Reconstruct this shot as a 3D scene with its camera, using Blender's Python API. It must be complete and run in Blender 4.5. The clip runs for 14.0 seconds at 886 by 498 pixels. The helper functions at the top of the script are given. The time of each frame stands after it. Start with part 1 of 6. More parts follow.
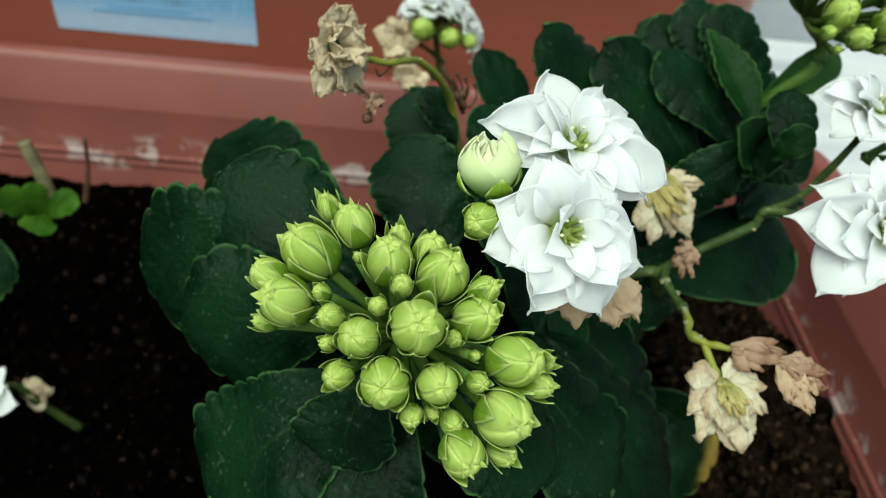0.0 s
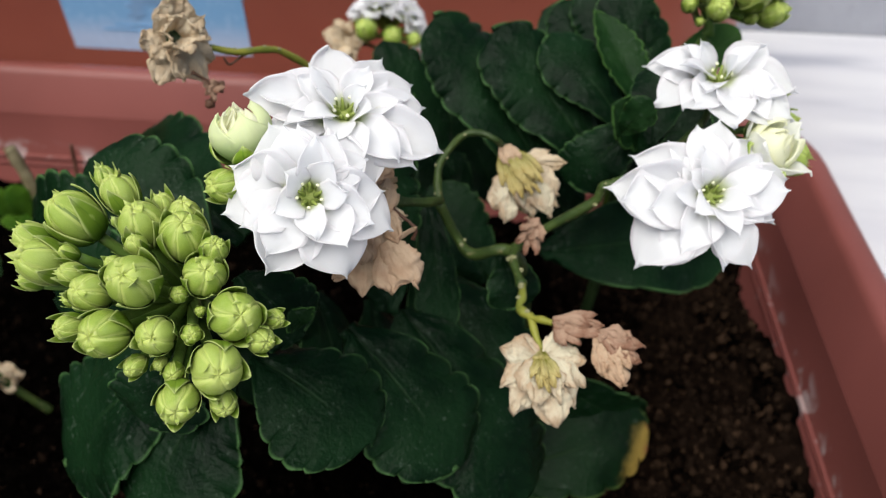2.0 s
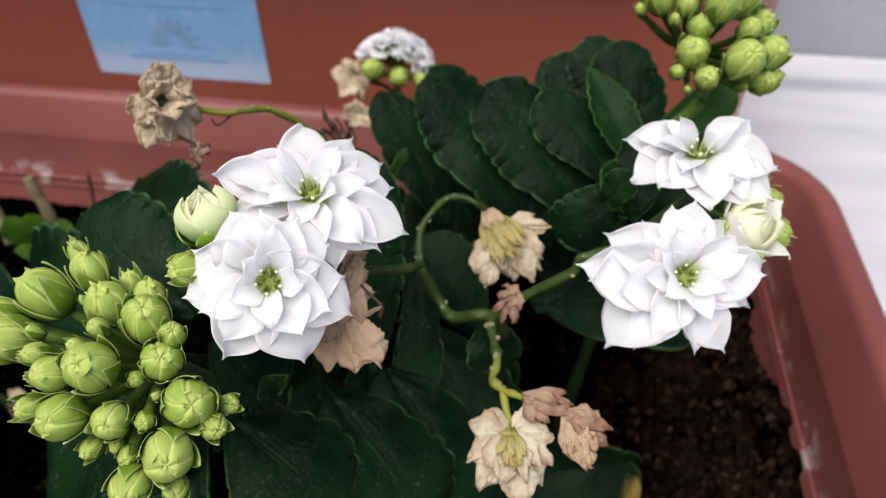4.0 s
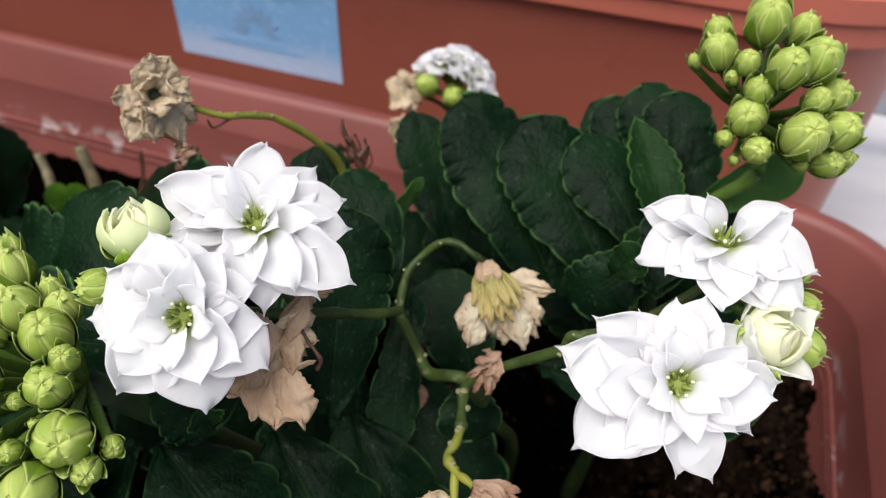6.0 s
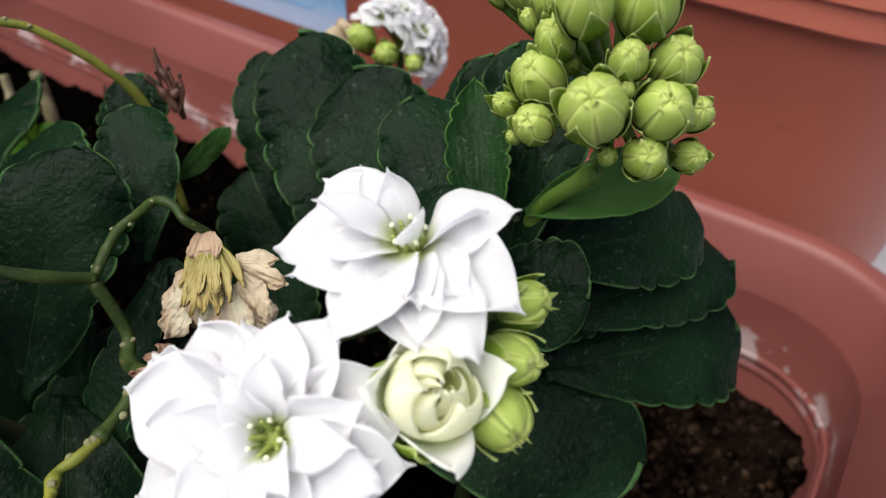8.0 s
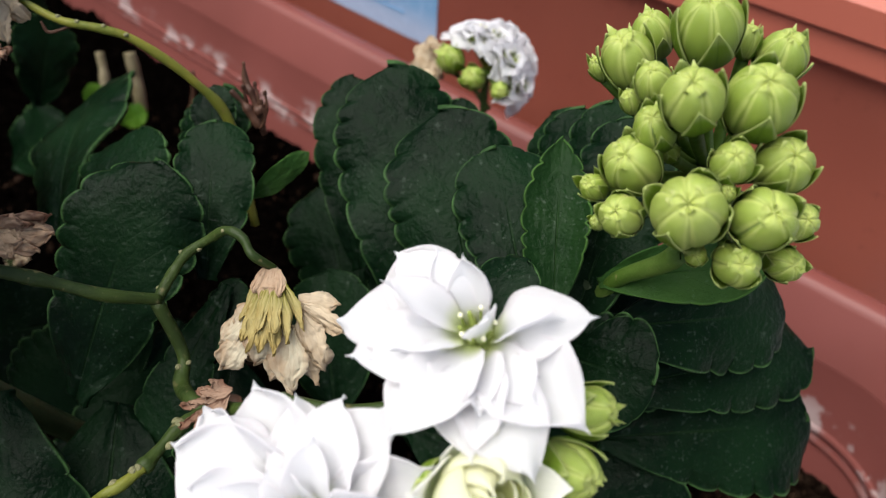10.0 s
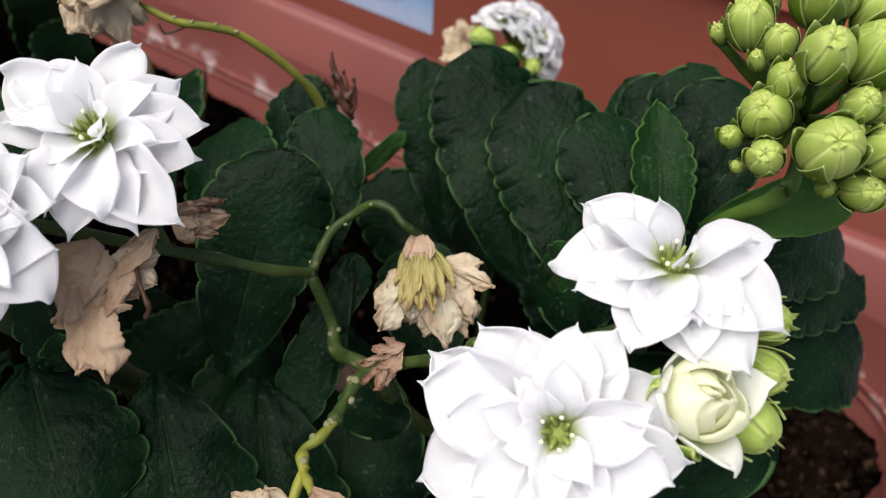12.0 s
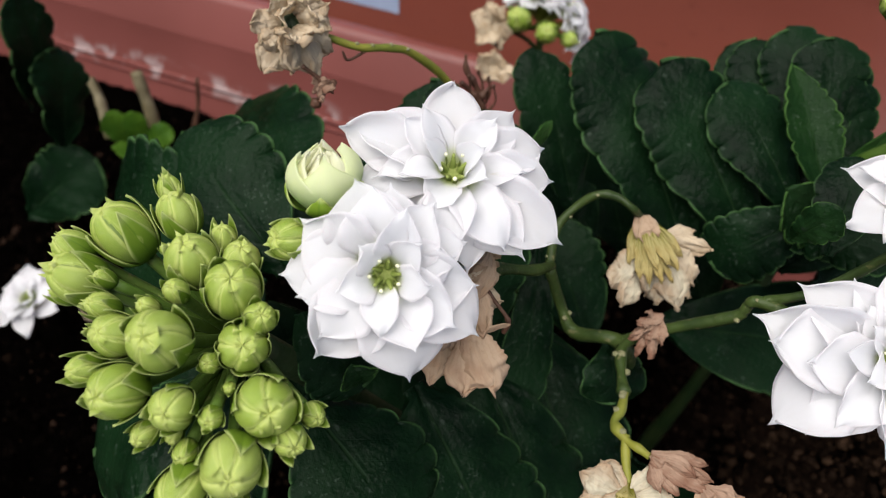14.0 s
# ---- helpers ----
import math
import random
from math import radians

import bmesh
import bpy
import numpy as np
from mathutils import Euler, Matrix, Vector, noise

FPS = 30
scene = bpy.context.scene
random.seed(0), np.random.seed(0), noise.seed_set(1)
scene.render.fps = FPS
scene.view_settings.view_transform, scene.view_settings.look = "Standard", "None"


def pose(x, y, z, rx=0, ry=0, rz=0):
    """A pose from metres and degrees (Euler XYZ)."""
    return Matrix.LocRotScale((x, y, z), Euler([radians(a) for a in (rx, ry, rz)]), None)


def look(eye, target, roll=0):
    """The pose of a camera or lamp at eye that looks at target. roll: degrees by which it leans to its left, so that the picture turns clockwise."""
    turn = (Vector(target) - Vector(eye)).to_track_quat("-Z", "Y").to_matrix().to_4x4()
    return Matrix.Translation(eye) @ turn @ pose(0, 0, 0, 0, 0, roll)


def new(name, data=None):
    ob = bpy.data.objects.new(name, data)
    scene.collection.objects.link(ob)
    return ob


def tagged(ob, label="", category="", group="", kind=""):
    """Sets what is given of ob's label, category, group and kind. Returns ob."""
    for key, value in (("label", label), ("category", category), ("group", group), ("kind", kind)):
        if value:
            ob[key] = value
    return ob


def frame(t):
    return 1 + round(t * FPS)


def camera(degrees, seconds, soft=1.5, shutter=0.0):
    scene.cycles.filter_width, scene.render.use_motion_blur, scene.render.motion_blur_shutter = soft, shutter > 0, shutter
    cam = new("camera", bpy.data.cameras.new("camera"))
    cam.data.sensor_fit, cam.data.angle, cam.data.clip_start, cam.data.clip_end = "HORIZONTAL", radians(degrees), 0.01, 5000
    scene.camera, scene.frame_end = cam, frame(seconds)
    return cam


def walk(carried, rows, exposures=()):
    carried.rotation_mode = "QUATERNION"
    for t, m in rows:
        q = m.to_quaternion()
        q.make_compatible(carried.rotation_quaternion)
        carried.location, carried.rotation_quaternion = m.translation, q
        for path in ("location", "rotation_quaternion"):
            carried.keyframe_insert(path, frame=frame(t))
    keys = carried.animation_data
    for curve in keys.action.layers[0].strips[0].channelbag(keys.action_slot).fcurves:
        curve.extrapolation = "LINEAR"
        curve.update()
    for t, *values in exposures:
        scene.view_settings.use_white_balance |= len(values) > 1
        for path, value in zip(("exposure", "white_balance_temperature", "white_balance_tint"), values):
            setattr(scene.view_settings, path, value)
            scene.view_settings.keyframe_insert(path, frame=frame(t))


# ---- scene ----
cam = camera(61.0, 14.0, soft=1.15)
cam.data.dof.use_dof, cam.data.dof.focus_distance, cam.data.dof.aperture_fstop = True, 0.095, cam.data.lens / 1.0
PATH = [
    (0, (-0.01566, 0.02264, 0.30858), (-0.01111, 0.13933, 0.21444), 6.20),
    (0.5, (-0.00916, 0.02024, 0.31180), (-0.01216, 0.13794, 0.21886), 2.26),
    (1, (-0.01072, 0.02068, 0.31199), (-0.01380, 0.13819, 0.21882), 2.15),
    (1.5, (0.01124, 0.01840, 0.31215), (0.00265, 0.13512, 0.21833), 1.10),
    (2, (0.03199, 0.01913, 0.30707), (0.01700, 0.13637, 0.21471), -0.12),
    (2.5, (0.03888, 0.02468, 0.30937), (0.02093, 0.14125, 0.21669), 1.15),
    (3, (0.04170, 0.02797, 0.31080), (0.02381, 0.14568, 0.21957), 1.80),
    (3.5, (0.04031, 0.02741, 0.31509), (0.02240, 0.14460, 0.22318), 1.20),
    (3.7, (0.04079, 0.02720, 0.31646), (0.02105, 0.14402, 0.22447), -0.07),
    (5.8, (0.04822, 0.04459, 0.31478), (0.01116, 0.15781, 0.22362), 2.77),
    (6, (0.05524, 0.04799, 0.31304), (0.01540, 0.16073, 0.22247), 2.79),
    (6.5, (0.06939, 0.06066, 0.30639), (0.02360, 0.16924, 0.21358), 3.03),
    (7, (0.08587, 0.07161, 0.30005), (0.03218, 0.17767, 0.20856), 2.66),
    (7.5, (0.09379, 0.08454, 0.29365), (0.03609, 0.18902, 0.20279), 3.32),
    (8, (0.09698, 0.09733, 0.29525), (0.03518, 0.19728, 0.20203), 3.63),
    (10.3, (0.08908, 0.10299, 0.30031), (0.01834, 0.19472, 0.20502), 7.04),
    (10.5, (0.08795, 0.10138, 0.30007), (0.01853, 0.19373, 0.20440), 7.35),
    (11, (0.08504, 0.09550, 0.30016), (0.01717, 0.18883, 0.20434), 7.33),
    (11.5, (0.08133, 0.08622, 0.30016), (0.01559, 0.18096, 0.20424), 6.86),
    (12, (0.07637, 0.07740, 0.30199), (0.01532, 0.17495, 0.20577), 5.94),
    (12.5, (0.06489, 0.06785, 0.30312), (0.01023, 0.16939, 0.20720), 5.87),
    (13, (0.04750, 0.06099, 0.30472), (0.00109, 0.16522, 0.20734), 4.98),
    (13.5, (0.03703, 0.05547, 0.30616), (-0.00086, 0.16175, 0.20731), 4.93),
    (14, (0.02750, 0.04618, 0.30806), (-0.00715, 0.15222, 0.20778), 5.49),
]
EXPOSURES = [(0.0, 0.58, 6250, -16), (1.2, 0.58, 6250, -7), (2.4, 0.56, 6400, 12), (5.5, 0.62, 6400, 12), (7.0, 0.70, 6400, 10), (12.5, 0.67, 6400, 12), (14.0, 0.50, 6400, 12)]
walk(cam, [(t, look(eye, target, roll)) for t, eye, target, roll in PATH], EXPOSURES)

STEP_TOP, STEP_BACK, BACK_RIM = 0.085, 0.60, 0.242

# ---- daylight ----
world = bpy.data.worlds.new("sky")
scene.world = world
world.use_nodes = True
wn = world.node_tree.nodes
sky = wn.new("ShaderNodeTexSky")
sky.sky_type, sky.sun_disc = "NISHITA", False
sky.sun_elevation, sky.sun_rotation = radians(60), radians(157)
sky.air_density, sky.dust_density, sky.ozone_density = 1.0, 2.0, 1.0
world.node_tree.links.new(sky.outputs[0], wn["Background"].inputs[0])
wn["Background"].inputs[1].default_value = 0.065
sun = new("sun", bpy.data.lights.new("sun", "SUN"))
sun.data.energy, sun.data.angle, sun.data.color = 3.7, radians(65), (1.0, 0.95, 0.88)
sun.matrix_world = look((-0.22, -0.52, 1.0), (0, 0.0, 0))


# ---- materials ----
class Mat:
    """A small builder for node materials."""

    def __init__(self, name):
        self.m = bpy.data.materials.new(name)
        self.m.use_nodes = True
        self.n, self.l = self.m.node_tree.nodes, self.m.node_tree.links
        self.p = self.n["Principled BSDF"]
        self.coord = self.n.new("ShaderNodeTexCoord")

    def put(self, socket, value):
        if isinstance(value, bpy.types.NodeSocket):
            self.l.new(value, socket)
        else:
            socket.default_value = value

    def noise(self, scale, detail=4.0, rough=0.55, where="Object"):
        t = self.n.new("ShaderNodeTexNoise")
        t.inputs["Scale"].default_value, t.inputs["Detail"].default_value, t.inputs["Roughness"].default_value = scale, detail, rough
        self.l.new(self.coord.outputs[where], t.inputs["Vector"])
        return t.outputs["Fac"]

    def ramp(self, fac, *stops):
        r = self.n.new("ShaderNodeValToRGB")
        e = r.color_ramp.elements
        for i, (pos, col) in enumerate(stops):
            el = e[i] if i < 2 else e.new(pos)
            el.position = pos
            el.color = (*col, 1) if len(col) == 3 else col
        self.put(r.inputs[0], fac)
        return r.outputs[0]

    def math(self, op, a, b=0.0, clamp=False):
        k = self.n.new("ShaderNodeMath")
        k.operation, k.use_clamp = op, clamp
        self.put(k.inputs[0], a), self.put(k.inputs[1], b)
        return k.outputs[0]

    def band(self, x, lo, hi):
        k = self.n.new("ShaderNodeMapRange")
        k.interpolation_type = "SMOOTHSTEP"
        self.put(k.inputs["Value"], x)
        k.inputs["From Min"].default_value, k.inputs["From Max"].default_value = lo, hi
        return k.outputs[0]

    def mix(self, fac, a, b, mode="MIX"):
        k = self.n.new("ShaderNodeMix")
        k.data_type, k.blend_type = "RGBA", mode
        self.put(k.inputs[0], fac)
        for s, v in ((6, a), (7, b)):
            self.put(k.inputs[s], v if isinstance(v, bpy.types.NodeSocket) or len(v) == 4 else (*v, 1))
        return k.outputs[2]

    def uv(self):
        s = self.n.new("ShaderNodeSeparateXYZ")
        self.l.new(self.coord.outputs["UV"], s.inputs[0])
        return s.outputs[0], s.outputs[1]

    def xyz(self):
        s = self.n.new("ShaderNodeSeparateXYZ")
        self.l.new(self.coord.outputs["Object"], s.inputs[0])
        return s.outputs

    def rnd(self):
        return self.n.new("ShaderNodeObjectInfo").outputs["Random"]

    def bump(self, height, strength=0.3, distance=0.001):
        b = self.n.new("ShaderNodeBump")
        b.inputs["Strength"].default_value, b.inputs["Distance"].default_value = strength, distance
        self.put(b.inputs["Height"], height)
        self.l.new(b.outputs[0], self.p.inputs["Normal"])

    def end(self, colour, rough=0.5, spec=0.5, translucent=0.0, through_colour=None):
        self.put(self.p.inputs["Base Color"], colour if isinstance(colour, bpy.types.NodeSocket) else (*colour, 1))
        self.put(self.p.inputs["Roughness"], rough)
        self.put(self.p.inputs["Specular IOR Level"], spec)
        if translucent:
            tr, mx = self.n.new("ShaderNodeBsdfTranslucent"), self.n.new("ShaderNodeMixShader")
            self.put(tr.inputs[0], through_colour or (colour if isinstance(colour, bpy.types.NodeSocket) else (*colour, 1)))
            mx.inputs[0].default_value = translucent
            self.l.new(self.p.outputs[0], mx.inputs[1]), self.l.new(tr.outputs[0], mx.inputs[2])
            self.l.new(mx.outputs[0], self.n["Material Output"].inputs[0])
        return self.m


def leaf_material(name, dark, light, edge, gloss=0.20, edge_amount=1.0, tip=None):
    m = Mat(name)
    u, v = m.uv()
    across = m.math("ABSOLUTE", m.math("SUBTRACT", u, 0.5))
    big, fine = m.noise(60, 3), m.noise(420, 5, 0.65)
    col = m.mix(m.band(big, 0.35, 0.7), dark, light)
    col = m.mix(m.math("MULTIPLY", m.band(fine, 0.45, 0.7), 0.45), col, light)
    # pale midrib and side veins
    wave = m.math("ABSOLUTE", m.math("SINE", m.math("MULTIPLY", m.math("SUBTRACT", v, m.math("MULTIPLY", across, 0.7)), 19.0)))
    vein = m.math("MULTIPLY", m.band(wave, 0.13, 0.0), m.band(across, 0.42, 0.2))
    rib = m.math("MAXIMUM", m.math("MULTIPLY", m.band(across, 0.020, 0.004), m.band(m.math("ADD", v, m.math("MULTIPLY", big, 0.4)), 1.0, 0.5)), m.math("MULTIPLY", vein, 0.16))
    col = m.mix(m.math("MULTIPLY", rib, m.math("MULTIPLY", big, 0.25)), col, edge)
    # dust and dried water spots
    spots = m.noise(1500, 2, 0.5)
    film = m.math("MULTIPLY", m.band(spots, 0.60, 0.72), m.band(m.noise(110, 3), 0.42, 0.68))
    film = m.math("MAXIMUM", film, m.math("MULTIPLY", m.band(m.noise(480, 3, 0.6), 0.65, 0.73), 0.8))
    col = m.mix(m.math("MULTIPLY", film, 0.135), col, (0.20, 0.25, 0.20))
    patchy = m.band(m.noise(170, 3, 0.6), 0.36, 0.66)
    rim = m.math("MULTIPLY", m.band(across, 0.468, 0.497), m.math("MULTIPLY", m.band(v, 0.10, 0.35), edge_amount))
    rim = m.math("MULTIPLY", rim, m.math("ADD", m.math("MULTIPLY", patchy, 0.65), 0.35))
    col = m.mix(rim, col, edge)
    if tip:
        # dying back from the tip and along one margin
        back = m.math("ADD", m.math("ADD", v, m.math("MULTIPLY", m.math("SUBTRACT", 0.5, u), 0.35)), m.math("MULTIPLY", m.math("SUBTRACT", m.noise(140, 3), 0.5), 0.25))
        col = m.mix(m.band(back, 0.88, 1.02), col, tip)
        col = m.mix(m.math("MULTIPLY", m.band(back, 1.05, 1.16), m.band(m.noise(200, 3), 0.4, 0.6)), col, (0.10, 0.035, 0.018))
    relief = m.math("ADD", m.math("MULTIPLY", fine, 0.5), m.math("ADD", m.math("MULTIPLY", rib, -0.35), m.math("MULTIPLY", m.noise(900, 2, 0.5), 0.5)))
    m.bump(relief, 0.75, 0.0008)
    rough = m.math("SUBTRACT", m.math("ADD", m.math("MULTIPLY", big, 0.3), gloss), m.math("MULTIPLY", film, 0.12), True)
    return m.end(col, rough, 0.05, 0.03, m.mix(0.5, col, (0.06, 0.16, 0.02)))


LEAF = leaf_material("dark_leaf", (0.0014, 0.0064, 0.0023), (0.0046, 0.0172, 0.0056), (0.052, 0.112, 0.036))
LEAF_YOUNG = leaf_material("young_leaf", (0.00504, 0.0189, 0.00504), (0.01134, 0.03276, 0.00882), (0.0504, 0.1134, 0.0252))
LEAF_SPROUT = leaf_material("sprout_leaf", (0.02688, 0.0714, 0.00672), (0.0546, 0.1176, 0.00924), (0.084, 0.1512, 0.0252))
LEAF_BRACT = leaf_material("bract_leaf", (0.022, 0.064, 0.014), (0.046, 0.105, 0.024), (0.09, 0.20, 0.04), edge_amount=0.4)
LEAF_WILT = leaf_material("wilting_leaf", (0.0016, 0.0068, 0.0024), (0.0050, 0.0170, 0.0056), (0.060, 0.100, 0.026), tip=(0.17, 0.12, 0.028))


def petal_material(name, white, base_tint, reach=0.34, blush=(0.93, 0.86, 0.88)):
    m = Mat(name)
    u, v = m.uv()
    col = m.mix(m.band(m.math("ADD", v, m.math("MULTIPLY", m.noise(300, 2), 0.12)), reach + 0.06, 0.08), white, base_tint)
    # a faint pink along some margins, and thin veins
    edge = m.band(m.math("ABSOLUTE", m.math("SUBTRACT", u, 0.5)), 0.22, 0.5)
    col = m.mix(m.math("MULTIPLY", m.math("MULTIPLY", edge, m.band(m.noise(55, 2), 0.42, 0.66)), 0.55), col, blush)
    lines = m.math("SINE", m.math("ADD", m.math("MULTIPLY", u, 64.0), m.math("MULTIPLY", m.noise(260, 2), 6.0)))
    col = m.mix(m.math("MULTIPLY", m.band(lines, 0.5, 1.0), 0.05), col, (0.80, 0.82, 0.76))
    m.bump(m.math("ADD", m.math("MULTIPLY", lines, 0.12), m.noise(420, 3)), 0.22, 0.0003)
    m.p.inputs["Subsurface Weight"].default_value, m.p.inputs["Subsurface Scale"].default_value = 0.15, 0.003
    m.p.inputs["Subsurface Radius"].default_value = (1.0, 0.95, 0.88)
    return m.end(col, 0.6, 0.2, 0.62)


PETAL = petal_material("white_petal", (0.925, 0.928, 0.935), (0.62, 0.70, 0.28))
PETAL_CREAM = petal_material("cream_petal", (0.94, 0.94, 0.78), (0.80, 0.84, 0.38), 0.66, (0.84, 0.88, 0.52))
PETAL_OUTER = petal_material("outer_cream_petal", (0.95, 0.95, 0.90), (0.62, 0.76, 0.30), 0.58, (0.80, 0.86, 0.60))
PETAL_GREEN = petal_material("greenish_cream_petal", (0.86, 0.90, 0.64), (0.46, 0.64, 0.18), 0.74, (0.72, 0.84, 0.46))


def bud_material(name, low, high, tip):
    m = Mat(name)
    u, v = m.uv()
    col = m.mix(m.band(v, 0.1, 0.7), low, high)
    col = m.mix(m.math("MULTIPLY", m.band(m.noise(330, 3), 0.42, 0.7), 0.55), col, tip)
    # paler margins, and a darker green in each fold that also paints its shade
    fold = m.math("MAXIMUM", m.band(u, 0.78, 0.92), m.band(u, 0.24, 0.12))
    col = m.mix(m.math("MULTIPLY", m.math("MULTIPLY", fold, m.math("MULTIPLY", m.band(m.noise(420, 3), 0.32, 0.55), 0.9)), m.band(v, 0.2, 0.6)), col, tip)
    col = m.mix(m.math("MULTIPLY", m.math("MAXIMUM", m.band(u, 0.07, 0.0), m.band(u, 0.95, 1.0)), 0.8), col, low)
    col = m.mix(m.math("MULTIPLY", m.band(v, 0.80, 0.98), 0.75), col, tip)
    streak = m.noise(900, 3)
    col = m.mix(m.math("MULTIPLY", m.band(streak, 0.5, 0.75), 0.35), col, low)
    col = m.mix(m.math("MULTIPLY", m.rnd(), 0.3), col, tip)
    m.bump(m.math("ADD", streak, m.math("MULTIPLY", m.noise(300, 3), 0.8)), 0.35, 0.0004)
    m.p.inputs["Subsurface Weight"].default_value, m.p.inputs["Subsurface Scale"].default_value = 0.10, 0.0012
    m.p.inputs["Subsurface Radius"].default_value = (0.8, 1.0, 0.3)
    return m.end(col, 0.38, 0.45, 0.10)


def sepal_material(name, low, high, tip):
    m = Mat(name)
    u, v = m.uv()
    across = m.math("ABSOLUTE", m.math("SUBTRACT", u, 0.5))
    col = m.mix(m.band(v, 0.15, 0.8), low, high)
    col = m.mix(m.math("MULTIPLY", m.band(m.noise(500, 3), 0.42, 0.7), 0.4), col, high)
    pale = m.math("MAXIMUM", m.math("MULTIPLY", m.band(across, 0.36, 0.49), m.band(v, 0.25, 0.6)), m.band(v, 0.80, 0.97))
    col = m.mix(m.math("MULTIPLY", pale, 0.85), col, tip)
    col = m.mix(m.math("MULTIPLY", m.band(across, 0.06, 0.0), 0.35), col, low)
    m.bump(m.noise(900, 3), 0.3, 0.0004)
    return m.end(col, 0.5, 0.25, 0.25)


BUD = bud_material("green_bud", (0.052, 0.120, 0.008), (0.215, 0.320, 0.028), (0.50, 0.57, 0.16))
CALYX = sepal_material("calyx", (0.055, 0.135, 0.008), (0.18, 0.29, 0.024), (0.48, 0.55, 0.20))


def dry_material(name, pale, brown, green=None):
    m = Mat(name)
    u, v = m.uv()
    col = m.mix(m.band(m.noise(150, 4), 0.38, 0.70), pale, brown)
    # withering starts at the margin
    rim = m.math("MAXIMUM", m.band(m.math("ABSOLUTE", m.math("SUBTRACT", u, 0.5)), 0.36, 0.5), m.band(v, 0.82, 1.0))
    col = m.mix(m.math("MULTIPLY", m.math("MULTIPLY", rim, m.band(m.noise(260, 3), 0.35, 0.6)), 0.75), col, brown)
    col = m.mix(m.math("MULTIPLY", m.band(m.noise(1100, 4, 0.7), 0.56, 0.75), 0.28), col, (brown[0] * 0.6, brown[1] * 0.5, brown[2] * 0.42))
    if green:
        streak = m.band(m.math("SINE", m.math("ADD", m.math("MULTIPLY", u, 26.0), m.math("MULTIPLY", m.noise(200, 2), 5.0))), -0.5, 0.5)
        col = m.mix(m.math("MULTIPLY", m.band(v, 0.75, 0.15), m.math("ADD", m.math("MULTIPLY", streak, 0.65), 0.35)), col, green)
    vein = m.math("SINE", m.math("ADD", m.math("MULTIPLY", u, 60.0), m.math("MULTIPLY", m.noise(260, 3), 8.0)))
    col = m.mix(m.math("MULTIPLY", m.band(vein, 0.6, 1.0), 0.22), col, brown)
    m.bump(m.math("ADD", m.math("MULTIPLY", vein, 0.12), m.math("ADD", m.noise(900, 4, 0.65), m.noise(240, 3))), 0.4, 0.0005)
    return m.end(col, 0.7, 0.15, 0.38)


DRY = dry_material("dry_petal", (0.6888, 0.588, 0.4284), (0.5544, 0.42, 0.2688))
DRY_PALE = dry_material("pale_dry_petal", (0.6552, 0.6048, 0.4536), (0.4872, 0.3444, 0.2184))
DRY_GREEN = dry_material("streaked_dry_petal", (0.5544, 0.4872, 0.2184), (0.42, 0.3192, 0.1092), (0.168, 0.1722, 0.0084))
DRY_BROWN = dry_material("brown_dry_petal", (0.5796, 0.4347, 0.2995), (0.4444, 0.2898, 0.1835))
DRY_PINK = dry_material("reddish_dry_petal", (0.4536, 0.3108, 0.2184), (0.2268, 0.105, 0.063))


def stem_material(name, a, b, scar=(0.30, 0.24, 0.12)):
    m = Mat(name)
    col = m.mix(m.band(m.noise(120, 3), 0.35, 0.68), a, b)
    col = m.mix(m.math("MULTIPLY", m.band(m.noise(800, 3), 0.6, 0.75), 0.4), col, scar)
    m.bump(m.noise(900, 4), 0.4, 0.0005)
    return m.end(col, 0.46, 0.22)


STEM = stem_material("green_stem", (0.0189, 0.03528, 0.00756), (0.04284, 0.06804, 0.01386))
STEM_PALE = stem_material("pale_green_stem", (0.055, 0.11, 0.014), (0.10, 0.17, 0.03))
STEM_YELLOW = stem_material("yellow_stem", (0.1008, 0.126, 0.01848), (0.2016, 0.2016, 0.0294), (0.252, 0.168, 0.0672))
STEM_DRY = stem_material("dry_twig", (0.0462, 0.021, 0.01344), (0.0924, 0.04704, 0.02856), (0.042, 0.021, 0.0126))
STEM_CUT = stem_material("cut_stalk", (0.1092, 0.0924, 0.0462), (0.2184, 0.1848, 0.1092))
SCAR = stem_material("leaf_scar", (0.1176, 0.126, 0.0504), (0.3024, 0.2856, 0.1596))
PISTIL = stem_material("pistil", (0.168, 0.2268, 0.042), (0.3528, 0.3948, 0.126), (0.378, 0.378, 0.1344))
# darker copy of the stem green, with the shade deep in the plant
STEM_SHADED = stem_material("shaded_stem", (0.01344, 0.02856, 0.0084), (0.0252, 0.042, 0.01344), (0.0252, 0.0168, 0.01008))
ANTHER = stem_material("anther", (0.74, 0.74, 0.50), (0.80, 0.80, 0.60), (0.6, 0.55, 0.25))


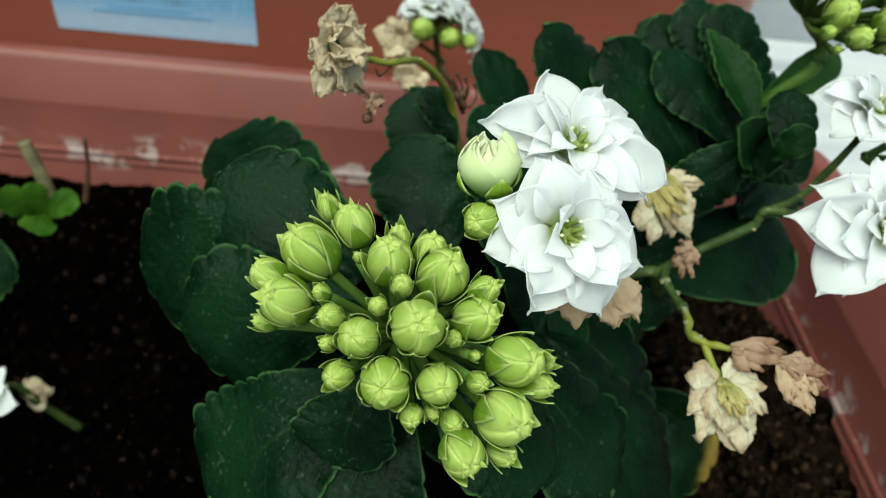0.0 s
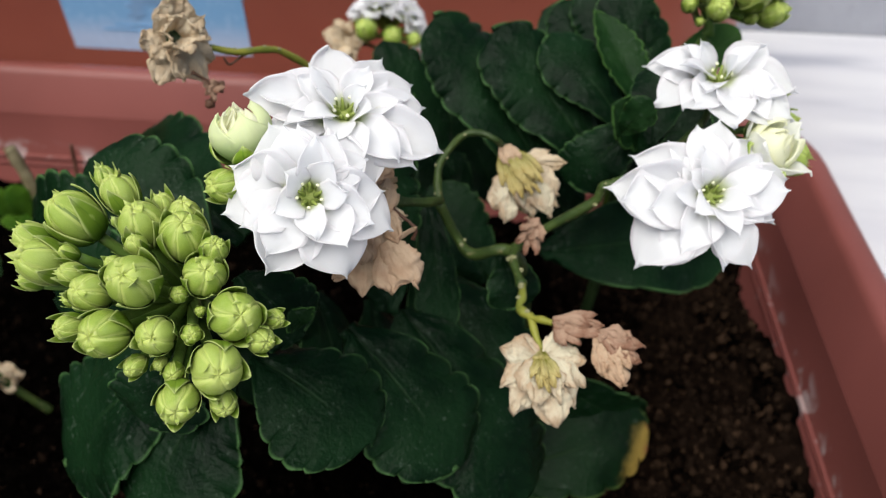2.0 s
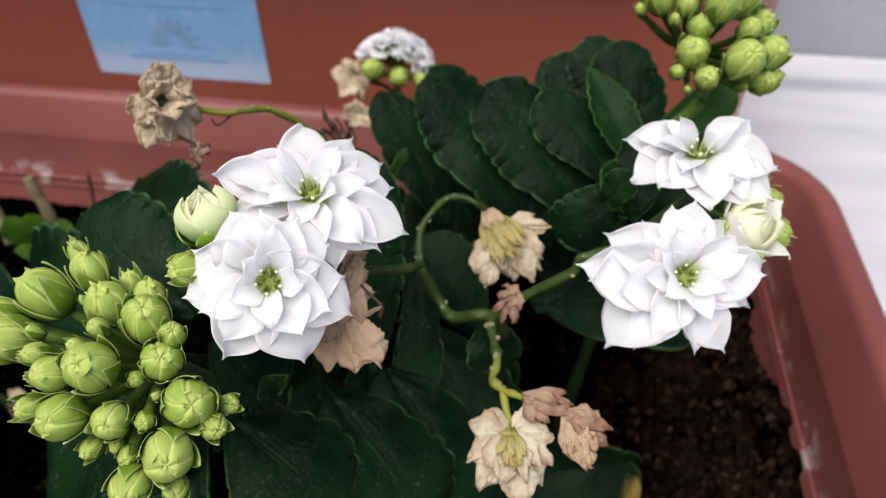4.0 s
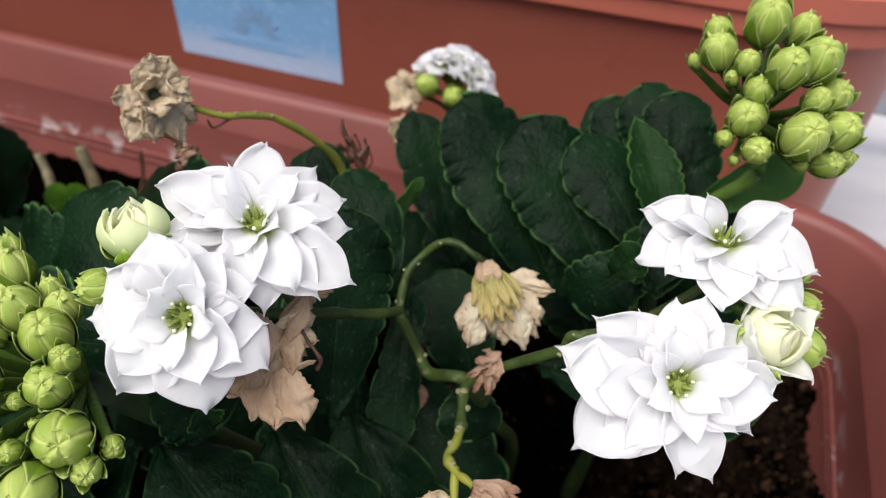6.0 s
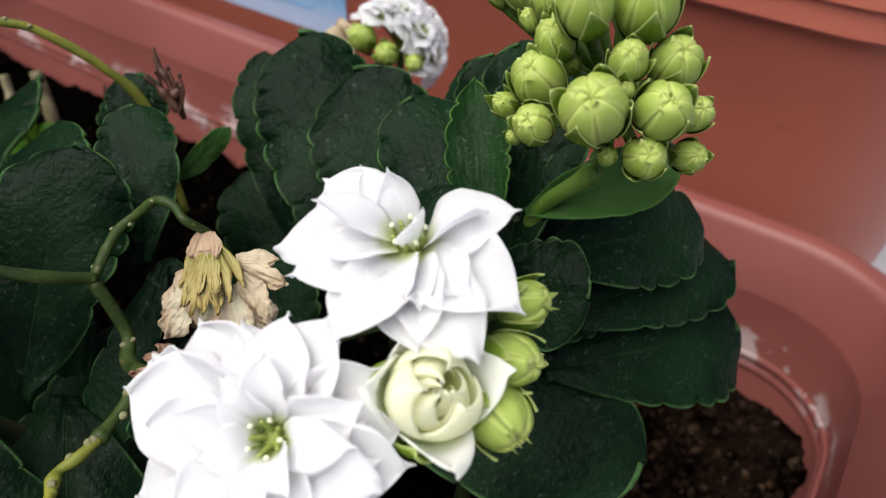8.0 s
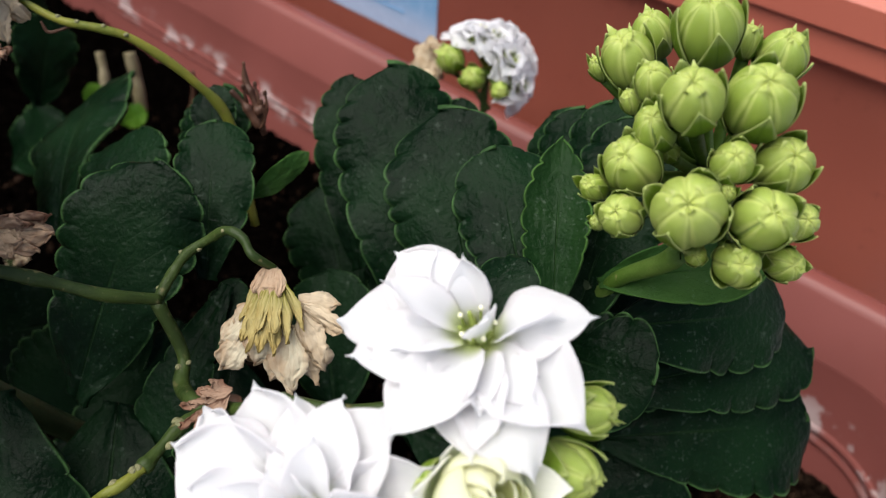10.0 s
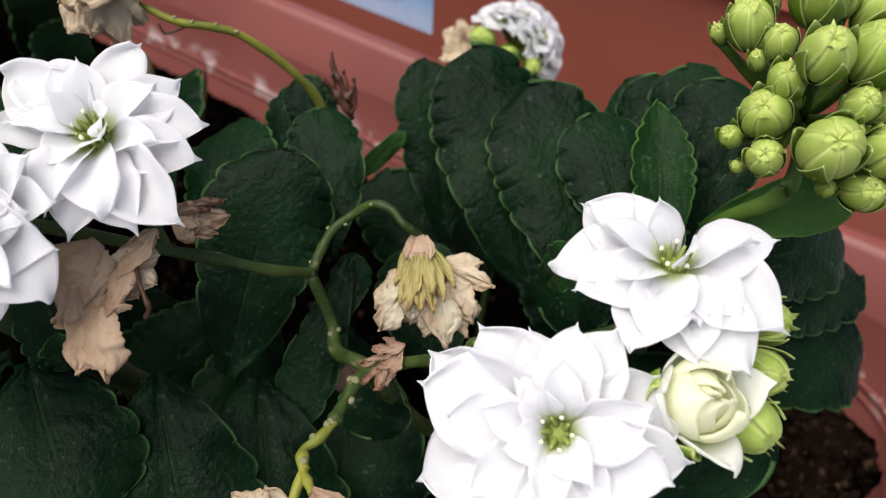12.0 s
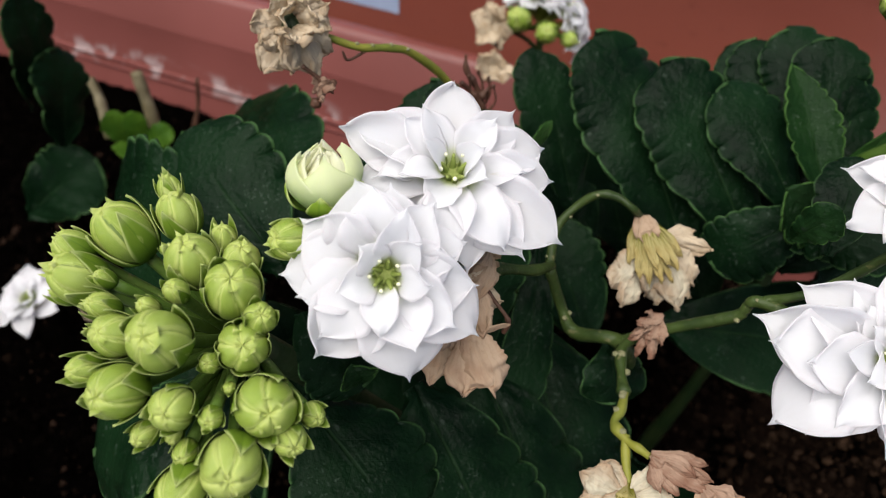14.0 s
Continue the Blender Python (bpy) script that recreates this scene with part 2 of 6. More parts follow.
def plastic(name, a, b, stain_low, stain_high, stain=True):
    m = Mat(name)
    z = m.xyz()[2]
    big, fine = m.noise(14, 3), m.noise(900, 3)
    col = m.mix(m.band(big, 0.3, 0.7), a, b)
    col = m.mix(m.math("MULTIPLY", m.band(m.noise(160, 5, 0.7), 0.58, 0.75), 0.25), col, (0.15, 0.042, 0.033))
    rough = m.math("ADD", m.math("MULTIPLY", fine, 0.12), 0.36)
    if stain:
        # lime left where water stood along the soil
        blot = m.noise(75, 4, 0.62)
        level = m.math("ADD", z, m.math("MULTIPLY", m.noise(30, 2), 0.016))
        zone = m.math("MULTIPLY", m.band(level, stain_low, stain_low + 0.006), m.band(level, stain_high, stain_high - 0.008))
        patch = m.math("MULTIPLY", m.band(blot, 0.535, 0.60), zone)
        speck = m.math("MULTIPLY", m.band(m.noise(260, 3, 0.6), 0.62, 0.67), m.math("MULTIPLY", zone, 0.7))
        col = m.mix(m.math("MULTIPLY", m.math("MAXIMUM", patch, speck), 0.55), col, (0.42, 0.37, 0.36))
        rough = m.math("ADD", rough, m.math("MULTIPLY", patch, 0.3))
    m.bump(m.math("ADD", fine, m.noise(60, 2)), 0.08, 0.0005)
    return m.end(col, rough, 0.32)


PLASTIC = plastic("terracotta_plastic", (0.1479, 0.04524, 0.03741), (0.181, 0.05568, 0.04698), 0.1325, 0.1485)
PLASTIC_BACK = plastic("orange_terracotta_plastic", (0.3738, 0.1025, 0.0683), (0.4217, 0.1218, 0.0801), 0, 0, False)


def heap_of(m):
    """Where soil heaps up by the planter's end wall, coloured browner to look lit."""
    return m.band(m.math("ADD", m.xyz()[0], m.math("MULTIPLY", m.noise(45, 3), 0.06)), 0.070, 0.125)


def soil_material():
    m = Mat("potting_soil")
    # base kept near-black: the shade away from the end wall is in it
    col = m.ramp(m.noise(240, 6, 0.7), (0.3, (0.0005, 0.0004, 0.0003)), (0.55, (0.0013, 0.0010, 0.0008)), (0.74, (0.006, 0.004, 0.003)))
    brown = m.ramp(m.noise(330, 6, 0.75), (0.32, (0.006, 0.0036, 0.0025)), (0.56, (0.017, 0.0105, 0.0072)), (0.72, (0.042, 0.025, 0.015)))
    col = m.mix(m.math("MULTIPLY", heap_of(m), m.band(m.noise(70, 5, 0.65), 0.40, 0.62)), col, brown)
    m.bump(m.math("ADD", m.noise(600, 6, 0.7), m.noise(150, 4)), 1.0, 0.003)
    return m.end(col, 0.95, 0.0)


def crumb_material():
    m = Mat("soil_crumbs")
    geo = m.n.new("ShaderNodeNewGeometry").outputs["Random Per Island"]
    # crumbs darker over the shaded bed, browner at the lit end
    shaded_tone = m.ramp(geo, (0.0, (0.0005, 0.0004, 0.0003)), (0.6, (0.0022, 0.0015, 0.0011)), (0.95, (0.009, 0.0054, 0.0035)), (1.0, (0.022, 0.013, 0.009)))
    lit_tone = m.ramp(geo, (0.0, (0.006, 0.0038, 0.0027)), (0.6, (0.014, 0.0088, 0.006)), (0.93, (0.030, 0.018, 0.011)), (1.0, (0.050, 0.030, 0.018)))
    col = m.mix(heap_of(m), shaded_tone, lit_tone)
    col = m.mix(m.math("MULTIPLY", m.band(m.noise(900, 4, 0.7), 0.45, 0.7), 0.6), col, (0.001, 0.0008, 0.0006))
    m.bump(m.noise(700, 4), 0.8, 0.001)
    return m.end(col, 0.95, 0.0)


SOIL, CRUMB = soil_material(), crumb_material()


def marble_material():
    m = Mat("white_marble")
    warp = m.n.new("ShaderNodeTexNoise")
    warp.inputs["Scale"].default_value, warp.inputs["Detail"].default_value = 6.0, 6.0
    mp = m.n.new("ShaderNodeMapping")
    mp.inputs["Rotation"].default_value, mp.inputs["Scale"].default_value = (0, 0, 0.5), (0.6, 2.6, 1.0)
    m.l.new(m.coord.outputs["Object"], mp.inputs[0]), m.l.new(mp.outputs[0], warp.inputs["Vector"])
    col = m.ramp(warp.outputs["Fac"], (0.36, (0.2856, 0.294, 0.336)), (0.47, (0.4368, 0.4368, 0.4704)), (0.6, (0.5208, 0.5208, 0.5376)))
    m.bump(m.noise(40, 4), 0.05, 0.001)
    return m.end(col, 0.35, 0.4)


def concrete_material(name, a, b):
    m = Mat(name)
    col = m.mix(m.band(m.noise(9, 6, 0.65), 0.3, 0.7), a, b)
    col = m.mix(m.math("MULTIPLY", m.band(m.noise(120, 4), 0.55, 0.75), 0.3), col, (a[0] * 0.7, a[1] * 0.7, a[2] * 0.7))
    m.bump(m.noise(90, 6, 0.6), 0.3, 0.002)
    return m.end(col, 0.8, 0.3)


MARBLE = marble_material()
GREY_TILE = concrete_material("grey_floor", (0.168, 0.1764, 0.21), (0.2352, 0.2436, 0.2772))
GREY_WALL = concrete_material("grey_wall", (0.252, 0.2604, 0.294), (0.3192, 0.3276, 0.3612))


def label_material():
    m = Mat("blue_label_paper")
    # a printed ground, blue above and pale along the lower edge
    fade = m.band(m.math("ADD", m.xyz()[2], m.math("MULTIPLY", m.noise(70, 2), 0.004)), 0.176, 0.190)
    col = m.mix(fade, (0.3696, 0.4452, 0.6048), (0.1764, 0.3444, 0.5628))
    col = m.mix(m.math("MULTIPLY", m.band(m.noise(300, 4), 0.5, 0.7), 0.15), col, (0.55, 0.66, 0.82))
    m.bump(m.noise(60, 3), 0.15, 0.001)
    return m.end(col, 0.5, 0.3)


DARK_WALL = concrete_material("dark_wall", (0.045, 0.045, 0.05), (0.07, 0.07, 0.075))
PAPER = label_material()
INK_BLUE = concrete_material("blue_ink", (0.1344, 0.3192, 0.5544), (0.1848, 0.3696, 0.588))
INK_GREY = concrete_material("grey_ink", (0.1596, 0.2772, 0.4536), (0.2016, 0.3276, 0.504))


# ---- mesh helpers ----
PLACE = {}


def thing(name, at, label, category, kind="", group=""):
    ob = tagged(new(name), label, category, group, kind)
    ob.empty_display_size = 0.01
    ob.location = at
    PLACE[ob] = Matrix.Translation(at)
    return ob


def hang(name, mesh, parent, m=Matrix(), label=""):
    """Links a mesh at the world pose m under its parent."""
    ob = new(name, mesh)
    PLACE[ob] = m.copy()
    if parent:
        ob.parent = parent
        ob.matrix_basis = PLACE[parent].inverted() @ m
    else:
        ob.matrix_basis = m
    return tagged(ob, label)


def mesh_of(name, verts, faces, material, uvs=None, smooth=True):
    me = bpy.data.meshes.new(name)
    me.from_pydata([tuple(v) for v in verts], [], [tuple(f) for f in faces])
    if uvs is not None:
        layer = me.uv_layers.new(name="UVMap")
        idx = np.empty(len(me.loops), dtype=np.int32)
        me.loops.foreach_get("vertex_index", idx)
        layer.data.foreach_set("uv", np.asarray(uvs, dtype=np.float32)[idx].ravel())
    if smooth:
        me.polygons.foreach_set("use_smooth", np.ones(len(me.polygons), dtype=bool))
    for one in material if isinstance(material, (list, tuple)) else [material]:
        me.materials.append(one)
    me.update()
    return me


def sheet(name, P, uv, thick, material):
    """A closed sheet of some thickness over a grid of points P[row, column]."""
    a, b = P.shape[:2]
    n = np.cross(np.gradient(P, axis=0), np.gradient(P, axis=1))
    n /= np.maximum(np.linalg.norm(n, axis=2, keepdims=True), 1e-12)
    front, back = (P + n * thick / 2).reshape(-1, 3), (P - n * thick / 2).reshape(-1, 3)
    i = np.arange(a * b).reshape(a, b)
    q = np.stack([i[:-1, :-1], i[:-1, 1:], i[1:, 1:], i[1:, :-1]], -1).reshape(-1, 4)
    ring = np.r_[i[0, :], i[1:, -1], i[-1, -2::-1], i[-2:0:-1, 0]]
    side = np.stack([ring, np.roll(ring, -1), np.roll(ring, -1) + a * b, ring + a * b], -1)
    faces = np.concatenate([q[:, ::-1], q + a * b, side])
    w = np.tile(uv.reshape(-1, 2), (2, 1))
    return mesh_of(name, np.concatenate([front, back]), faces.tolist(), material, w)


def frame_of(base, tip, normal):
    """x along base to tip, z along the normal."""
    base, x = Vector(base), (Vector(tip) - Vector(base))
    x.normalize()
    z = Vector(normal) - x * Vector(normal).dot(x)
    z.normalize()
    y = z.cross(x)
    m = Matrix((x, y, z)).transposed().to_4x4()
    m.translation = base
    return m


def spline(points, steps=10):
    p = [np.array(q, float) for q in points]
    p = [2 * p[0] - p[1], *p, 2 * p[-1] - p[-2]]
    out = []
    for a, b, c, d in zip(p, p[1:], p[2:], p[3:]):
        for k in range(steps):
            t = k / steps
            out.append(0.5 * (2 * b + (c - a) * t + (2 * a - 5 * b + 4 * c - d) * t * t + (3 * b - a - 3 * c + d) * t ** 3))
    return np.array([*out, p[-2]])


def tube(name, points, r0, r1, material, sides=10, lumps=0.08, steps=10, seed=1):
    """A tapered, slightly uneven stalk through the points, closed at both ends."""
    c = spline(points, steps)
    rng = np.random.default_rng(seed)
    tan = np.gradient(c, axis=0)
    tan /= np.linalg.norm(tan, axis=1, keepdims=True)
    up = np.array([0.3, 0.2, 1.0])
    verts, uvs = [], []
    for k, (p, t) in enumerate(zip(c, tan)):
        s = np.cross(t, up)
        s /= np.linalg.norm(s)
        w = np.cross(s, t)
        f = k / (len(c) - 1)
        r = (r0 + (r1 - r0) * f) * (1 + lumps * math.sin(k * 0.43 + seed) + lumps * 0.7 * max(0, math.sin(k * 0.19 + seed)) ** 12 * 4 + lumps * 0.3 * (rng.random() - 0.5))
        for j in range(sides):
            a = 2 * math.pi * j / sides
            verts.append(p + r * (math.cos(a) * s + math.sin(a) * w))
            uvs.append((j / sides, f))
    rows = len(c)
    faces = [(k * sides + j, k * sides + (j + 1) % sides, (k + 1) * sides + (j + 1) % sides, (k + 1) * sides + j) for k in range(rows - 1) for j in range(sides)]
    faces += [tuple(range(sides))[::-1], tuple(range((rows - 1) * sides, rows * sides))]
    return mesh_of(name, verts, faces, material, uvs)


def blob(name, material, seed, rough=0.15, stretch=(1, 1, 1), rings=7, sides=10):
    """A lumpy round body of radius 1."""
    verts = [Vector((0, 0, -1))]
    for i in range(1, rings):
        for j in range(sides):
            a, b = math.pi * i / rings, 2 * math.pi * j / sides
            v = Vector((math.sin(a) * math.cos(b), math.sin(a) * math.sin(b), -math.cos(a)))
            verts.append(v)
    verts.append(Vector((0, 0, 1)))
    out = []
    for v in verts:
        k = 1 + rough * noise.noise(v * 1.7 + Vector((seed * 3.1, 0, seed)))
        out.append((v.x * k * stretch[0], v.y * k * stretch[1], v.z * k * stretch[2]))
    last = len(verts) - 1
    faces = [(0, 1 + (j + 1) % sides, 1 + j) for j in range(sides)]
    for i in range(rings - 2):
        o = 1 + i * sides
        faces += [(o + j, o + (j + 1) % sides, o + sides + (j + 1) % sides, o + sides + j) for j in range(sides)]
    o = 1 + (rings - 2) * sides
    faces += [(last, o + j, o + (j + 1) % sides) for j in range(sides)]
    return mesh_of(name, out, faces, material)


# ---- parts of the plants ----
def leaf(plant, base, tip, normal, width, arch=0.06, cup=-0.15, teeth=8, material=None, seed=0, notch=0.23, acute=0.0):
    """A fleshy leaf with a crenate margin, a sunk midrib and a short stalk; acute draws its end to a point."""
    rng = np.random.default_rng(100 + seed)
    length = (Vector(tip) - Vector(base)).length
    rows, cols = 120, 19
    s = np.linspace(0, 1, rows)
    v = 1 - (1 - s) ** 1.35
    half = v ** 0.66 * (1 - v ** (3.4 - 2.2 * acute)) ** (0.52 + 0.5 * acute)
    half = half / half.max() * width / 2
    half = np.maximum(half, (1 - v) ** 0.3 * min(0.0022, width * 0.09) * (v < 0.5))
    phase = rng.random()
    u = np.sin(np.linspace(-1, 1, cols) * math.pi / 2)
    U, Vv = np.meshgrid(u, v)
    # rounded lobes with sharp clefts between them, unlike on the two sides
    edges = []
    for shift, pace in ((0.0, 1.0), (0.41, 0.92)):
        warp = teeth * pace * v ** 1.15 + 0.30 * np.sin(6 * v + seed + shift) + 0.16 * np.sin(13 * v + 2.1 * seed) + phase + shift
        lobe = np.abs(np.sin(math.pi * warp)) ** 0.7
        size = 0.65 + 0.35 * np.sin(np.floor(warp) * 2.4 + seed)
        edges.append(1 - notch * np.clip((v - 0.22) / 0.22, 0, 1) * size * (1 - lobe))
    lim = np.where(U < 0, edges[0][:, None], edges[1][:, None])
    grow = 1 + (lim - 1) * np.abs(U) ** 4
    Y = U * grow * half[:, None] * (1 + 0.05 * np.sin(5 * v + seed))[:, None]
    X = Vv * length + (0.02 * length * np.sin(3.0 * Vv + seed)) * U
    Z = arch * length * 4 * Vv * (1 - Vv)
    Z += cup * half[:, None] * U ** 2 + rng.uniform(-0.02, 0.14) * half[:, None] * np.abs(U)
    wave = rng.uniform(1.2, 2.4)
    Z += 0.05 * width * np.abs(U) ** 2 * np.sin(2 * math.pi * (wave * Vv + 0.21 * seed) + np.sign(U) * 1.3)
    Z += 0.16 * width * (lim - 0.94) * np.abs(U) ** 6 * np.clip(Vv * 3, 0, 1)
    Z -= 0.026 * width * np.exp(-(U / 0.13) ** 2) * np.clip(1.1 - Vv, 0, 1)
    Z += 0.006 * width * np.cos(2 * math.pi * (5 * Vv - 1.6 * np.abs(U))) * np.abs(U) * (1 - np.abs(U)) * 4
    thick = min(0.0009, width * 0.035)
    me = sheet("leaf", np.stack([X, Y, Z], -1), np.stack([U / 2 + 0.5, Vv], -1), thick, material or LEAF)
    return hang("leaf", me, plant, frame_of(base, tip, normal))


def petal_mesh(seed, material, point=0.5, rows=22, cols=13):
    """A petal of length 1 and width 1, broad above the middle and drawn to a short point, with its base at the origin."""
    rng = np.random.default_rng(seed)
    s = np.linspace(0, 1, rows)
    v = 1 - (1 - s) ** 1.5
    half = v ** 0.56 * (1 - v ** 3.1) ** point
    half = half / half.max() * 0.5
    half = np.maximum(half, 0.07 * (v < 0.3))
    u = np.linspace(-1, 1, cols)
    U, Vv = np.meshgrid(u, v)
    lean = rng.uniform(-0.10, 0.10)
    jag = 1 + 0.035 * np.sin(11 * v + seed) + 0.03 * np.sin(23 * v + 2 * seed)
    Y = U * half[:, None] * (1 + (jag[:, None] - 1) * np.abs(U) ** 2) + lean * Vv ** 2
    # the point itself stands out from the rounded end
    X = Vv * (0.94 + 0.06 * np.exp(-(U / 0.4) ** 2))
    Z = rng.uniform(0.05, 0.15) * np.sin(math.pi * Vv) + rng.uniform(0.02, 0.24) * U ** 2 * np.sin(math.pi * np.clip(Vv * 0.9, 0, 1))
    Z += rng.uniform(-0.22, 0.14) * Vv ** 4 + rng.uniform(-0.10, 0.10) * U * Vv ** 2 + 0.035 * np.sin(2.6 * U + 4 * Vv + seed * 2.1) * Vv
    Z += 0.03 * np.abs(U) ** 3 * np.sin(8 * Vv + np.sign(U) + seed) - 0.02 * np.exp(-(U / 0.18) ** 2) * (1 - Vv)
    return sheet("petal", np.stack([X, Y, Z], -1), np.stack([U / 2 + 0.5, Vv], -1), 0.012, material)


PETALS = [petal_mesh(k, PETAL, 0.80 + 0.06 * (k % 5)) for k in range(16)]


def basis(normal):
    z = Vector(normal).normalized()
    x = Vector((1, 0, 0)) - z * z.x
    x.normalize()
    return Matrix((x, z.cross(x), z)).transposed()


def petal_at(flower, pick, centre, B, az, radius, height, width, low, kind, lean=0.0):
    """One petal from the flower's heart to a tip at that azimuth, radius and height over the flower's plane."""
    a = radians(az)
    tip = Vector((radius * math.cos(a), radius * math.sin(a), height))
    root = Vector((0.0012 * math.cos(a), 0.0012 * math.sin(a), low))
    x = (tip - root)
    length = x.length
    x.normalize()
    side = Vector((-math.sin(a), math.cos(a), lean))
    z = x.cross(side).normalized()
    y = z.cross(x)
    m = Matrix((x, y, z)).transposed()
    m = (B @ m).to_4x4() @ Matrix.Diagonal((length, width, (length + width) / 2, 1))
    m.translation = Vector(centre) + B @ root
    hang("petal", kind[pick % len(kind)], flower, m)


HEART = blob("flower", PISTIL, 3, 0.1, (1, 1, 0.8))
STYLE = tube("pistil", [(0, 0, 0), (0.0003, 0, 0.0016), (0.0009, 0.0001, 0.0030)], 0.00055, 0.00018, PISTIL, 7, 0.02, 4)
STAMEN = tube("stamen", [(0, 0, 0), (0.0002, 0, 0.0018), (0.0005, 0, 0.0034)], 0.00018, 0.00014, PISTIL, 6, 0.02, 4)
ANTHERS = blob("anther", ANTHER, 5, 0.2, (0.00028, 0.00024, 0.00034), 5, 7)


def flower(plant, centre, normal, outer, middle, inner, seed=0, wide=1.0):
    """An open double flower: three rounds of petals as (azimuth, radius, height, width) in degrees and millimetres."""
    B = basis(normal)
    rng = random.Random(seed)
    m = B.to_4x4() @ Matrix.Diagonal((0.0022, 0.0022, 0.0022, 1))
    m.translation = Vector(centre) - B @ Vector((0, 0, 0.0026))
    fl = hang("flower", HEART, plant, m, "open white double flower with yellow-green heart")
    pick = seed
    for low, row in ((-0.0030, outer), (-0.0018, middle), (-0.0008, inner)):
        for az, r, h, w in row:
            pick += 1
            petal_at(fl, pick + rng.randrange(3), centre, B, az, r / 1000, h * 0.8 / 1000, w * wide * rng.uniform(0.92, 1.14) / 1000, low, PETALS, rng.uniform(-0.35, 0.35))
    for k in range(5):
        a = k * 72 + seed * 20
        q = Vector(centre) + B @ Vector((0.0007 * math.cos(radians(a)), 0.0007 * math.sin(radians(a)), -0.0022))
        s = (B @ Euler((0, 0, radians(a))).to_matrix()).to_4x4()
        s.translation = q
        hang("pistil", STYLE, fl, s)
        a += 36
        q = Vector(centre) + B @ Vector((0.0012 * math.cos(radians(a)), 0.0012 * math.sin(radians(a)), -0.0024))
        s = (B @ Euler((0, 0, radians(a))).to_matrix()).to_4x4()
        s.translation = q
        hang("stamen", STAMEN, fl, s)
        t = B.to_4x4()
        t.translation = q + B @ Vector((0.0005 * math.cos(radians(a)), 0.0005 * math.sin(radians(a)), 0.0034))
        hang("anther", ANTHERS, fl, t)
    return fl


def bud_profile(s, full=0.435):
    """Radius and height of a bud of length 1, from its foot (s = 0) to the dimple at its top (s = 1)."""
    a = math.pi * (0.06 + 0.94 * s)
    r = full * max(math.sin(a), 0) ** 0.78
    return r, 0.5 - 0.5 * math.cos(a) * (1.0 if s < 0.5 else 0.94) - 0.05 * math.exp(-(r / 0.10) ** 2) * (s > 0.5)


def bud_mesh(seed, turns=7, material=None):
    """A closed bud of length 1: narrow petals side by side that meet at the top, where their tips stand free."""
    rings, sides = 30, 72
    verts, uvs = [], []
    rng = random.Random(seed)
    cuts = [(k + rng.uniform(-0.22, 0.22)) / turns for k in range(turns)]
    for i in range(rings + 1):
        s = i / rings
        r, z = bud_profile(s)
        rise = min(max((s - 0.12) / 0.3, 0), 1)
        for j in range(sides):
            a = 2 * math.pi * j / sides
            t = (j / sides + 0.05 * (1 if seed % 2 else -1) * s + 0.012 * math.sin(6 * s + seed)) % 1.0
            k = max((q for q in range(turns) if cuts[q] <= t), default=turns - 1)
            lo, hi = cuts[k], cuts[(k + 1) % turns]
            saw = min(max(((t - lo) % 1.0) / ((hi - lo) % 1.0), 0), 1)
            over = 0.035 if (k * 5 + seed) % 3 else -0.02
            f = 1 + rise * (over + 0.05 * math.sin(math.pi * saw) - (0.06 + 0.13 * max(0, s - 0.6)) * (math.exp(-(saw / 0.08) ** 2) + 0.8 * math.exp(-((saw - 1) / 0.06) ** 2)))
            f += 0.05 * noise.noise(Vector((math.cos(a) * 1.3, math.sin(a) * 1.3, s * 2 + seed)))
            lift = 0.17 * max(0, s - 0.70) * math.sin(math.pi * saw) + 0.30 * max(0, s - 0.78) * noise.noise(Vector((k * 3.1, seed, 0.5)))
            verts.append((max(r, 0.004) * f * math.cos(a), max(r, 0.004) * f * math.sin(a), z + lift))
            uvs.append((saw, s))
    faces = [(i * sides + j, i * sides + (j + 1) % sides, (i + 1) * sides + (j + 1) % sides, (i + 1) * sides + j) for i in range(rings) for j in range(sides)]
    faces += [tuple(range(sides))[::-1], tuple(range(rings * sides, (rings + 1) * sides))]
    for k in range(turns):
        a = 2 * math.pi * cuts[k] + rng.uniform(0.1, 0.6)
        r0, out, top, wide = rng.uniform(0.08, 0.24), rng.uniform(-0.04, 0.12), rng.uniform(1.02, 1.15), rng.uniform(0.4, 0.8)
        o = len(verts)
        for da, dr, dz, uv in ((-wide, 0, 0.86, (0.5, 0.7)), (wide, 0, 0.86, (0.5, 0.7)), (wide, 0.03, 0.86, (0.5, 0.7)), (-wide, 0.03, 0.86, (0.5, 0.7)), (0.15, out, top, (0.9, 1.0))):
            verts.append(((r0 + dr) * math.cos(a + da), (r0 + dr) * math.sin(a + da), dz))
            uvs.append(uv)
        faces += [(o, o + 1, o + 4), (o + 1, o + 2, o + 4), (o + 2, o + 3, o + 4), (o + 3, o, o + 4)]
    return mesh_of("bud", verts, faces, material or BUD, uvs)


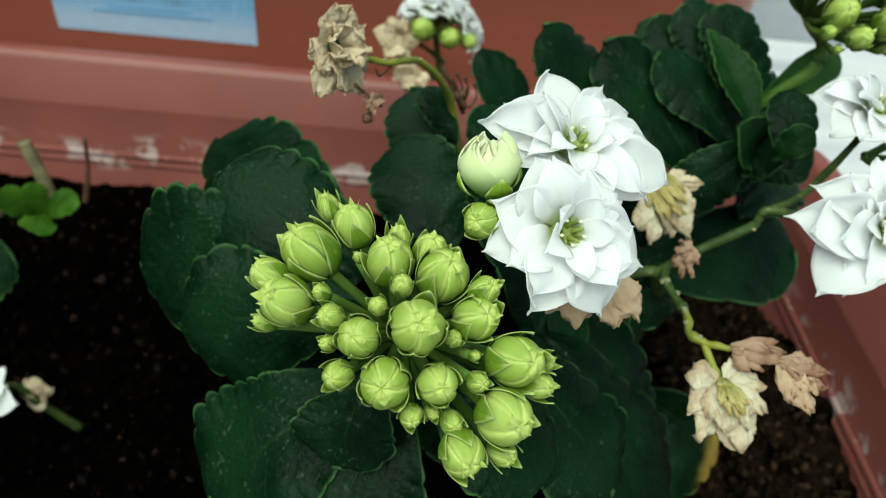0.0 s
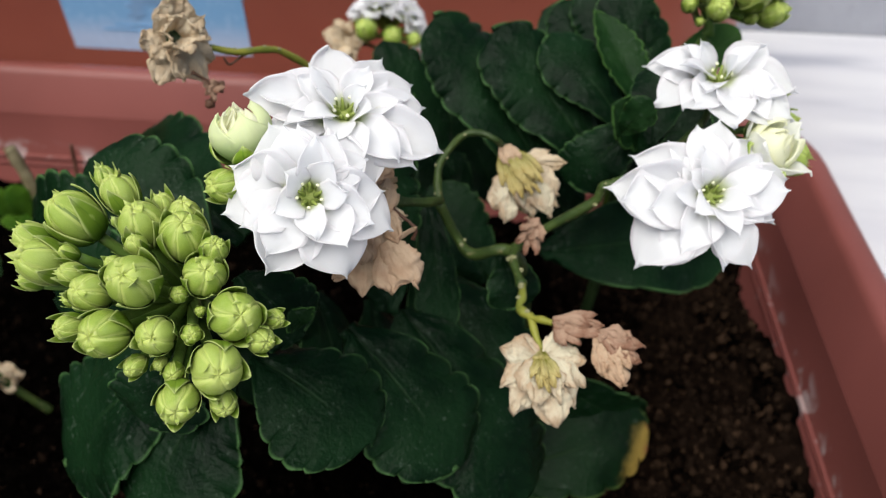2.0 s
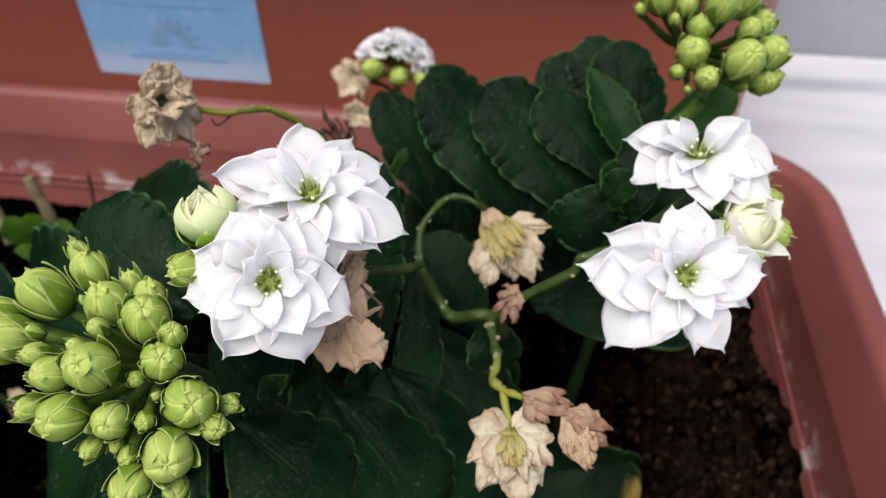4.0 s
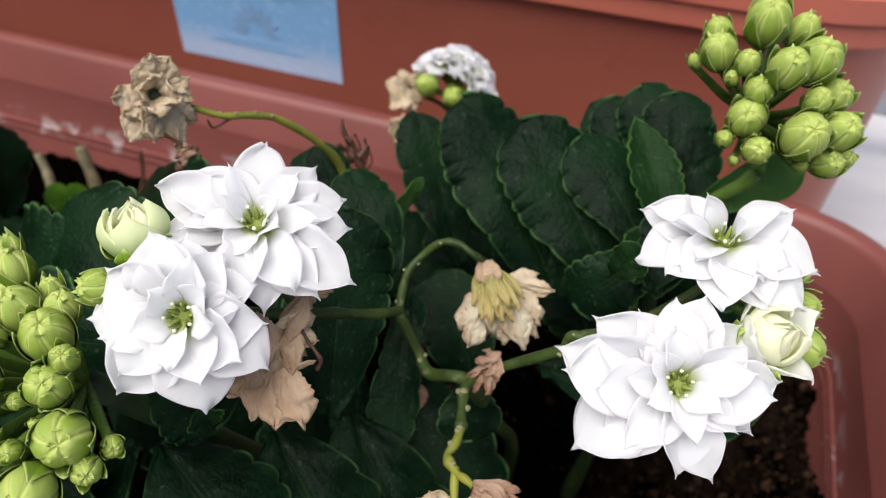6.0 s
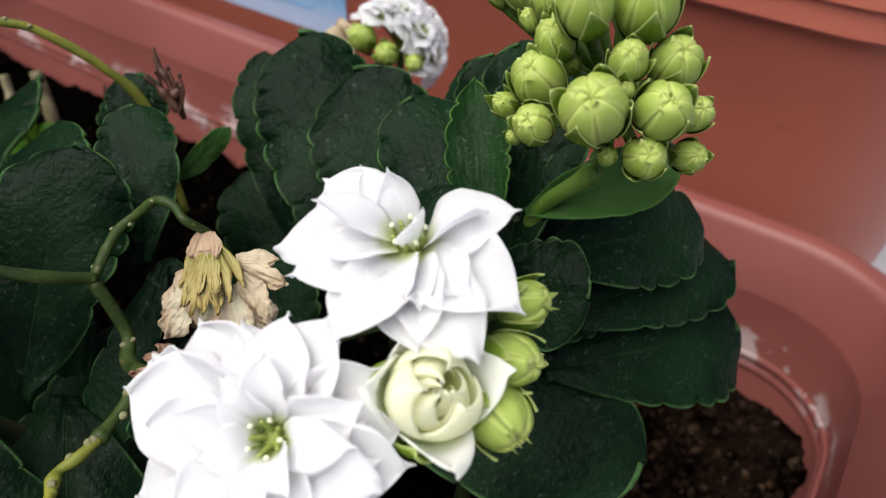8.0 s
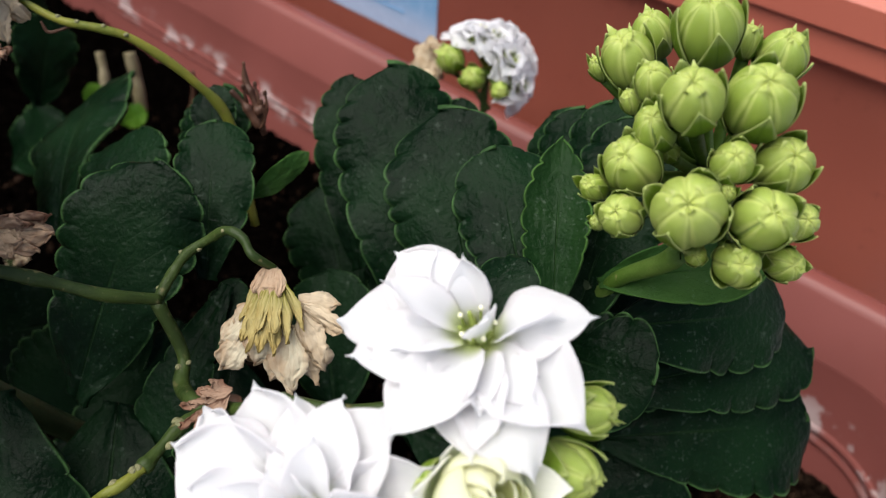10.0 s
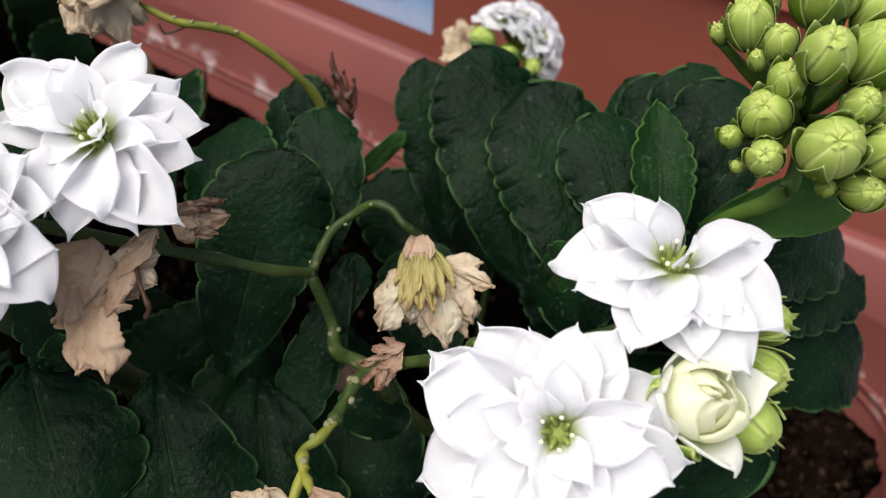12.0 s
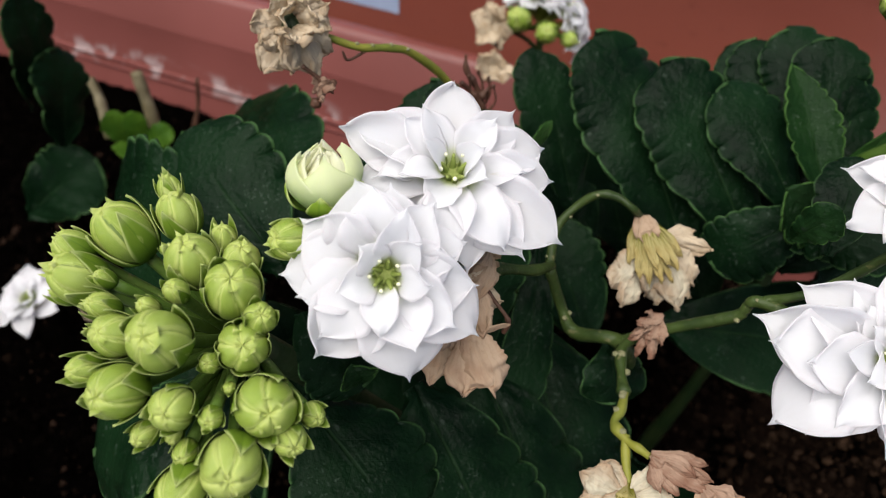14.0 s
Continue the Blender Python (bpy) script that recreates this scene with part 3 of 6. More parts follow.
def sepal_mesh(seed):
    """One pointed sepal of length 1 that hugs the bud and lets its tip stand off."""
    rng = np.random.default_rng(seed + 50)
    v, u = np.linspace(0, 1, 18), np.linspace(-1, 1, 9)
    U, Vv = np.meshgrid(u, v)
    half = (0.74 + 0.1 * rng.random()) * (1 - v ** 1.8) ** 0.95 * np.clip(0.75 + v * 2, 0, 1) + 0.014
    reach, flare, bend = rng.uniform(0.56, 0.76), rng.uniform(0.02, 0.10), rng.uniform(-0.12, 0.12)
    prof = np.array([bud_profile(min(x * reach, 1.0)) for x in v])
    r = prof[:, 0] * 1.06 + 0.012 + flare * np.clip((v - 0.55) / 0.45, 0, 1) ** 1.6
    z = prof[:, 1] + 0.09 * np.clip((v - 0.7) / 0.3, 0, 1) ** 1.2 - 0.02
    A = U * half[:, None] + bend * Vv ** 3
    R = r[:, None] + 0.02 * U ** 2 * Vv - 0.015 * np.exp(-(U / 0.2) ** 2)
    P = np.stack([R * np.cos(A), R * np.sin(A), np.repeat(z[:, None], len(u), 1)], -1)
    return sheet("sepal", P, np.stack([U / 2 + 0.5, Vv], -1), 0.014, CALYX)


BUDS = [bud_mesh(k, 5 + k % 2) for k in range(9)]
SEPALS = [sepal_mesh(k) for k in range(9)]


def bud(plant, centre, toward, length, seed=0, stalk_to=None, slim=0.95):
    """A closed bud with its sepals; its stalk runs back to the cluster's stem."""
    rng = random.Random(seed)
    d = Vector(toward).normalized()
    # the youngest are still wrapped in their sepals to a point
    young = length < 0.0049
    slim, close = (slim * 0.86, 1.22) if young else (slim, 1.0)
    q = d.to_track_quat("Z", "Y").to_matrix() @ Euler((0, 0, rng.uniform(0, 6.28))).to_matrix()
    m = q.to_4x4() @ Matrix.Diagonal((length * slim, length * slim, length, 1))
    m.translation = Vector(centre) - d * length * 0.5
    b = hang("bud", BUDS[seed % 9], plant, m)
    for k in range(4):
        s = q @ Euler((0, 0, k * math.pi / 2 + rng.uniform(-0.2, 0.2))).to_matrix()
        sm = s.to_4x4() @ Matrix.Diagonal((length * slim * 1.01, length * slim * 1.01, length * close * rng.uniform(0.95, 1.12), 1))
        sm.translation = m.translation
        hang("sepal", SEPALS[(seed * 3 + k * 2) % 9], b, sm)
    if stalk_to:
        foot = m.translation + d * length * 0.08
        mid = (Vector(stalk_to) + foot) / 2 - d * 0.002
        hang("stalk", tube("stalk", [stalk_to, mid, foot], 0.0008, 0.0006 + length * 0.03, STEM_PALE, 8, 0.05, 5, seed), plant)
    return b


def cup_petal(seed, radius, height, flare, material, reach=0.9, close=0.62):
    """A petal of a half-open bud: it stands round the bud's axis, closes in and ends in a short point that may bend out."""
    rng = np.random.default_rng(seed + 700)
    v, u = np.linspace(0, 1, 20), np.linspace(-1, 1, 13)
    U, Vv = np.meshgrid(u, v)
    half = reach * (1 - v ** 2.4) ** 0.9 * (0.55 + 0.45 * np.sin(math.pi / 2 * np.clip(v * 2, 0, 1))) + 0.02
    A = U * half[:, None] + rng.uniform(-0.1, 0.1) * Vv ** 2
    R = radius * (0.22 * (1 - Vv * (close > 0.7)) + 0.86 * np.sin(math.pi * np.clip(0.08 + Vv * close, 0, 1)) ** 0.9)
    R = R + radius * flare * np.clip((Vv - 0.55) / 0.45, 0, 1) ** 2 + radius * 0.10 * U * np.clip(Vv, 0.2, 1)
    R = R + radius * 0.05 * np.sin(4 * U + 5 * Vv + seed) * Vv
    # a soft keel down the middle
    R = R + radius * 0.13 * (1 - np.abs(U)) * np.sin(math.pi * Vv)
    Zh = height * (Vv - 0.10 * U ** 2 * Vv) * (1 - 0.22 * flare * Vv)
    P = np.stack([R * np.cos(A), R * np.sin(A), Zh], -1)
    return sheet("petal", P, np.stack([U / 2 + 0.5, Vv], -1), 0.00022, material)


def opening_bud(plant, base, axis, radius, height, flare, seed=0):
    """A half-open double bud: cream petals wound about one another, over a green calyx."""
    q = basis(axis)
    rng = random.Random(seed)

    def at(turn, up=0.0):
        m = (q @ Euler((0, 0, turn)).to_matrix()).to_4x4()
        m.translation = Vector(base) + q @ Vector((0, 0, up))
        return m

    core = bud_mesh(seed + 3, 6, PETAL_CREAM)
    core.transform(Matrix.Diagonal((radius * 0.42, radius * 0.42, height * 0.66, 1)))
    b = hang("opening_bud", core, plant, at(0.4), "half-open cream-white bud")
    for count, r, h, f, close in ((4, 1.0, 0.92, flare, 0.62), (3, 0.88, 0.94, flare * 0.2, 0.74), (3, 0.66, 0.92, 0.0, 0.84), (2, 0.44, 0.86, 0.0, 0.86)):
        for k in range(count):
            me = cup_petal(seed * 40 + k + int(r * 100), radius * r, height * h * rng.uniform(0.94, 1.06), f * rng.uniform(0.4, 1.5), (PETAL_OUTER if flare > 0 else PETAL_GREEN) if r == 1.0 else PETAL_CREAM, 0.95 if r > 0.9 and flare > 0 else 1.45, close if flare > 0 else max(close, 0.70))
            hang("petal", me, b, at(2 * math.pi * k / count + r * 7 + rng.uniform(-0.15, 0.15), height * 0.02))
    for k in range(4):
        me = cup_petal(seed * 40 + 90 + k, radius * 1.05, height * 0.55, 0.15, CALYX, 0.55)
        hang("sepal", me, b, at(k * math.pi / 2 + 0.3, -height * 0.04))
    return b


def dry_petal(flower, base, tip, normal, width, material, curl=0.0, crumple=0.06, seed=0, name="petal"):
    """A limp petal with a ruffled, rounded end; curl bends its end towards the normal."""
    rng = np.random.default_rng(300 + seed)
    length = (Vector(tip) - Vector(base)).length
    rows, cols = 30, 19
    v, u = np.linspace(0, 1, rows), np.linspace(-1, 1, cols)
    U, Vv = np.meshgrid(u, v)
    half = (0.30 + 0.70 * np.sin(math.pi / 2 * np.clip(v * 1.5, 0, 1)) ** 1.2) * np.clip(1 - v ** 4, 0, 1) ** (0.45 + 0.35 * rng.random())
    half = half * width / 2 * (1 + 0.10 * np.sin(7 * v + seed) + 0.04 * rng.standard_normal(rows))
    a = curl * Vv ** 1.6
    X, Zc = Vv * np.cos(a * 0.5) * length, Vv * np.sin(a) * length * 0.5
    Y = U * half[:, None]
    X = X - 0.10 * width * np.abs(U) ** 2 * Vv + 0.05 * width * np.sin(U * 7 + seed) * Vv ** 3
    Z = Zc + width * (0.16 * np.cos(U * 1.4 + rng.uniform(-1, 1)) * np.sin(math.pi * np.clip(Vv * 0.8, 0, 1)))
    Z += width * 0.10 * np.abs(U) ** 2 * np.sin(9 * Vv + np.sign(U) * 1.5 + seed) * Vv + width * 0.014 * np.sin(8 * U + 2 * Vv + seed * 1.3) * (0.3 + Vv)
    # sharp pleats that run out from the base
    Z -= width * 0.055 * np.abs(np.sin(U * (3.0 + 2.0 * rng.random()) + 0.8 * np.sin(3 * Vv + seed) + seed)) * (0.4 + 0.8 * Vv)
    P = np.stack([X, Y, Z], -1)
    for i in range(rows):
        for j in range(cols):
            q = Vector((Vv[i, j] * 2.6 + seed * 3.3, U[i, j] * 1.5, seed * 1.7))
            d = 0.7 * noise.noise_vector(q) + 0.6 * noise.noise_vector(q * 2.5)
            d.z += 0.9 * abs(noise.noise(q * 2.9)) - 0.2 + 0.5 * abs(noise.noise(q * 6.0))
            P[i, j] += np.array(d) * crumple * (length + width) * (0.15 + Vv[i, j])
    me = sheet(name, P, np.stack([U / 2 + 0.5, Vv], -1), min(0.00011, width * 0.03), material)
    return hang(name, me, flower, frame_of(base, tip, normal))


def fluted(seed, material, radius, length, name):
    """The dried base of a flower: a fluted funnel."""
    rings, sides = 12, 36
    verts, uvs = [], []
    for i in range(rings + 1):
        v = i / rings
        r = (0.30 + 0.75 * v ** 1.2) * (0.35 if i == 0 else 1) * (1 - 0.5 * (i == rings))
        for j in range(sides):
            a = 2 * math.pi * j / sides
            k = 1 + 0.10 * math.sin(9 * a + seed) + 0.16 * noise.noise(Vector((math.cos(a) * 2, math.sin(a) * 2, v * 2.5 + seed)))
            verts.append((radius * r * k * math.cos(a), radius * r * k * math.sin(a), v * length))
            uvs.append((j / sides, v * 0.5))
    faces = [(i * sides + j, i * sides + (j + 1) % sides, (i + 1) * sides + (j + 1) % sides, (i + 1) * sides + j) for i in range(rings) for j in range(sides)]
    faces += [tuple(range(sides))[::-1], tuple(range(rings * sides, (rings + 1) * sides))]
    return mesh_of(name, verts, faces, material, uvs)


def withered_head(plant, root, end, radius, material, label, seed=0, name="withered_flower"):
    """The dried heart of a flower, to which its petals are joined."""
    axis = Vector(end) - Vector(root)
    m = axis.to_track_quat("Z", "Y").to_matrix().to_4x4()
    m.translation = Vector(root)
    return hang(name, fluted(seed, material, radius, axis.length, name), plant, m, label)


def withered(plant, root, end, spread, petals, width, material, label, seed=0):
    """A small dried flower seen from afar: ruffled petals all round its heart."""
    rng = random.Random(seed)
    root, end = Vector(root), Vector(end)
    axis = end - root
    B = basis(axis)
    fl = withered_head(plant, root, root + axis * 0.5, width * 0.3, material, label, seed)
    for k in range(petals * 2):
        a = radians((k % petals + 0.5 * (k // petals)) * 360 / petals + rng.uniform(-15, 15))
        out = B @ Vector((math.cos(a), math.sin(a), 0))
        far = 1.0 if k < petals else 0.6
        tip = root + axis * rng.uniform(0.5, 1.1) + out * spread * far * rng.uniform(0.8, 1.1)
        dry_petal(fl, root + axis * 0.2 + out * 0.0005, tip, axis - out * axis.length * 0.3, width * far, material, rng.uniform(-0.8, 0.5), 0.07, seed * 20 + k)
    return fl


KNOB = blob("knob", SCAR, 2, 0.25, (1, 1, 0.7), 6, 9)


BEAD = blob("seed_head", STEM_DRY, 4, 0.25, (1, 1, 1), 6, 8)


def knob(plant, at, size):
    m = Matrix.Translation(at) @ Matrix.Diagonal((size, size, size, 1))
    hang("knob", KNOB, plant, m, "pale leaf scar")


# ---- planters, floor and wall ----
def rounded_loop(x0, x1, y0, y1, r, n=12):
    out = []
    for cx, cy, a0 in ((x1 - r, y0 + r, -90), (x1 - r, y1 - r, 0), (x0 + r, y1 - r, 90), (x0 + r, y0 + r, 180)):
        for k in range(n + 1):
            a = radians(a0 + 90 * k / n)
            out.append((cx + r * math.cos(a), cy + r * math.sin(a)))
    return out


def planter_mesh(name, x0, x1, y0, y1, r, profile, material, floor=True):
    """A trough: (inset, height) pairs swept round a rounded rectangle, from the outside foot over the lip to the inside floor."""
    verts, faces = [], []
    for inset, z in profile:
        verts += [(x, y, z) for x, y in rounded_loop(x0 + inset, x1 - inset, y0 + inset, y1 - inset, max(r - inset, 0.006))]
    n = len(verts) // len(profile)
    for i in range(len(profile) - 1):
        faces += [(i * n + j, i * n + (j + 1) % n, (i + 1) * n + (j + 1) % n, (i + 1) * n + j) for j in range(n)]
    last = (len(profile) - 1) * n
    if floor:
        faces += [tuple(range(n))[::-1], tuple(range(last, last + n))]
    else:
        faces += [(last + j, last + (j + 1) % n, (j + 1) % n, j) for j in range(n)]
    me = mesh_of(name, verts, faces, material)
    me.set_sharp_from_angle(angle=radians(40))
    return me


def box(name, x0, x1, y0, y1, z0, z1, material, bevel=0.002):
    bm = bmesh.new()
    bmesh.ops.create_cube(bm, size=1)
    for v in bm.verts:
        v.co = ((x0 + x1) / 2 + v.co.x * (x1 - x0), (y0 + y1) / 2 + v.co.y * (y1 - y0), (z0 + z1) / 2 + v.co.z * (z1 - z0))
    bmesh.ops.bevel(bm, geom=bm.edges[:], offset=bevel, segments=2, affect="EDGES", profile=0.6)
    me = bpy.data.meshes.new(name)
    bm.to_mesh(me)
    bm.free()
    me.materials.append(material)
    return me


tagged(hang("floor", box("floor", -3, 3, -3, 0.3085, -0.08, 0.0, GREY_TILE), None), "blue-grey floor under the planter", "floor", kind="structure")
tagged(hang("marble_step", box("marble_step", -3, 3, 0.309, STEP_BACK, -0.08, STEP_TOP, MARBLE, 0.003), None), "white marble step with grey veins", "step", kind="structure")
tagged(hang("wall_north", box("wall_north", -3, 3, STEP_BACK + 0.001, STEP_BACK + 0.2, -0.08, STEP_TOP + 0.35, GREY_WALL), None), "plain grey wall behind the step", "wall", kind="structure")

# added out of view to hold daylight off the planters' left end
tagged(hang("shade_wall", box("shade_wall", -0.75, -0.535, -3, STEP_BACK, -0.08, 0.45, DARK_WALL), None), "unseen low dark grey wall added to shade the planters' left end", "wall", kind="structure")

# lip top at 0.170; inside, three fine ribs just above the soil
trough = thing("planter", (-0.15, 0.19, 0.0), "long terracotta-coloured plastic planter with limescale marks inside", "planter")
PX0, PX1, PY0, PY1 = -0.46, 0.1365, 0.060, 0.3045
OUTSIDE = [(0.030, 0.0), (0.026, 0.002), (0.012, 0.140), (0.010, 0.150), (0.0105, 0.1512), (0.0145, 0.1512), (0.0165, 0.1260), (0.022, 0.1150), (0.0292, 0.006), (0.0292, 0.003)]
RIM = [(0.0100, 0.1515), (0.0015, 0.1515), (0.0, 0.1535), (0.0, 0.1675), (0.0008, 0.1692), (0.0022, 0.17), (0.0068, 0.17), (0.0082, 0.1692), (0.0092, 0.1672), (0.0144, 0.1514)]
RIB = [(0.0, -0.0011), (0.0014, -0.0009), (0.0018, 0.0), (0.0014, 0.0009), (0.0, 0.0011)]
hang("body", planter_mesh("body", PX0, PX1, PY0, PY1, 0.046, OUTSIDE, PLASTIC), trough)
hang("rim", planter_mesh("rim", PX0, PX1, PY0, PY1, 0.046, RIM, PLASTIC, False), trough, label="broad rolled rim")
for z in (0.1305, 0.1268, 0.1230):
    inset = 0.0145 + (0.1512 - z) * 0.079
    hang("rib", planter_mesh("rib", PX0, PX1, PY0, PY1, 0.046, [(inset + d - 0.0006, z + h) for d, h in RIB[::-1]], PLASTIC, False), trough)

# the second planter stands on the step and carries a paper label
trough2 = thing("planter", (-0.15, 0.41, STEP_TOP), "terracotta-coloured plastic planter with a blue paper label", "planter")
B0 = 0.3165
PROFILE2 = [(0.016, STEP_TOP + 0.0005), (0.012, STEP_TOP + 0.004), (0.0, BACK_RIM - 0.022), (-0.002, BACK_RIM - 0.020), (-0.006, BACK_RIM - 0.0185), (-0.0065, BACK_RIM - 0.011),
            (-0.0085, BACK_RIM - 0.010), (-0.009, BACK_RIM - 0.002), (-0.007, BACK_RIM), (0.0, BACK_RIM), (0.002, BACK_RIM - 0.002), (0.008, BACK_RIM - 0.05), (0.016, STEP_TOP + 0.01)]
hang("body", planter_mesh("body", -0.52, 0.123, B0 - 0.002, B0 + 0.19, 0.045, PROFILE2, PLASTIC_BACK), trough2)


def on_back(x, z, lift):
    """A place on the second planter's front wall, which leans out as it rises."""
    f = (z - STEP_TOP - 0.004) / (BACK_RIM - 0.022 - STEP_TOP - 0.004)
    return Vector((x, B0 - 0.002 + 0.012 * (1 - f) - lift, z))


def patch(name, x0, x1, z0, z1, lift, material, parent, skew=0.0, label="", thick=0.0002):
    c, r = 13, 9
    P = np.zeros((r, c, 3))
    for i in range(r):
        for j in range(c):
            x, z = x0 + (x1 - x0) * j / (c - 1) + skew * i / (r - 1), z0 + (z1 - z0) * i / (r - 1)
            P[i, j] = on_back(x, z, lift)
    g = np.zeros((r, c, 2))
    me = sheet(name, P, g, thick, material)
    me.set_sharp_from_angle(angle=radians(30))
    return hang(name, me, parent, label=label)


paper = patch("label", -0.1725, -0.0905, 0.1705, 0.232, 0.0004, PAPER, trough2, 0.001, "blue paper label with faint print")

# faint print: two lines of small text, a flower drawing of thin shapes and a header line
for x0, x1, z in ((-0.156, -0.108, 0.1800), (-0.150, -0.116, 0.1822), (-0.158, -0.104, 0.2045)):
    patch("text_line", x0, x1, z, z + 0.0008, 0.0007, INK_BLUE, paper)
for k in range(9):
    a = radians(-8 + k * 24.5)
    c = Vector((-0.131, 0, 0.1885))
    u = [c + Vector((math.cos(a), 0, math.sin(a))) * f * 0.0125 + Vector((-math.sin(a), 0, math.cos(a))) * s * 0.0020 for f, s in ((0.25, 0), (0.65, 1), (1, 0), (0.65, -1))]
    hang("petal_drawing", mesh_of("petal_drawing", [on_back(q.x, q.z, 0.0008) for q in u] + [on_back(q.x, q.z, 0.0005) for q in u], [(3, 2, 1, 0), (4, 5, 6, 7), (0, 1, 5, 4), (1, 2, 6, 5), (2, 3, 7, 6), (3, 0, 4, 7)], INK_GREY, smooth=False), paper)

# ---- the flowering plant ----
kalanchoe = thing("kalanchoe_plant", (0.03, 0.19, 0.12), "potted kalanchoe with dark scalloped leaves, white double flowers and green buds", "plant")

# leaves of the upright rosette
leaf(kalanchoe, (0.0381, 0.1707, 0.2094), (0.0084, 0.1888, 0.2415), (0.41, -0.58, 0.70), 0.0236, 0.05, -0.2, 9, None, 1)
leaf(kalanchoe, (0.0496, 0.1707, 0.2141), (0.0224, 0.1866, 0.2397), (0.33, -0.61, 0.72), 0.0227, 0.05, -0.2, 9, None, 2)
leaf(kalanchoe, (0.0544, 0.1728, 0.2239), (0.0349, 0.1859, 0.2397), (0.27, -0.55, 0.79), 0.0161, 0.05, -0.2, 7, None, 3)
leaf(kalanchoe, (0.0574, 0.1729, 0.2287), (0.0450, 0.1877, 0.2454), (0.17, -0.67, 0.72), 0.0098, 0.04, 0.3, 9, LEAF_YOUNG, 4, 0.25, 0.75)
leaf(kalanchoe, (0.0589, 0.1763, 0.2190), (0.0530, 0.2002, 0.2454), (-0.13, -0.75, 0.65), 0.0162, 0.05, -0.2, 8, None, 5)
leaf(kalanchoe, (0.0562, 0.1507, 0.2330), (0.0571, 0.1635, 0.2438), (-0.09, -0.64, 0.77), 0.0106, 0.05, -0.2, 6, None, 6)
leaf(kalanchoe, (0.0545, 0.1936, 0.2281), (0.0334, 0.2033, 0.2384), (-0.07, -0.80, 0.60), 0.0155, 0.05, -0.2, 8, None, 7)
leaf(kalanchoe, (0.0553, 0.1888, 0.2297), (0.0434, 0.2040, 0.2453), (-0.02, -0.73, 0.69), 0.0150, 0.05, -0.2, 8, None, 8)
leaf(kalanchoe, (0.0552, 0.1842, 0.2298), (0.0514, 0.1995, 0.2472), (0.07, -0.74, 0.67), 0.0146, 0.05, -0.2, 7, None, 9)
leaf(kalanchoe, (0.0474, 0.1901, 0.2279), (0.0386, 0.2047, 0.2413), (0.02, -0.67, 0.74), 0.0136, 0.05, -0.2, 8, None, 10)
leaf(kalanchoe, (0.0570, 0.1868, 0.2339), (0.0576, 0.1948, 0.2426), (0.10, -0.74, 0.67), 0.0100, 0.05, -0.2, 6, None, 11)
leaf(kalanchoe, (0.0137, 0.1785, 0.2052), (-0.0043, 0.1928, 0.2334), (0.48, -0.62, 0.62), 0.0156, 0.05, -0.2, 8, None, 12)
leaf(kalanchoe, (0.0203, 0.1962, 0.2163), (0.0133, 0.2033, 0.2328), (0.31, -0.82, 0.48), 0.0102, 0.06, -0.15, 8, None, 13)
leaf(kalanchoe, (0.0012, 0.1641, 0.2218), (0.0057, 0.1729, 0.2298), (0.90, -0.40, 0.05), 0.0050, 0.05, -0.1, 4, LEAF_BRACT, 14, 0.08, 0.4)
leaf(kalanchoe, (0.0561, 0.1697, 0.2279), (0.0420, 0.1650, 0.2140), (-0.10, -0.91, 0.41), 0.0146, 0.1, -0.2, 7, None, 15)
leaf(kalanchoe, (0.0494, 0.1468, 0.2371), (0.0534, 0.1444, 0.2455), (-0.43, -0.90, -0.05), 0.0062, 0.1, -0.1, 5, LEAF_YOUNG, 16)
leaf(kalanchoe, (0.0113, 0.1805, 0.1835), (-0.0115, 0.1914, 0.2043), (0.36, -0.60, 0.71), 0.0207, 0.05, -0.2, 8, None, 17)
leaf(kalanchoe, (0.0191, 0.1883, 0.1896), (0.0014, 0.1960, 0.2025), (0.26, -0.63, 0.73), 0.0166, 0.05, -0.2, 7, None, 18)
# leaves about the middle stalk
leaf(kalanchoe, (0.0087, 0.1494, 0.2168), (-0.0060, 0.1638, 0.2336), (0.34, -0.55, 0.76), 0.0146, 0.05, -0.2, 7, None, 19)
leaf(kalanchoe, (-0.0104, 0.1651, 0.2243), (-0.0173, 0.1706, 0.2332), (0.41, -0.60, 0.69), 0.0088, 0.06, -0.15, 8, None, 20)
leaf(kalanchoe, (0.0073, 0.1260, 0.2059), (-0.0001, 0.1486, 0.2348), (0.51, -0.61, 0.61), 0.0216, 0.05, -0.2, 8, None, 21)
leaf(kalanchoe, (0.0117, 0.1513, 0.2166), (0.0172, 0.1297, 0.1964), (0.39, -0.57, 0.72), 0.0100, 0.05, -0.1, 5, None, 22)
leaf(kalanchoe, (0.0152, 0.1427, 0.2068), (0.0110, 0.1541, 0.2153), (0.35, -0.48, 0.81), 0.0069, 0.06, -0.15, 8, None, 23)
leaf(kalanchoe, (0.0287, 0.1371, 0.2142), (0.0328, 0.1323, 0.2043), (0.43, -0.73, 0.53), 0.0116, 0.06, -0.2, 4, None, 24)
leaf(kalanchoe, (0.0090, 0.1522, 0.1969), (0.0344, 0.1262, 0.1761), (0.24, -0.45, 0.86), 0.0298, 0.08, -0.2, 8, None, 25)
leaf(kalanchoe, (0.0248, 0.1626, 0.1845), (0.0088, 0.1745, 0.2035), (0.32, -0.66, 0.68), 0.0198, 0.06, -0.15, 8, None, 26)
leaf(kalanchoe, (-0.0193, 0.1525, 0.1856), (-0.0246, 0.1258, 0.1750), (0.64, -0.39, 0.67), 0.0239, 0.06, -0.2, 9, None, 27)
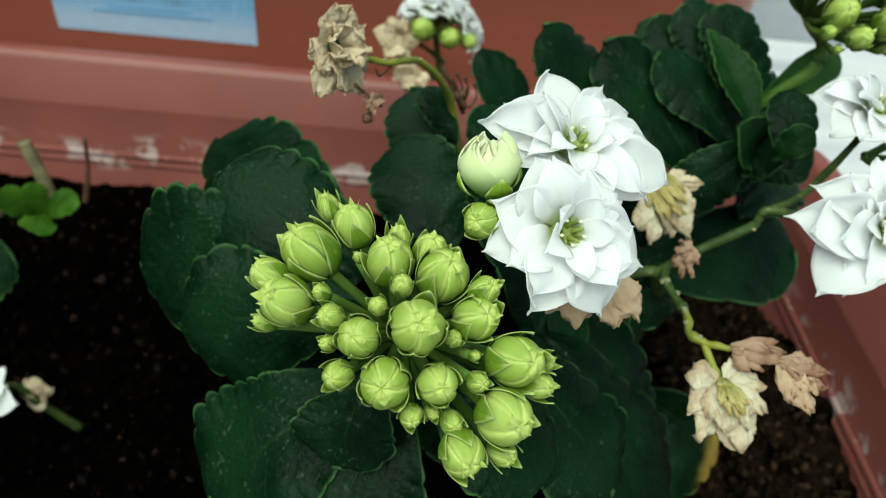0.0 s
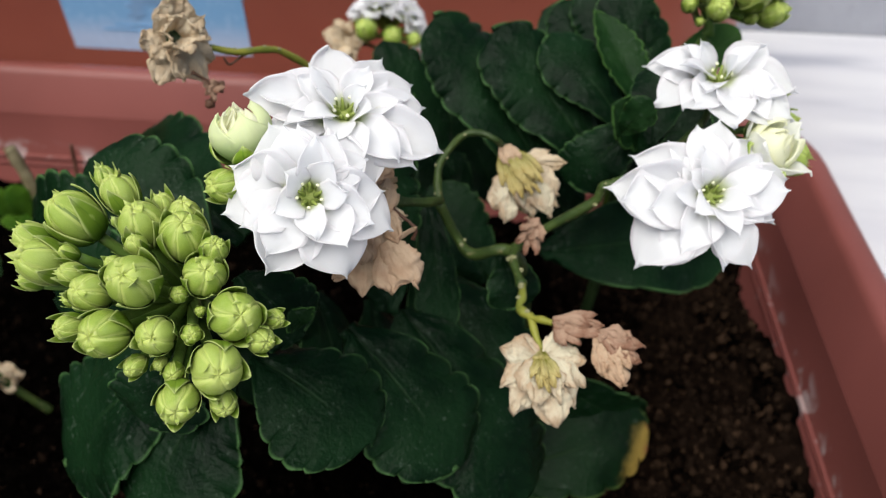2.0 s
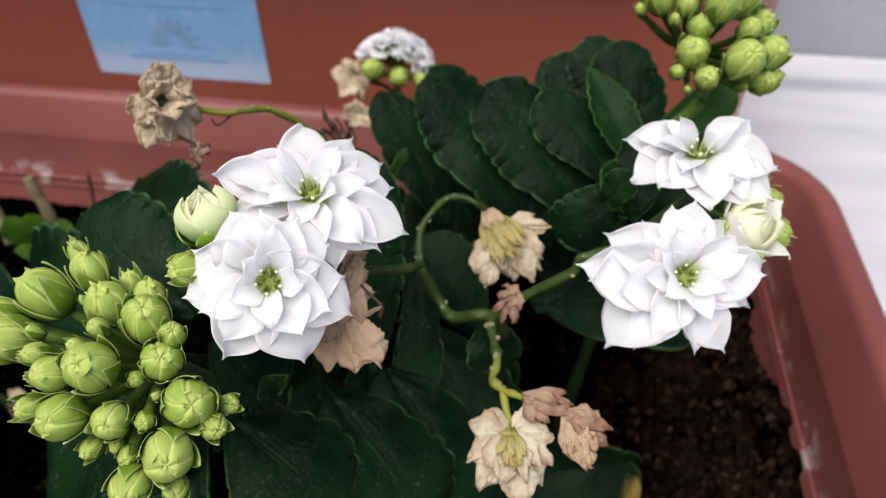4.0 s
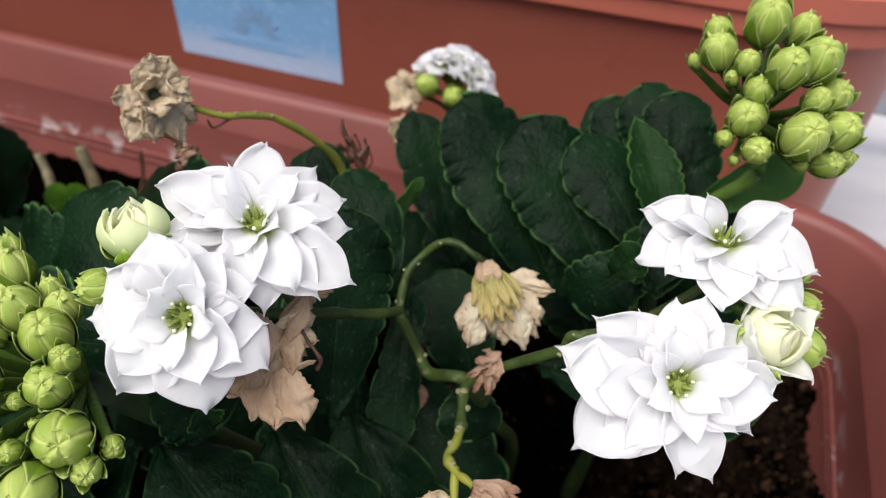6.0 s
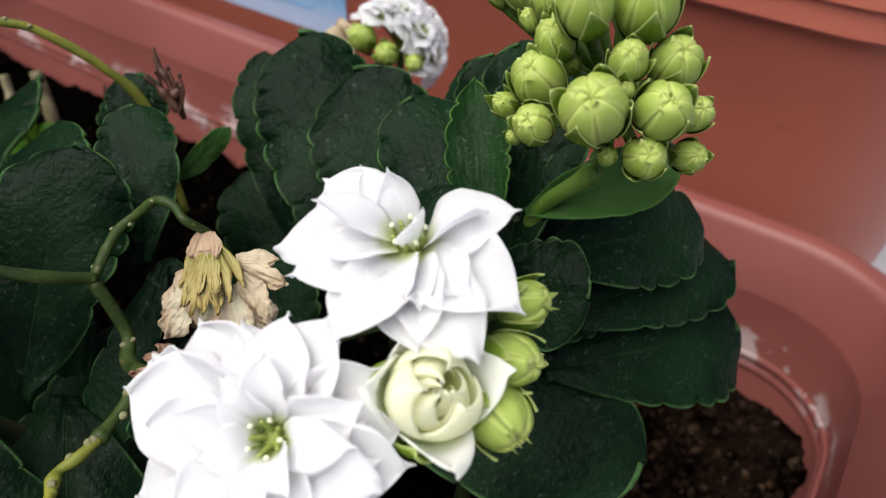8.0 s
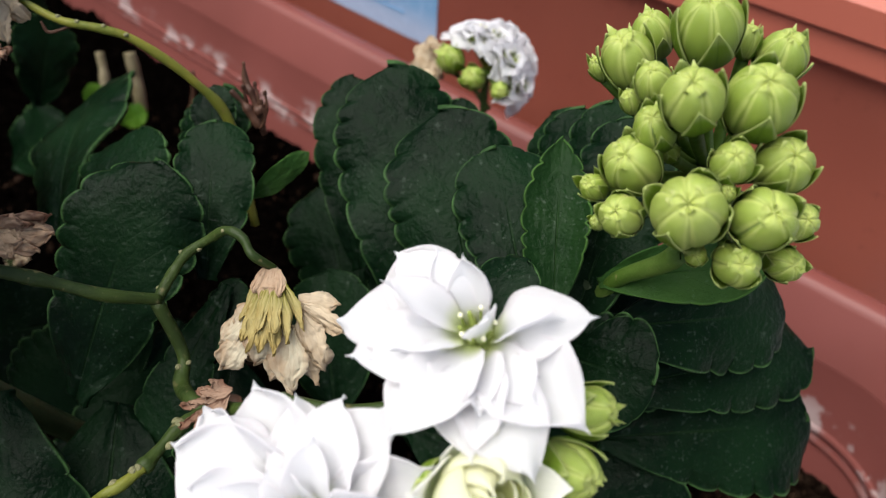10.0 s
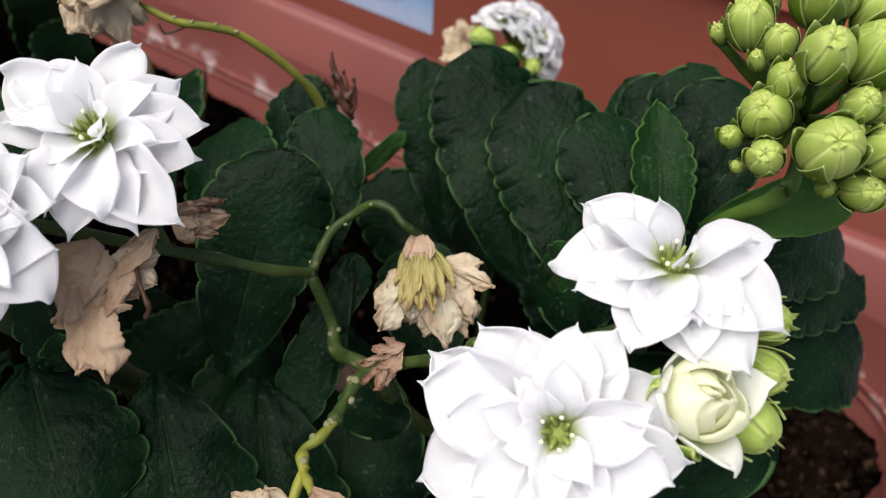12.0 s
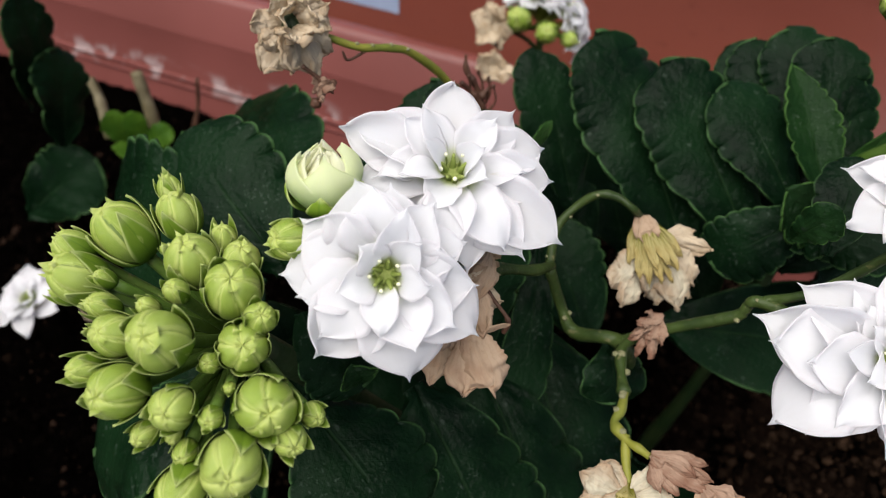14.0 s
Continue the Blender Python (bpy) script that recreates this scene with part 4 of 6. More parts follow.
leaf(kalanchoe, (-0.0187, 0.1582, 0.1805), (-0.0035, 0.1247, 0.1647), (0.55, -0.14, 0.82), 0.0227, 0.06, -0.2, 9, None, 28)
leaf(kalanchoe, (-0.0049, 0.1607, 0.1773), (0.0023, 0.1396, 0.1583), (0.59, -0.42, 0.69), 0.0201, 0.06, -0.2, 9, None, 29)
leaf(kalanchoe, (-0.0323, 0.1454, 0.1808), (-0.0447, 0.1233, 0.1804), (0.63, -0.37, 0.68), 0.0267, 0.06, -0.2, 9, None, 30)
# leaves that lie over the soil and to the back corner
leaf(kalanchoe, (0.0373, 0.1663, 0.1924), (0.0860, 0.1849, 0.1870), (0.32, -0.48, 0.82), 0.0275, 0.05, -0.12, 5, None, 31, 0.10)
leaf(kalanchoe, (0.0624, 0.1811, 0.2245), (0.0790, 0.2105, 0.2201), (0.69, -0.30, 0.66), 0.0185, 0.08, -0.2, 7, None, 32)
leaf(kalanchoe, (0.0650, 0.1839, 0.2109), (0.0843, 0.2169, 0.2107), (0.56, -0.32, 0.76), 0.0174, 0.08, -0.2, 7, None, 33)
leaf(kalanchoe, (0.0660, 0.1838, 0.1990), (0.0905, 0.2150, 0.1980), (0.52, -0.38, 0.77), 0.0245, 0.08, -0.2, 7, None, 34)
leaf(kalanchoe, (0.0590, 0.1815, 0.2305), (0.0774, 0.1896, 0.2416), (-0.10, -0.85, 0.50), 0.0092, 0.06, 0.25, 3, LEAF_BRACT, 35, 0.06, 0.2)
leaf(kalanchoe, (0.0515, 0.1842, 0.2296), (0.0486, 0.1891, 0.2390), (0.67, -0.55, 0.49), 0.0098, 0.06, 0.2, 7, LEAF_YOUNG, 36)
leaf(kalanchoe, (0.0618, 0.1769, 0.2247), (0.0678, 0.1801, 0.2257), (0.29, -0.73, 0.63), 0.0076, 0.1, -0.2, 4, None, 37)
leaf(kalanchoe, (0.0406, 0.1509, 0.1659), (0.0683, 0.1587, 0.1422), (0.30, -0.95, 0.04), 0.0167, 0.08, -0.1, 6, None, 38)
leaf(kalanchoe, (0.0149, 0.1419, 0.1927), (0.0167, 0.1478, 0.1963), (0.64, -0.53, 0.55), 0.0045, 0.15, 0.3, 3, DRY_PINK, 40)
leaf(kalanchoe, (0.0589, 0.1727, 0.2228), (0.0492, 0.1644, 0.2339), (-0.10, -0.80, 0.58), 0.0120, 0.12, 0.3, 7, LEAF_YOUNG, 87, 0.3)
leaf(kalanchoe, (0.0543, 0.1741, 0.2206), (0.0613, 0.1626, 0.2308), (0.15, -0.70, 0.68), 0.0130, 0.12, -0.2, 6, None, 88)
leaf(kalanchoe, (0.0268, 0.1940, 0.1859), (0.0109, 0.2050, 0.2099), (0.25, -0.72, 0.64), 0.0210, 0.06, -0.2, 8, None, 89)
leaf(kalanchoe, (0.0476, 0.1824, 0.1866), (0.0318, 0.1950, 0.2027), (0.25, -0.72, 0.64), 0.0220, 0.06, -0.2, 8, None, 90)
leaf(kalanchoe, (0.0589, 0.1883, 0.1986), (0.0680, 0.1953, 0.2157), (0.20, -0.70, 0.66), 0.0180, 0.06, -0.2, 8, None, 91)
leaf(kalanchoe, (-0.0038, 0.1092, 0.2172), (-0.0051, 0.1088, 0.2211), (0.3, -0.6, 0.7), 0.0060, 0.1, 0.4, 4, LEAF_YOUNG, 92, 0.3, 0.3)
leaf(kalanchoe, (0.0598, 0.1819, 0.2077), (0.0512, 0.2002, 0.2214), (0.15, -0.70, 0.66), 0.0190, 0.06, -0.2, 8, None, 97)
leaf(kalanchoe, (0.0545, 0.1767, 0.2173), (0.0730, 0.1756, 0.2250), (0.05, -0.70, 0.70), 0.0165, 0.08, -0.2, 7, None, 98)
leaf(kalanchoe, (0.0267, 0.1355, 0.1406), (0.0691, 0.1539, 0.1472), (0.10, -0.62, 0.76), 0.0260, 0.06, -0.2, 7, LEAF_WILT, 94)
leaf(kalanchoe, (-0.0170, 0.1055, 0.2103), (-0.0282, 0.0843, 0.1917), (-0.15, -0.50, 0.85), 0.0270, 0.06, -0.2, 9, None, 99)
# leaves under the bud cluster
leaf(kalanchoe, (-0.0291, 0.1274, 0.2207), (-0.0687, 0.1321, 0.2109), (-0.22, -0.87, 0.45), 0.0297, 0.08, -0.2, 8, None, 41)
leaf(kalanchoe, (-0.0257, 0.1178, 0.2185), (-0.0578, 0.1200, 0.2079), (-0.22, -0.85, 0.48), 0.0249, 0.08, -0.2, 8, None, 42)
leaf(kalanchoe, (-0.0269, 0.1416, 0.2090), (-0.0649, 0.1751, 0.2129), (-0.34, -0.48, 0.81), 0.0251, 0.08, -0.2, 8, None, 43)
leaf(kalanchoe, (-0.0257, 0.1250, 0.2174), (-0.0527, 0.1369, 0.2300), (0.02, -0.70, 0.71), 0.0241, 0.08, -0.2, 8, None, 44)
leaf(kalanchoe, (-0.0101, 0.1391, 0.2123), (-0.0212, 0.1579, 0.2273), (-0.07, -0.65, 0.76), 0.0214, 0.06, -0.15, 8, None, 45)
leaf(kalanchoe, (-0.0108, 0.1585, 0.2095), (-0.0208, 0.1755, 0.2297), (-0.01, -0.77, 0.64), 0.0170, 0.06, -0.15, 8, None, 46)
leaf(kalanchoe, (-0.0243, 0.1052, 0.2119), (-0.0482, 0.0955, 0.1905), (-0.44, -0.52, 0.73), 0.0305, 0.08, -0.2, 9, None, 47)
leaf(kalanchoe, (-0.0223, 0.0995, 0.2200), (-0.0265, 0.0930, 0.2067), (-0.00, -0.90, 0.44), 0.0165, 0.08, -0.25, 7, None, 48)
leaf(kalanchoe, (-0.0127, 0.1062, 0.2117), (0.0091, 0.0972, 0.2024), (0.30, -0.24, 0.92), 0.0231, 0.08, -0.2, 8, None, 49)
leaf(kalanchoe, (0.0014, 0.1177, 0.2091), (0.0237, 0.1038, 0.1891), (0.47, -0.38, 0.79), 0.0252, 0.06, -0.2, 8, None, 50)
leaf(kalanchoe, (0.0092, 0.1311, 0.2022), (0.0372, 0.1066, 0.1774), (0.44, -0.33, 0.83), 0.0301, 0.06, -0.2, 8, None, 51)
leaf(kalanchoe, (-0.0144, 0.1115, 0.2254), (-0.0042, 0.1105, 0.2143), (0.53, -0.65, 0.55), 0.0150, 0.08, -0.2, 6, None, 52)
# stalks
hang("stem", tube("stem", [(0.0300, 0.1850, 0.1170), (0.0340, 0.1650, 0.1650), (0.0340, 0.1420, 0.2000), (0.0303, 0.1342, 0.2170), (0.0230, 0.1352, 0.2149), (0.0196, 0.1379, 0.2169), (0.0162, 0.1372, 0.2252)], 0.0017, 0.0008, STEM, lumps=0.08, seed=53), kalanchoe)
hang("stem", tube("stem", [(0.0164, 0.1376, 0.2255), (0.0148, 0.1311, 0.2294), (0.0113, 0.1259, 0.2327), (0.0077, 0.1202, 0.2361), (0.0001, 0.1091, 0.2428), (0.0027, 0.1026, 0.2485)], 0.00089, 0.00074, STEM, lumps=0.08, seed=54), kalanchoe)
hang("stem", tube("stem", [(0.0077, 0.1202, 0.2361), (0.0051, 0.1203, 0.2393), (0.0031, 0.1195, 0.2468), (0.0046, 0.1166, 0.2530)], 0.00074, 0.00074, STEM, lumps=0.08, seed=55), kalanchoe)
hang("stem", tube("stem", [(0.0162, 0.1372, 0.2252), (0.0155, 0.1402, 0.2277), (0.0155, 0.1431, 0.2301), (0.0175, 0.1460, 0.2326), (0.0201, 0.1469, 0.2350), (0.0231, 0.1473, 0.2352), (0.0258, 0.1467, 0.2344), (0.0274, 0.1489, 0.2317)], 0.00074, 0.0006, STEM, lumps=0.08, seed=56), kalanchoe)
hang("stem", tube("stem", [(0.0303, 0.1342, 0.2170), (0.0370, 0.1351, 0.2227), (0.0449, 0.1349, 0.2294), (0.0475, 0.1351, 0.2332), (0.0616, 0.1323, 0.2316), (0.0622, 0.1275, 0.2366)], 0.00096, 0.00081, STEM, lumps=0.08, seed=57), kalanchoe)
hang("stem", tube("stem", [(0.0475, 0.1351, 0.2332), (0.0549, 0.1401, 0.2346), (0.0635, 0.1476, 0.2396), (0.0640, 0.1450, 0.2482)], 0.00074, 0.00074, STEM, lumps=0.08, seed=58), kalanchoe)
hang("stem", tube("stem", [(0.0319, 0.1345, 0.2183), (0.0310, 0.1311, 0.2182), (0.0320, 0.1268, 0.2179), (0.0331, 0.1234, 0.2178)], 0.00095, 0.0008, STEM, lumps=0.12, seed=59), kalanchoe)
hang("yellow_stem", tube("yellow_stem", [(0.0331, 0.1236, 0.2179), (0.0333, 0.1204, 0.2177), (0.0329, 0.1179, 0.2174), (0.0352, 0.1155, 0.2176), (0.0369, 0.1145, 0.2182), (0.0386, 0.1135, 0.2186)], 0.00075, 0.0006, STEM_YELLOW, lumps=0.12, seed=60), kalanchoe)
hang("yellow_stem", tube("yellow_stem", [(0.0348, 0.1163, 0.2177), (0.0358, 0.1133, 0.2162), (0.0371, 0.1106, 0.2147)], 0.0007, 0.0006, STEM_YELLOW, lumps=0.08, seed=61), kalanchoe)
hang("yellow_stem", tube("yellow_stem", [(-0.0299, 0.1464, 0.2507), (-0.0246, 0.1498, 0.2482), (-0.0208, 0.1544, 0.2469), (-0.0182, 0.1584, 0.2447), (-0.0139, 0.1648, 0.2376), (-0.0109, 0.1694, 0.2285), (-0.0065, 0.1697, 0.2086)], 0.00055, 0.0009, STEM_YELLOW, lumps=0.08, seed=62), kalanchoe)
knob(kalanchoe, (-0.02475, 0.14972, 0.24882), 0.00043)
knob(kalanchoe, (-0.02279, 0.15158, 0.24819), 0.00043)
knob(kalanchoe, (-0.02063, 0.15456, 0.24749), 0.00043)
knob(kalanchoe, (-0.01855, 0.15696, 0.24614), 0.00043)
knob(kalanchoe, (0.03110, 0.13016, 0.21882), 0.00073)
knob(kalanchoe, (0.03175, 0.13539, 0.21213), 0.00066)
knob(kalanchoe, (0.03294, 0.12311, 0.21832), 0.00060)
knob(kalanchoe, (0.03270, 0.11995, 0.21799), 0.00059)
knob(kalanchoe, (0.03427, 0.11647, 0.21805), 0.00058)
knob(kalanchoe, (0.01493, 0.13082, 0.23011), 0.00040)
knob(kalanchoe, (0.01484, 0.14266, 0.23024), 0.00038)
knob(kalanchoe, (0.01677, 0.14432, 0.23103), 0.00038)
knob(kalanchoe, (0.01528, 0.13822, 0.22658), 0.00032)
knob(kalanchoe, (0.02001, 0.14637, 0.23519), 0.00032)
knob(kalanchoe, (0.04508, 0.13403, 0.22948), 0.00049)
knob(kalanchoe, (0.04658, 0.13484, 0.23358), 0.00034)
knob(kalanchoe, (0.03031, 0.13010, 0.21848), 0.00063)
knob(kalanchoe, (0.03261, 0.12755, 0.21813), 0.00062)
knob(kalanchoe, (0.03289, 0.12240, 0.21840), 0.00055)
knob(kalanchoe, (0.02070, 0.13634, 0.21617), 0.00050)
knob(kalanchoe, (0.02112, 0.13772, 0.21635), 0.00045)
# flower stalk clusters
hang("stem", tube("stem", [(0.0000, 0.1650, 0.1170), (-0.0050, 0.1350, 0.1700), (-0.0174, 0.1006, 0.2300)], 0.003, 0.002, STEM_SHADED, lumps=0.08, seed=63), kalanchoe)
hang("stem", tube("stem", [(0.0480, 0.1900, 0.1180), (0.0540, 0.1840, 0.1700), (0.0575, 0.1836, 0.2285)], 0.0019, 0.0017, STEM_SHADED, lumps=0.08, seed=64), kalanchoe)
hang("stem", tube("stem", [(0.0520, 0.1850, 0.1720), (0.0555, 0.1850, 0.2120), (0.0605, 0.1822, 0.2308), (0.0685, 0.1802, 0.2428), (0.0670, 0.1855, 0.2503)], 0.0014, 0.0011, STEM_PALE, lumps=0.08, seed=65), kalanchoe)
# open flowers
flower(kalanchoe, (0.0035, 0.1004, 0.2504), (0.281, -0.722, 0.632), [(-162, 11.5, 0.0, 9.0), (-110, 12.1, 0.0, 9.5), (-63, 12.1, 0.0, 9.4), (-18, 12.2, 0.0, 9.5), (8, 10.1, 0.0, 7.9), (164, 11.0, 0.0, 8.6), (125, 11.3, 0.0, 8.8), (38, 9.3, 0.0, 7.3), (104, 9.8, 0.0, 7.6), (70, 9.5, 0.0, 7.4)],
       [(-119, 9.6, 2.5, 6.9), (-54, 9.2, 3.6, 6.6), (-150, 9.4, 2.5, 6.8), (32, 7.2, 2.5, 5.2), (119, 9.4, 2.5, 6.7), (-16, 9.3, 2.5, 6.7)],
       [(90, 7.2, 5.0, 4.6), (-81, 5.9, 5.0, 4.2), (145, 3.9, 5.0, 4.2), (6, 4.8, 5.0, 4.2), (-147, 5.2, 4.0, 4.2), (56, 5.6, 4.0, 4.2)], 1)
flower(kalanchoe, (0.0053, 0.1153, 0.2556), (0.220, -0.420, 0.880), [(-177, 14.7, -0.5, 9.1), (172, 13.7, -0.5, 8.5), (159, 11.6, -0.5, 7.2), (111, 12.8, -0.5, 7.9), (71, 11.5, -0.5, 7.1), (39, 12.1, -0.5, 7.5), (16, 12.2, -0.5, 7.6), (-15, 15.3, -0.5, 9.5), (-29, 13.2, -0.5, 8.2), (-58, 12.5, -0.5, 7.8), (-87, 12.3, -0.5, 7.6), (-115, 11.5, -0.5, 7.1), (-143, 12.5, -0.5, 7.7)],
       [(161, 8.7, 2.0, 5.2), (76, 8.3, 2.0, 5.0), (20, 8.6, 2.0, 5.1), (-42, 11.7, 2.0, 7.0), (-152, 9.4, 2.0, 5.6), (-72, 11.1, 2.0, 6.7), (142, 8.6, 2.0, 5.2)],
       [(-177, 4.5, 5.0, 4.2), (37, 2.7, 5.0, 4.2), (-18, 4.6, 4.0, 4.2), (-97, 6.2, 2.0, 5.0), (-142, 6.5, 4.0, 4.2)], 2, 0.86)
flower(kalanchoe, (0.0624, 0.1254, 0.2388), (0.080, -0.690, 0.720), [(178, 16.7, 0.0, 10.4), (155, 14.3, 0.0, 8.9), (135, 11.5, 0.0, 7.1), (88, 13.0, 0.0, 8.1), (54, 11.9, 0.0, 7.4), (28, 12.5, 0.0, 7.8), (13, 13.3, 0.0, 8.2), (-20, 11.3, 0.0, 7.0), (-57, 13.3, 0.0, 8.2), (-78, 12.3, 0.0, 7.6), (-121, 13.7, 0.0, 8.5), (-135, 16.6, 0.0, 10.3), (-170, 16.0, 0.0, 9.9)],
       [(-162, 12.0, 2.5, 7.2), (-112, 11.1, 2.5, 6.7), (104, 11.3, 2.5, 6.8), (4, 12.1, 2.5, 7.3), (-27, 9.2, 2.5, 5.5), (138, 8.2, 2.5, 5.0), (42, 10.1, 2.5, 6.0)],
       [(145, 5.0, 5.0, 4.2), (106, 7.0, 5.0, 4.2), (25, 9.3, 5.0, 5.2), (-26, 5.9, 5.0, 4.2), (-66, 8.0, 5.0, 4.5), (-133, 4.5, 5.0, 4.2), (-173, 8.0, 5.0, 4.5)], 3, 1.0)
flower(kalanchoe, (0.0641, 0.1442, 0.2511), (0.050, -0.280, 0.959), [(-150, 13.4, -0.5, 8.3), (170, 12.9, -0.5, 8.0), (-125, 12.4, -0.5, 7.7), (-83, 13.4, -0.5, 8.3), (-57, 11.7, -0.5, 7.3), (-30, 13.9, -0.5, 8.6), (-8, 13.3, -0.5, 8.3), (17, 9.4, -0.5, 5.8), (38, 9.9, 4.0, 6.2), (172, 10.8, 3.0, 6.7), (142, 6.2, 5.0, 4.2)],
       [(161, 6.5, 6.0, 4.2), (34, 7.7, 5.0, 4.6), (-46, 8.7, 1.0, 5.2), (-83, 11.3, 1.5, 6.8), (-122, 10.4, 1.5, 6.3), (-17, 9.2, 1.5, 5.5)],
       [(-158, 8.6, 6.0, 4.8), (-11, 2.1, 6.0, 4.2), (-68, 8.4, 1.0, 5.4), (-118, 8.6, 2.4, 5.4)], 4, 0.98)
# buds of the green cluster
bud(kalanchoe, (-0.0246, 0.1015, 0.2476), (-0.32, 0.04, 0.95), 0.0060, 0, (-0.0174, 0.1006, 0.2300), 0.95)
bud(kalanchoe, (-0.0297, 0.0974, 0.2460), (-0.52, -0.14, 0.85), 0.0081, 1, (-0.0174, 0.1006, 0.2300), 0.95)
bud(kalanchoe, (-0.0342, 0.0935, 0.2448), (-0.63, -0.27, 0.73), 0.0051, 2, (-0.0174, 0.1006, 0.2300), 0.95)
bud(kalanchoe, (-0.0318, 0.0909, 0.2431), (-0.58, -0.39, 0.71), 0.0071, 3, (-0.0174, 0.1006, 0.2300), 0.95)
bud(kalanchoe, (-0.0272, 0.0907, 0.2452), (-0.41, -0.42, 0.81), 0.0029, 4, (-0.0174, 0.1006, 0.2300), 0.95)
bud(kalanchoe, (-0.0257, 0.0881, 0.2437), (-0.36, -0.54, 0.76), 0.0043, 5, (-0.0174, 0.1006, 0.2300), 0.95)
bud(kalanchoe, (-0.0194, 0.0965, 0.2463), (-0.10, -0.20, 0.97), 0.0069, 6, (-0.0174, 0.1006, 0.2300), 0.95)
bud(kalanchoe, (-0.0125, 0.0943, 0.2465), (0.23, -0.29, 0.93), 0.0074, 7, (-0.0174, 0.1006, 0.2300), 0.95)
bud(kalanchoe, (-0.0175, 0.0911, 0.2470), (-0.00, -0.41, 0.91), 0.0037, 8, (-0.0174, 0.1006, 0.2300), 0.95)
bud(kalanchoe, (-0.0153, 0.0850, 0.2464), (0.08, -0.60, 0.80), 0.0075, 9, (-0.0174, 0.1006, 0.2300), 0.95)
bud(kalanchoe, (-0.0221, 0.0856, 0.2432), (-0.20, -0.64, 0.74), 0.0058, 10, (-0.0174, 0.1006, 0.2300), 0.95)
bud(kalanchoe, (-0.0202, 0.0893, 0.2450), (-0.13, -0.51, 0.85), 0.0032, 11, (-0.0174, 0.1006, 0.2300), 0.95)
bud(kalanchoe, (-0.0074, 0.0918, 0.2467), (0.40, -0.36, 0.84), 0.0048, 12, (-0.0174, 0.1006, 0.2300), 0.95)
bud(kalanchoe, (-0.0081, 0.0892, 0.2445), (0.39, -0.48, 0.78), 0.0063, 13, (-0.0174, 0.1006, 0.2300), 0.95)
bud(kalanchoe, (-0.0108, 0.0867, 0.2431), (0.29, -0.60, 0.74), 0.0030, 14, (-0.0174, 0.1006, 0.2300), 0.95)
bud(kalanchoe, (-0.0031, 0.0852, 0.2417), (0.54, -0.58, 0.62), 0.0075, 15, (-0.0174, 0.1006, 0.2300), 0.95)
bud(kalanchoe, (-0.0185, 0.0807, 0.2410), (-0.04, -0.79, 0.62), 0.0068, 16, (-0.0174, 0.1006, 0.2300), 0.95)
bud(kalanchoe, (-0.0122, 0.0816, 0.2406), (0.21, -0.77, 0.61), 0.0055, 17, (-0.0174, 0.1006, 0.2300), 0.95)
bud(kalanchoe, (-0.0076, 0.0819, 0.2412), (0.37, -0.71, 0.60), 0.0034, 18, (-0.0174, 0.1006, 0.2300), 0.95)
bud(kalanchoe, (-0.0241, 0.0824, 0.2399), (-0.28, -0.76, 0.59), 0.0048, 19, (-0.0174, 0.1006, 0.2300), 0.95)
bud(kalanchoe, (-0.0041, 0.0795, 0.2381), (0.47, -0.75, 0.47), 0.0074, 20, (-0.0174, 0.1006, 0.2300), 0.95)
bud(kalanchoe, (0.0000, 0.0844, 0.2386), (0.64, -0.59, 0.50), 0.0048, 21, (-0.0174, 0.1006, 0.2300), 0.95)
bud(kalanchoe, (-0.0087, 0.0766, 0.2344), (0.32, -0.88, 0.35), 0.0060, 22, (-0.0174, 0.1006, 0.2300), 0.95)
bud(kalanchoe, (-0.0102, 0.0798, 0.2362), (0.29, -0.85, 0.44), 0.0035, 23, (-0.0174, 0.1006, 0.2300), 0.95)
bud(kalanchoe, (-0.0151, 0.0797, 0.2368), (0.10, -0.88, 0.47), 0.0038, 24, (-0.0174, 0.1006, 0.2300), 0.95)
bud(kalanchoe, (-0.0143, 0.0989, 0.2465), (0.15, -0.09, 0.98), 0.0051, 25, (-0.0174, 0.1006, 0.2300), 0.95)
bud(kalanchoe, (-0.0080, 0.0858, 0.2414), (0.40, -0.63, 0.66), 0.0019, 26, (-0.0174, 0.1006, 0.2300), 0.95)
bud(kalanchoe, (-0.0284, 0.1050, 0.2476), (-0.44, 0.18, 0.88), 0.0042, 27, (-0.0174, 0.1006, 0.2300), 0.95)
bud(kalanchoe, (-0.0038, 0.0785, 0.2329), (0.50, -0.81, 0.30), 0.0045, 28, (-0.0174, 0.1006, 0.2300), 0.95)
bud(kalanchoe, (-0.0344, 0.0904, 0.2397), (-0.70, -0.42, 0.58), 0.0034, 29, (-0.0174, 0.1006, 0.2300), 0.95)
bud(kalanchoe, (-0.0235, 0.0970, 0.2460), (-0.29, -0.18, 0.94), 0.0017, 30, (-0.0174, 0.1006, 0.2300), 0.95)
bud(kalanchoe, (-0.0258, 0.0865, 0.2408), (-0.38, -0.64, 0.67), 0.0029, 31, (-0.0174, 0.1006, 0.2300), 0.95)
bud(kalanchoe, (0.0008, 0.0879, 0.2391), (0.70, -0.48, 0.53), 0.0036, 32, (-0.0174, 0.1006, 0.2300), 0.95)
bud(kalanchoe, (-0.0186, 0.1015, 0.2457), (-0.06, 0.05, 1.00), 0.0045, 33, (-0.0174, 0.1006, 0.2300), 0.95)
bud(kalanchoe, (-0.0126, 0.0812, 0.2359), (0.21, -0.87, 0.45), 0.0026, 34, (-0.0174, 0.1006, 0.2300), 0.95)
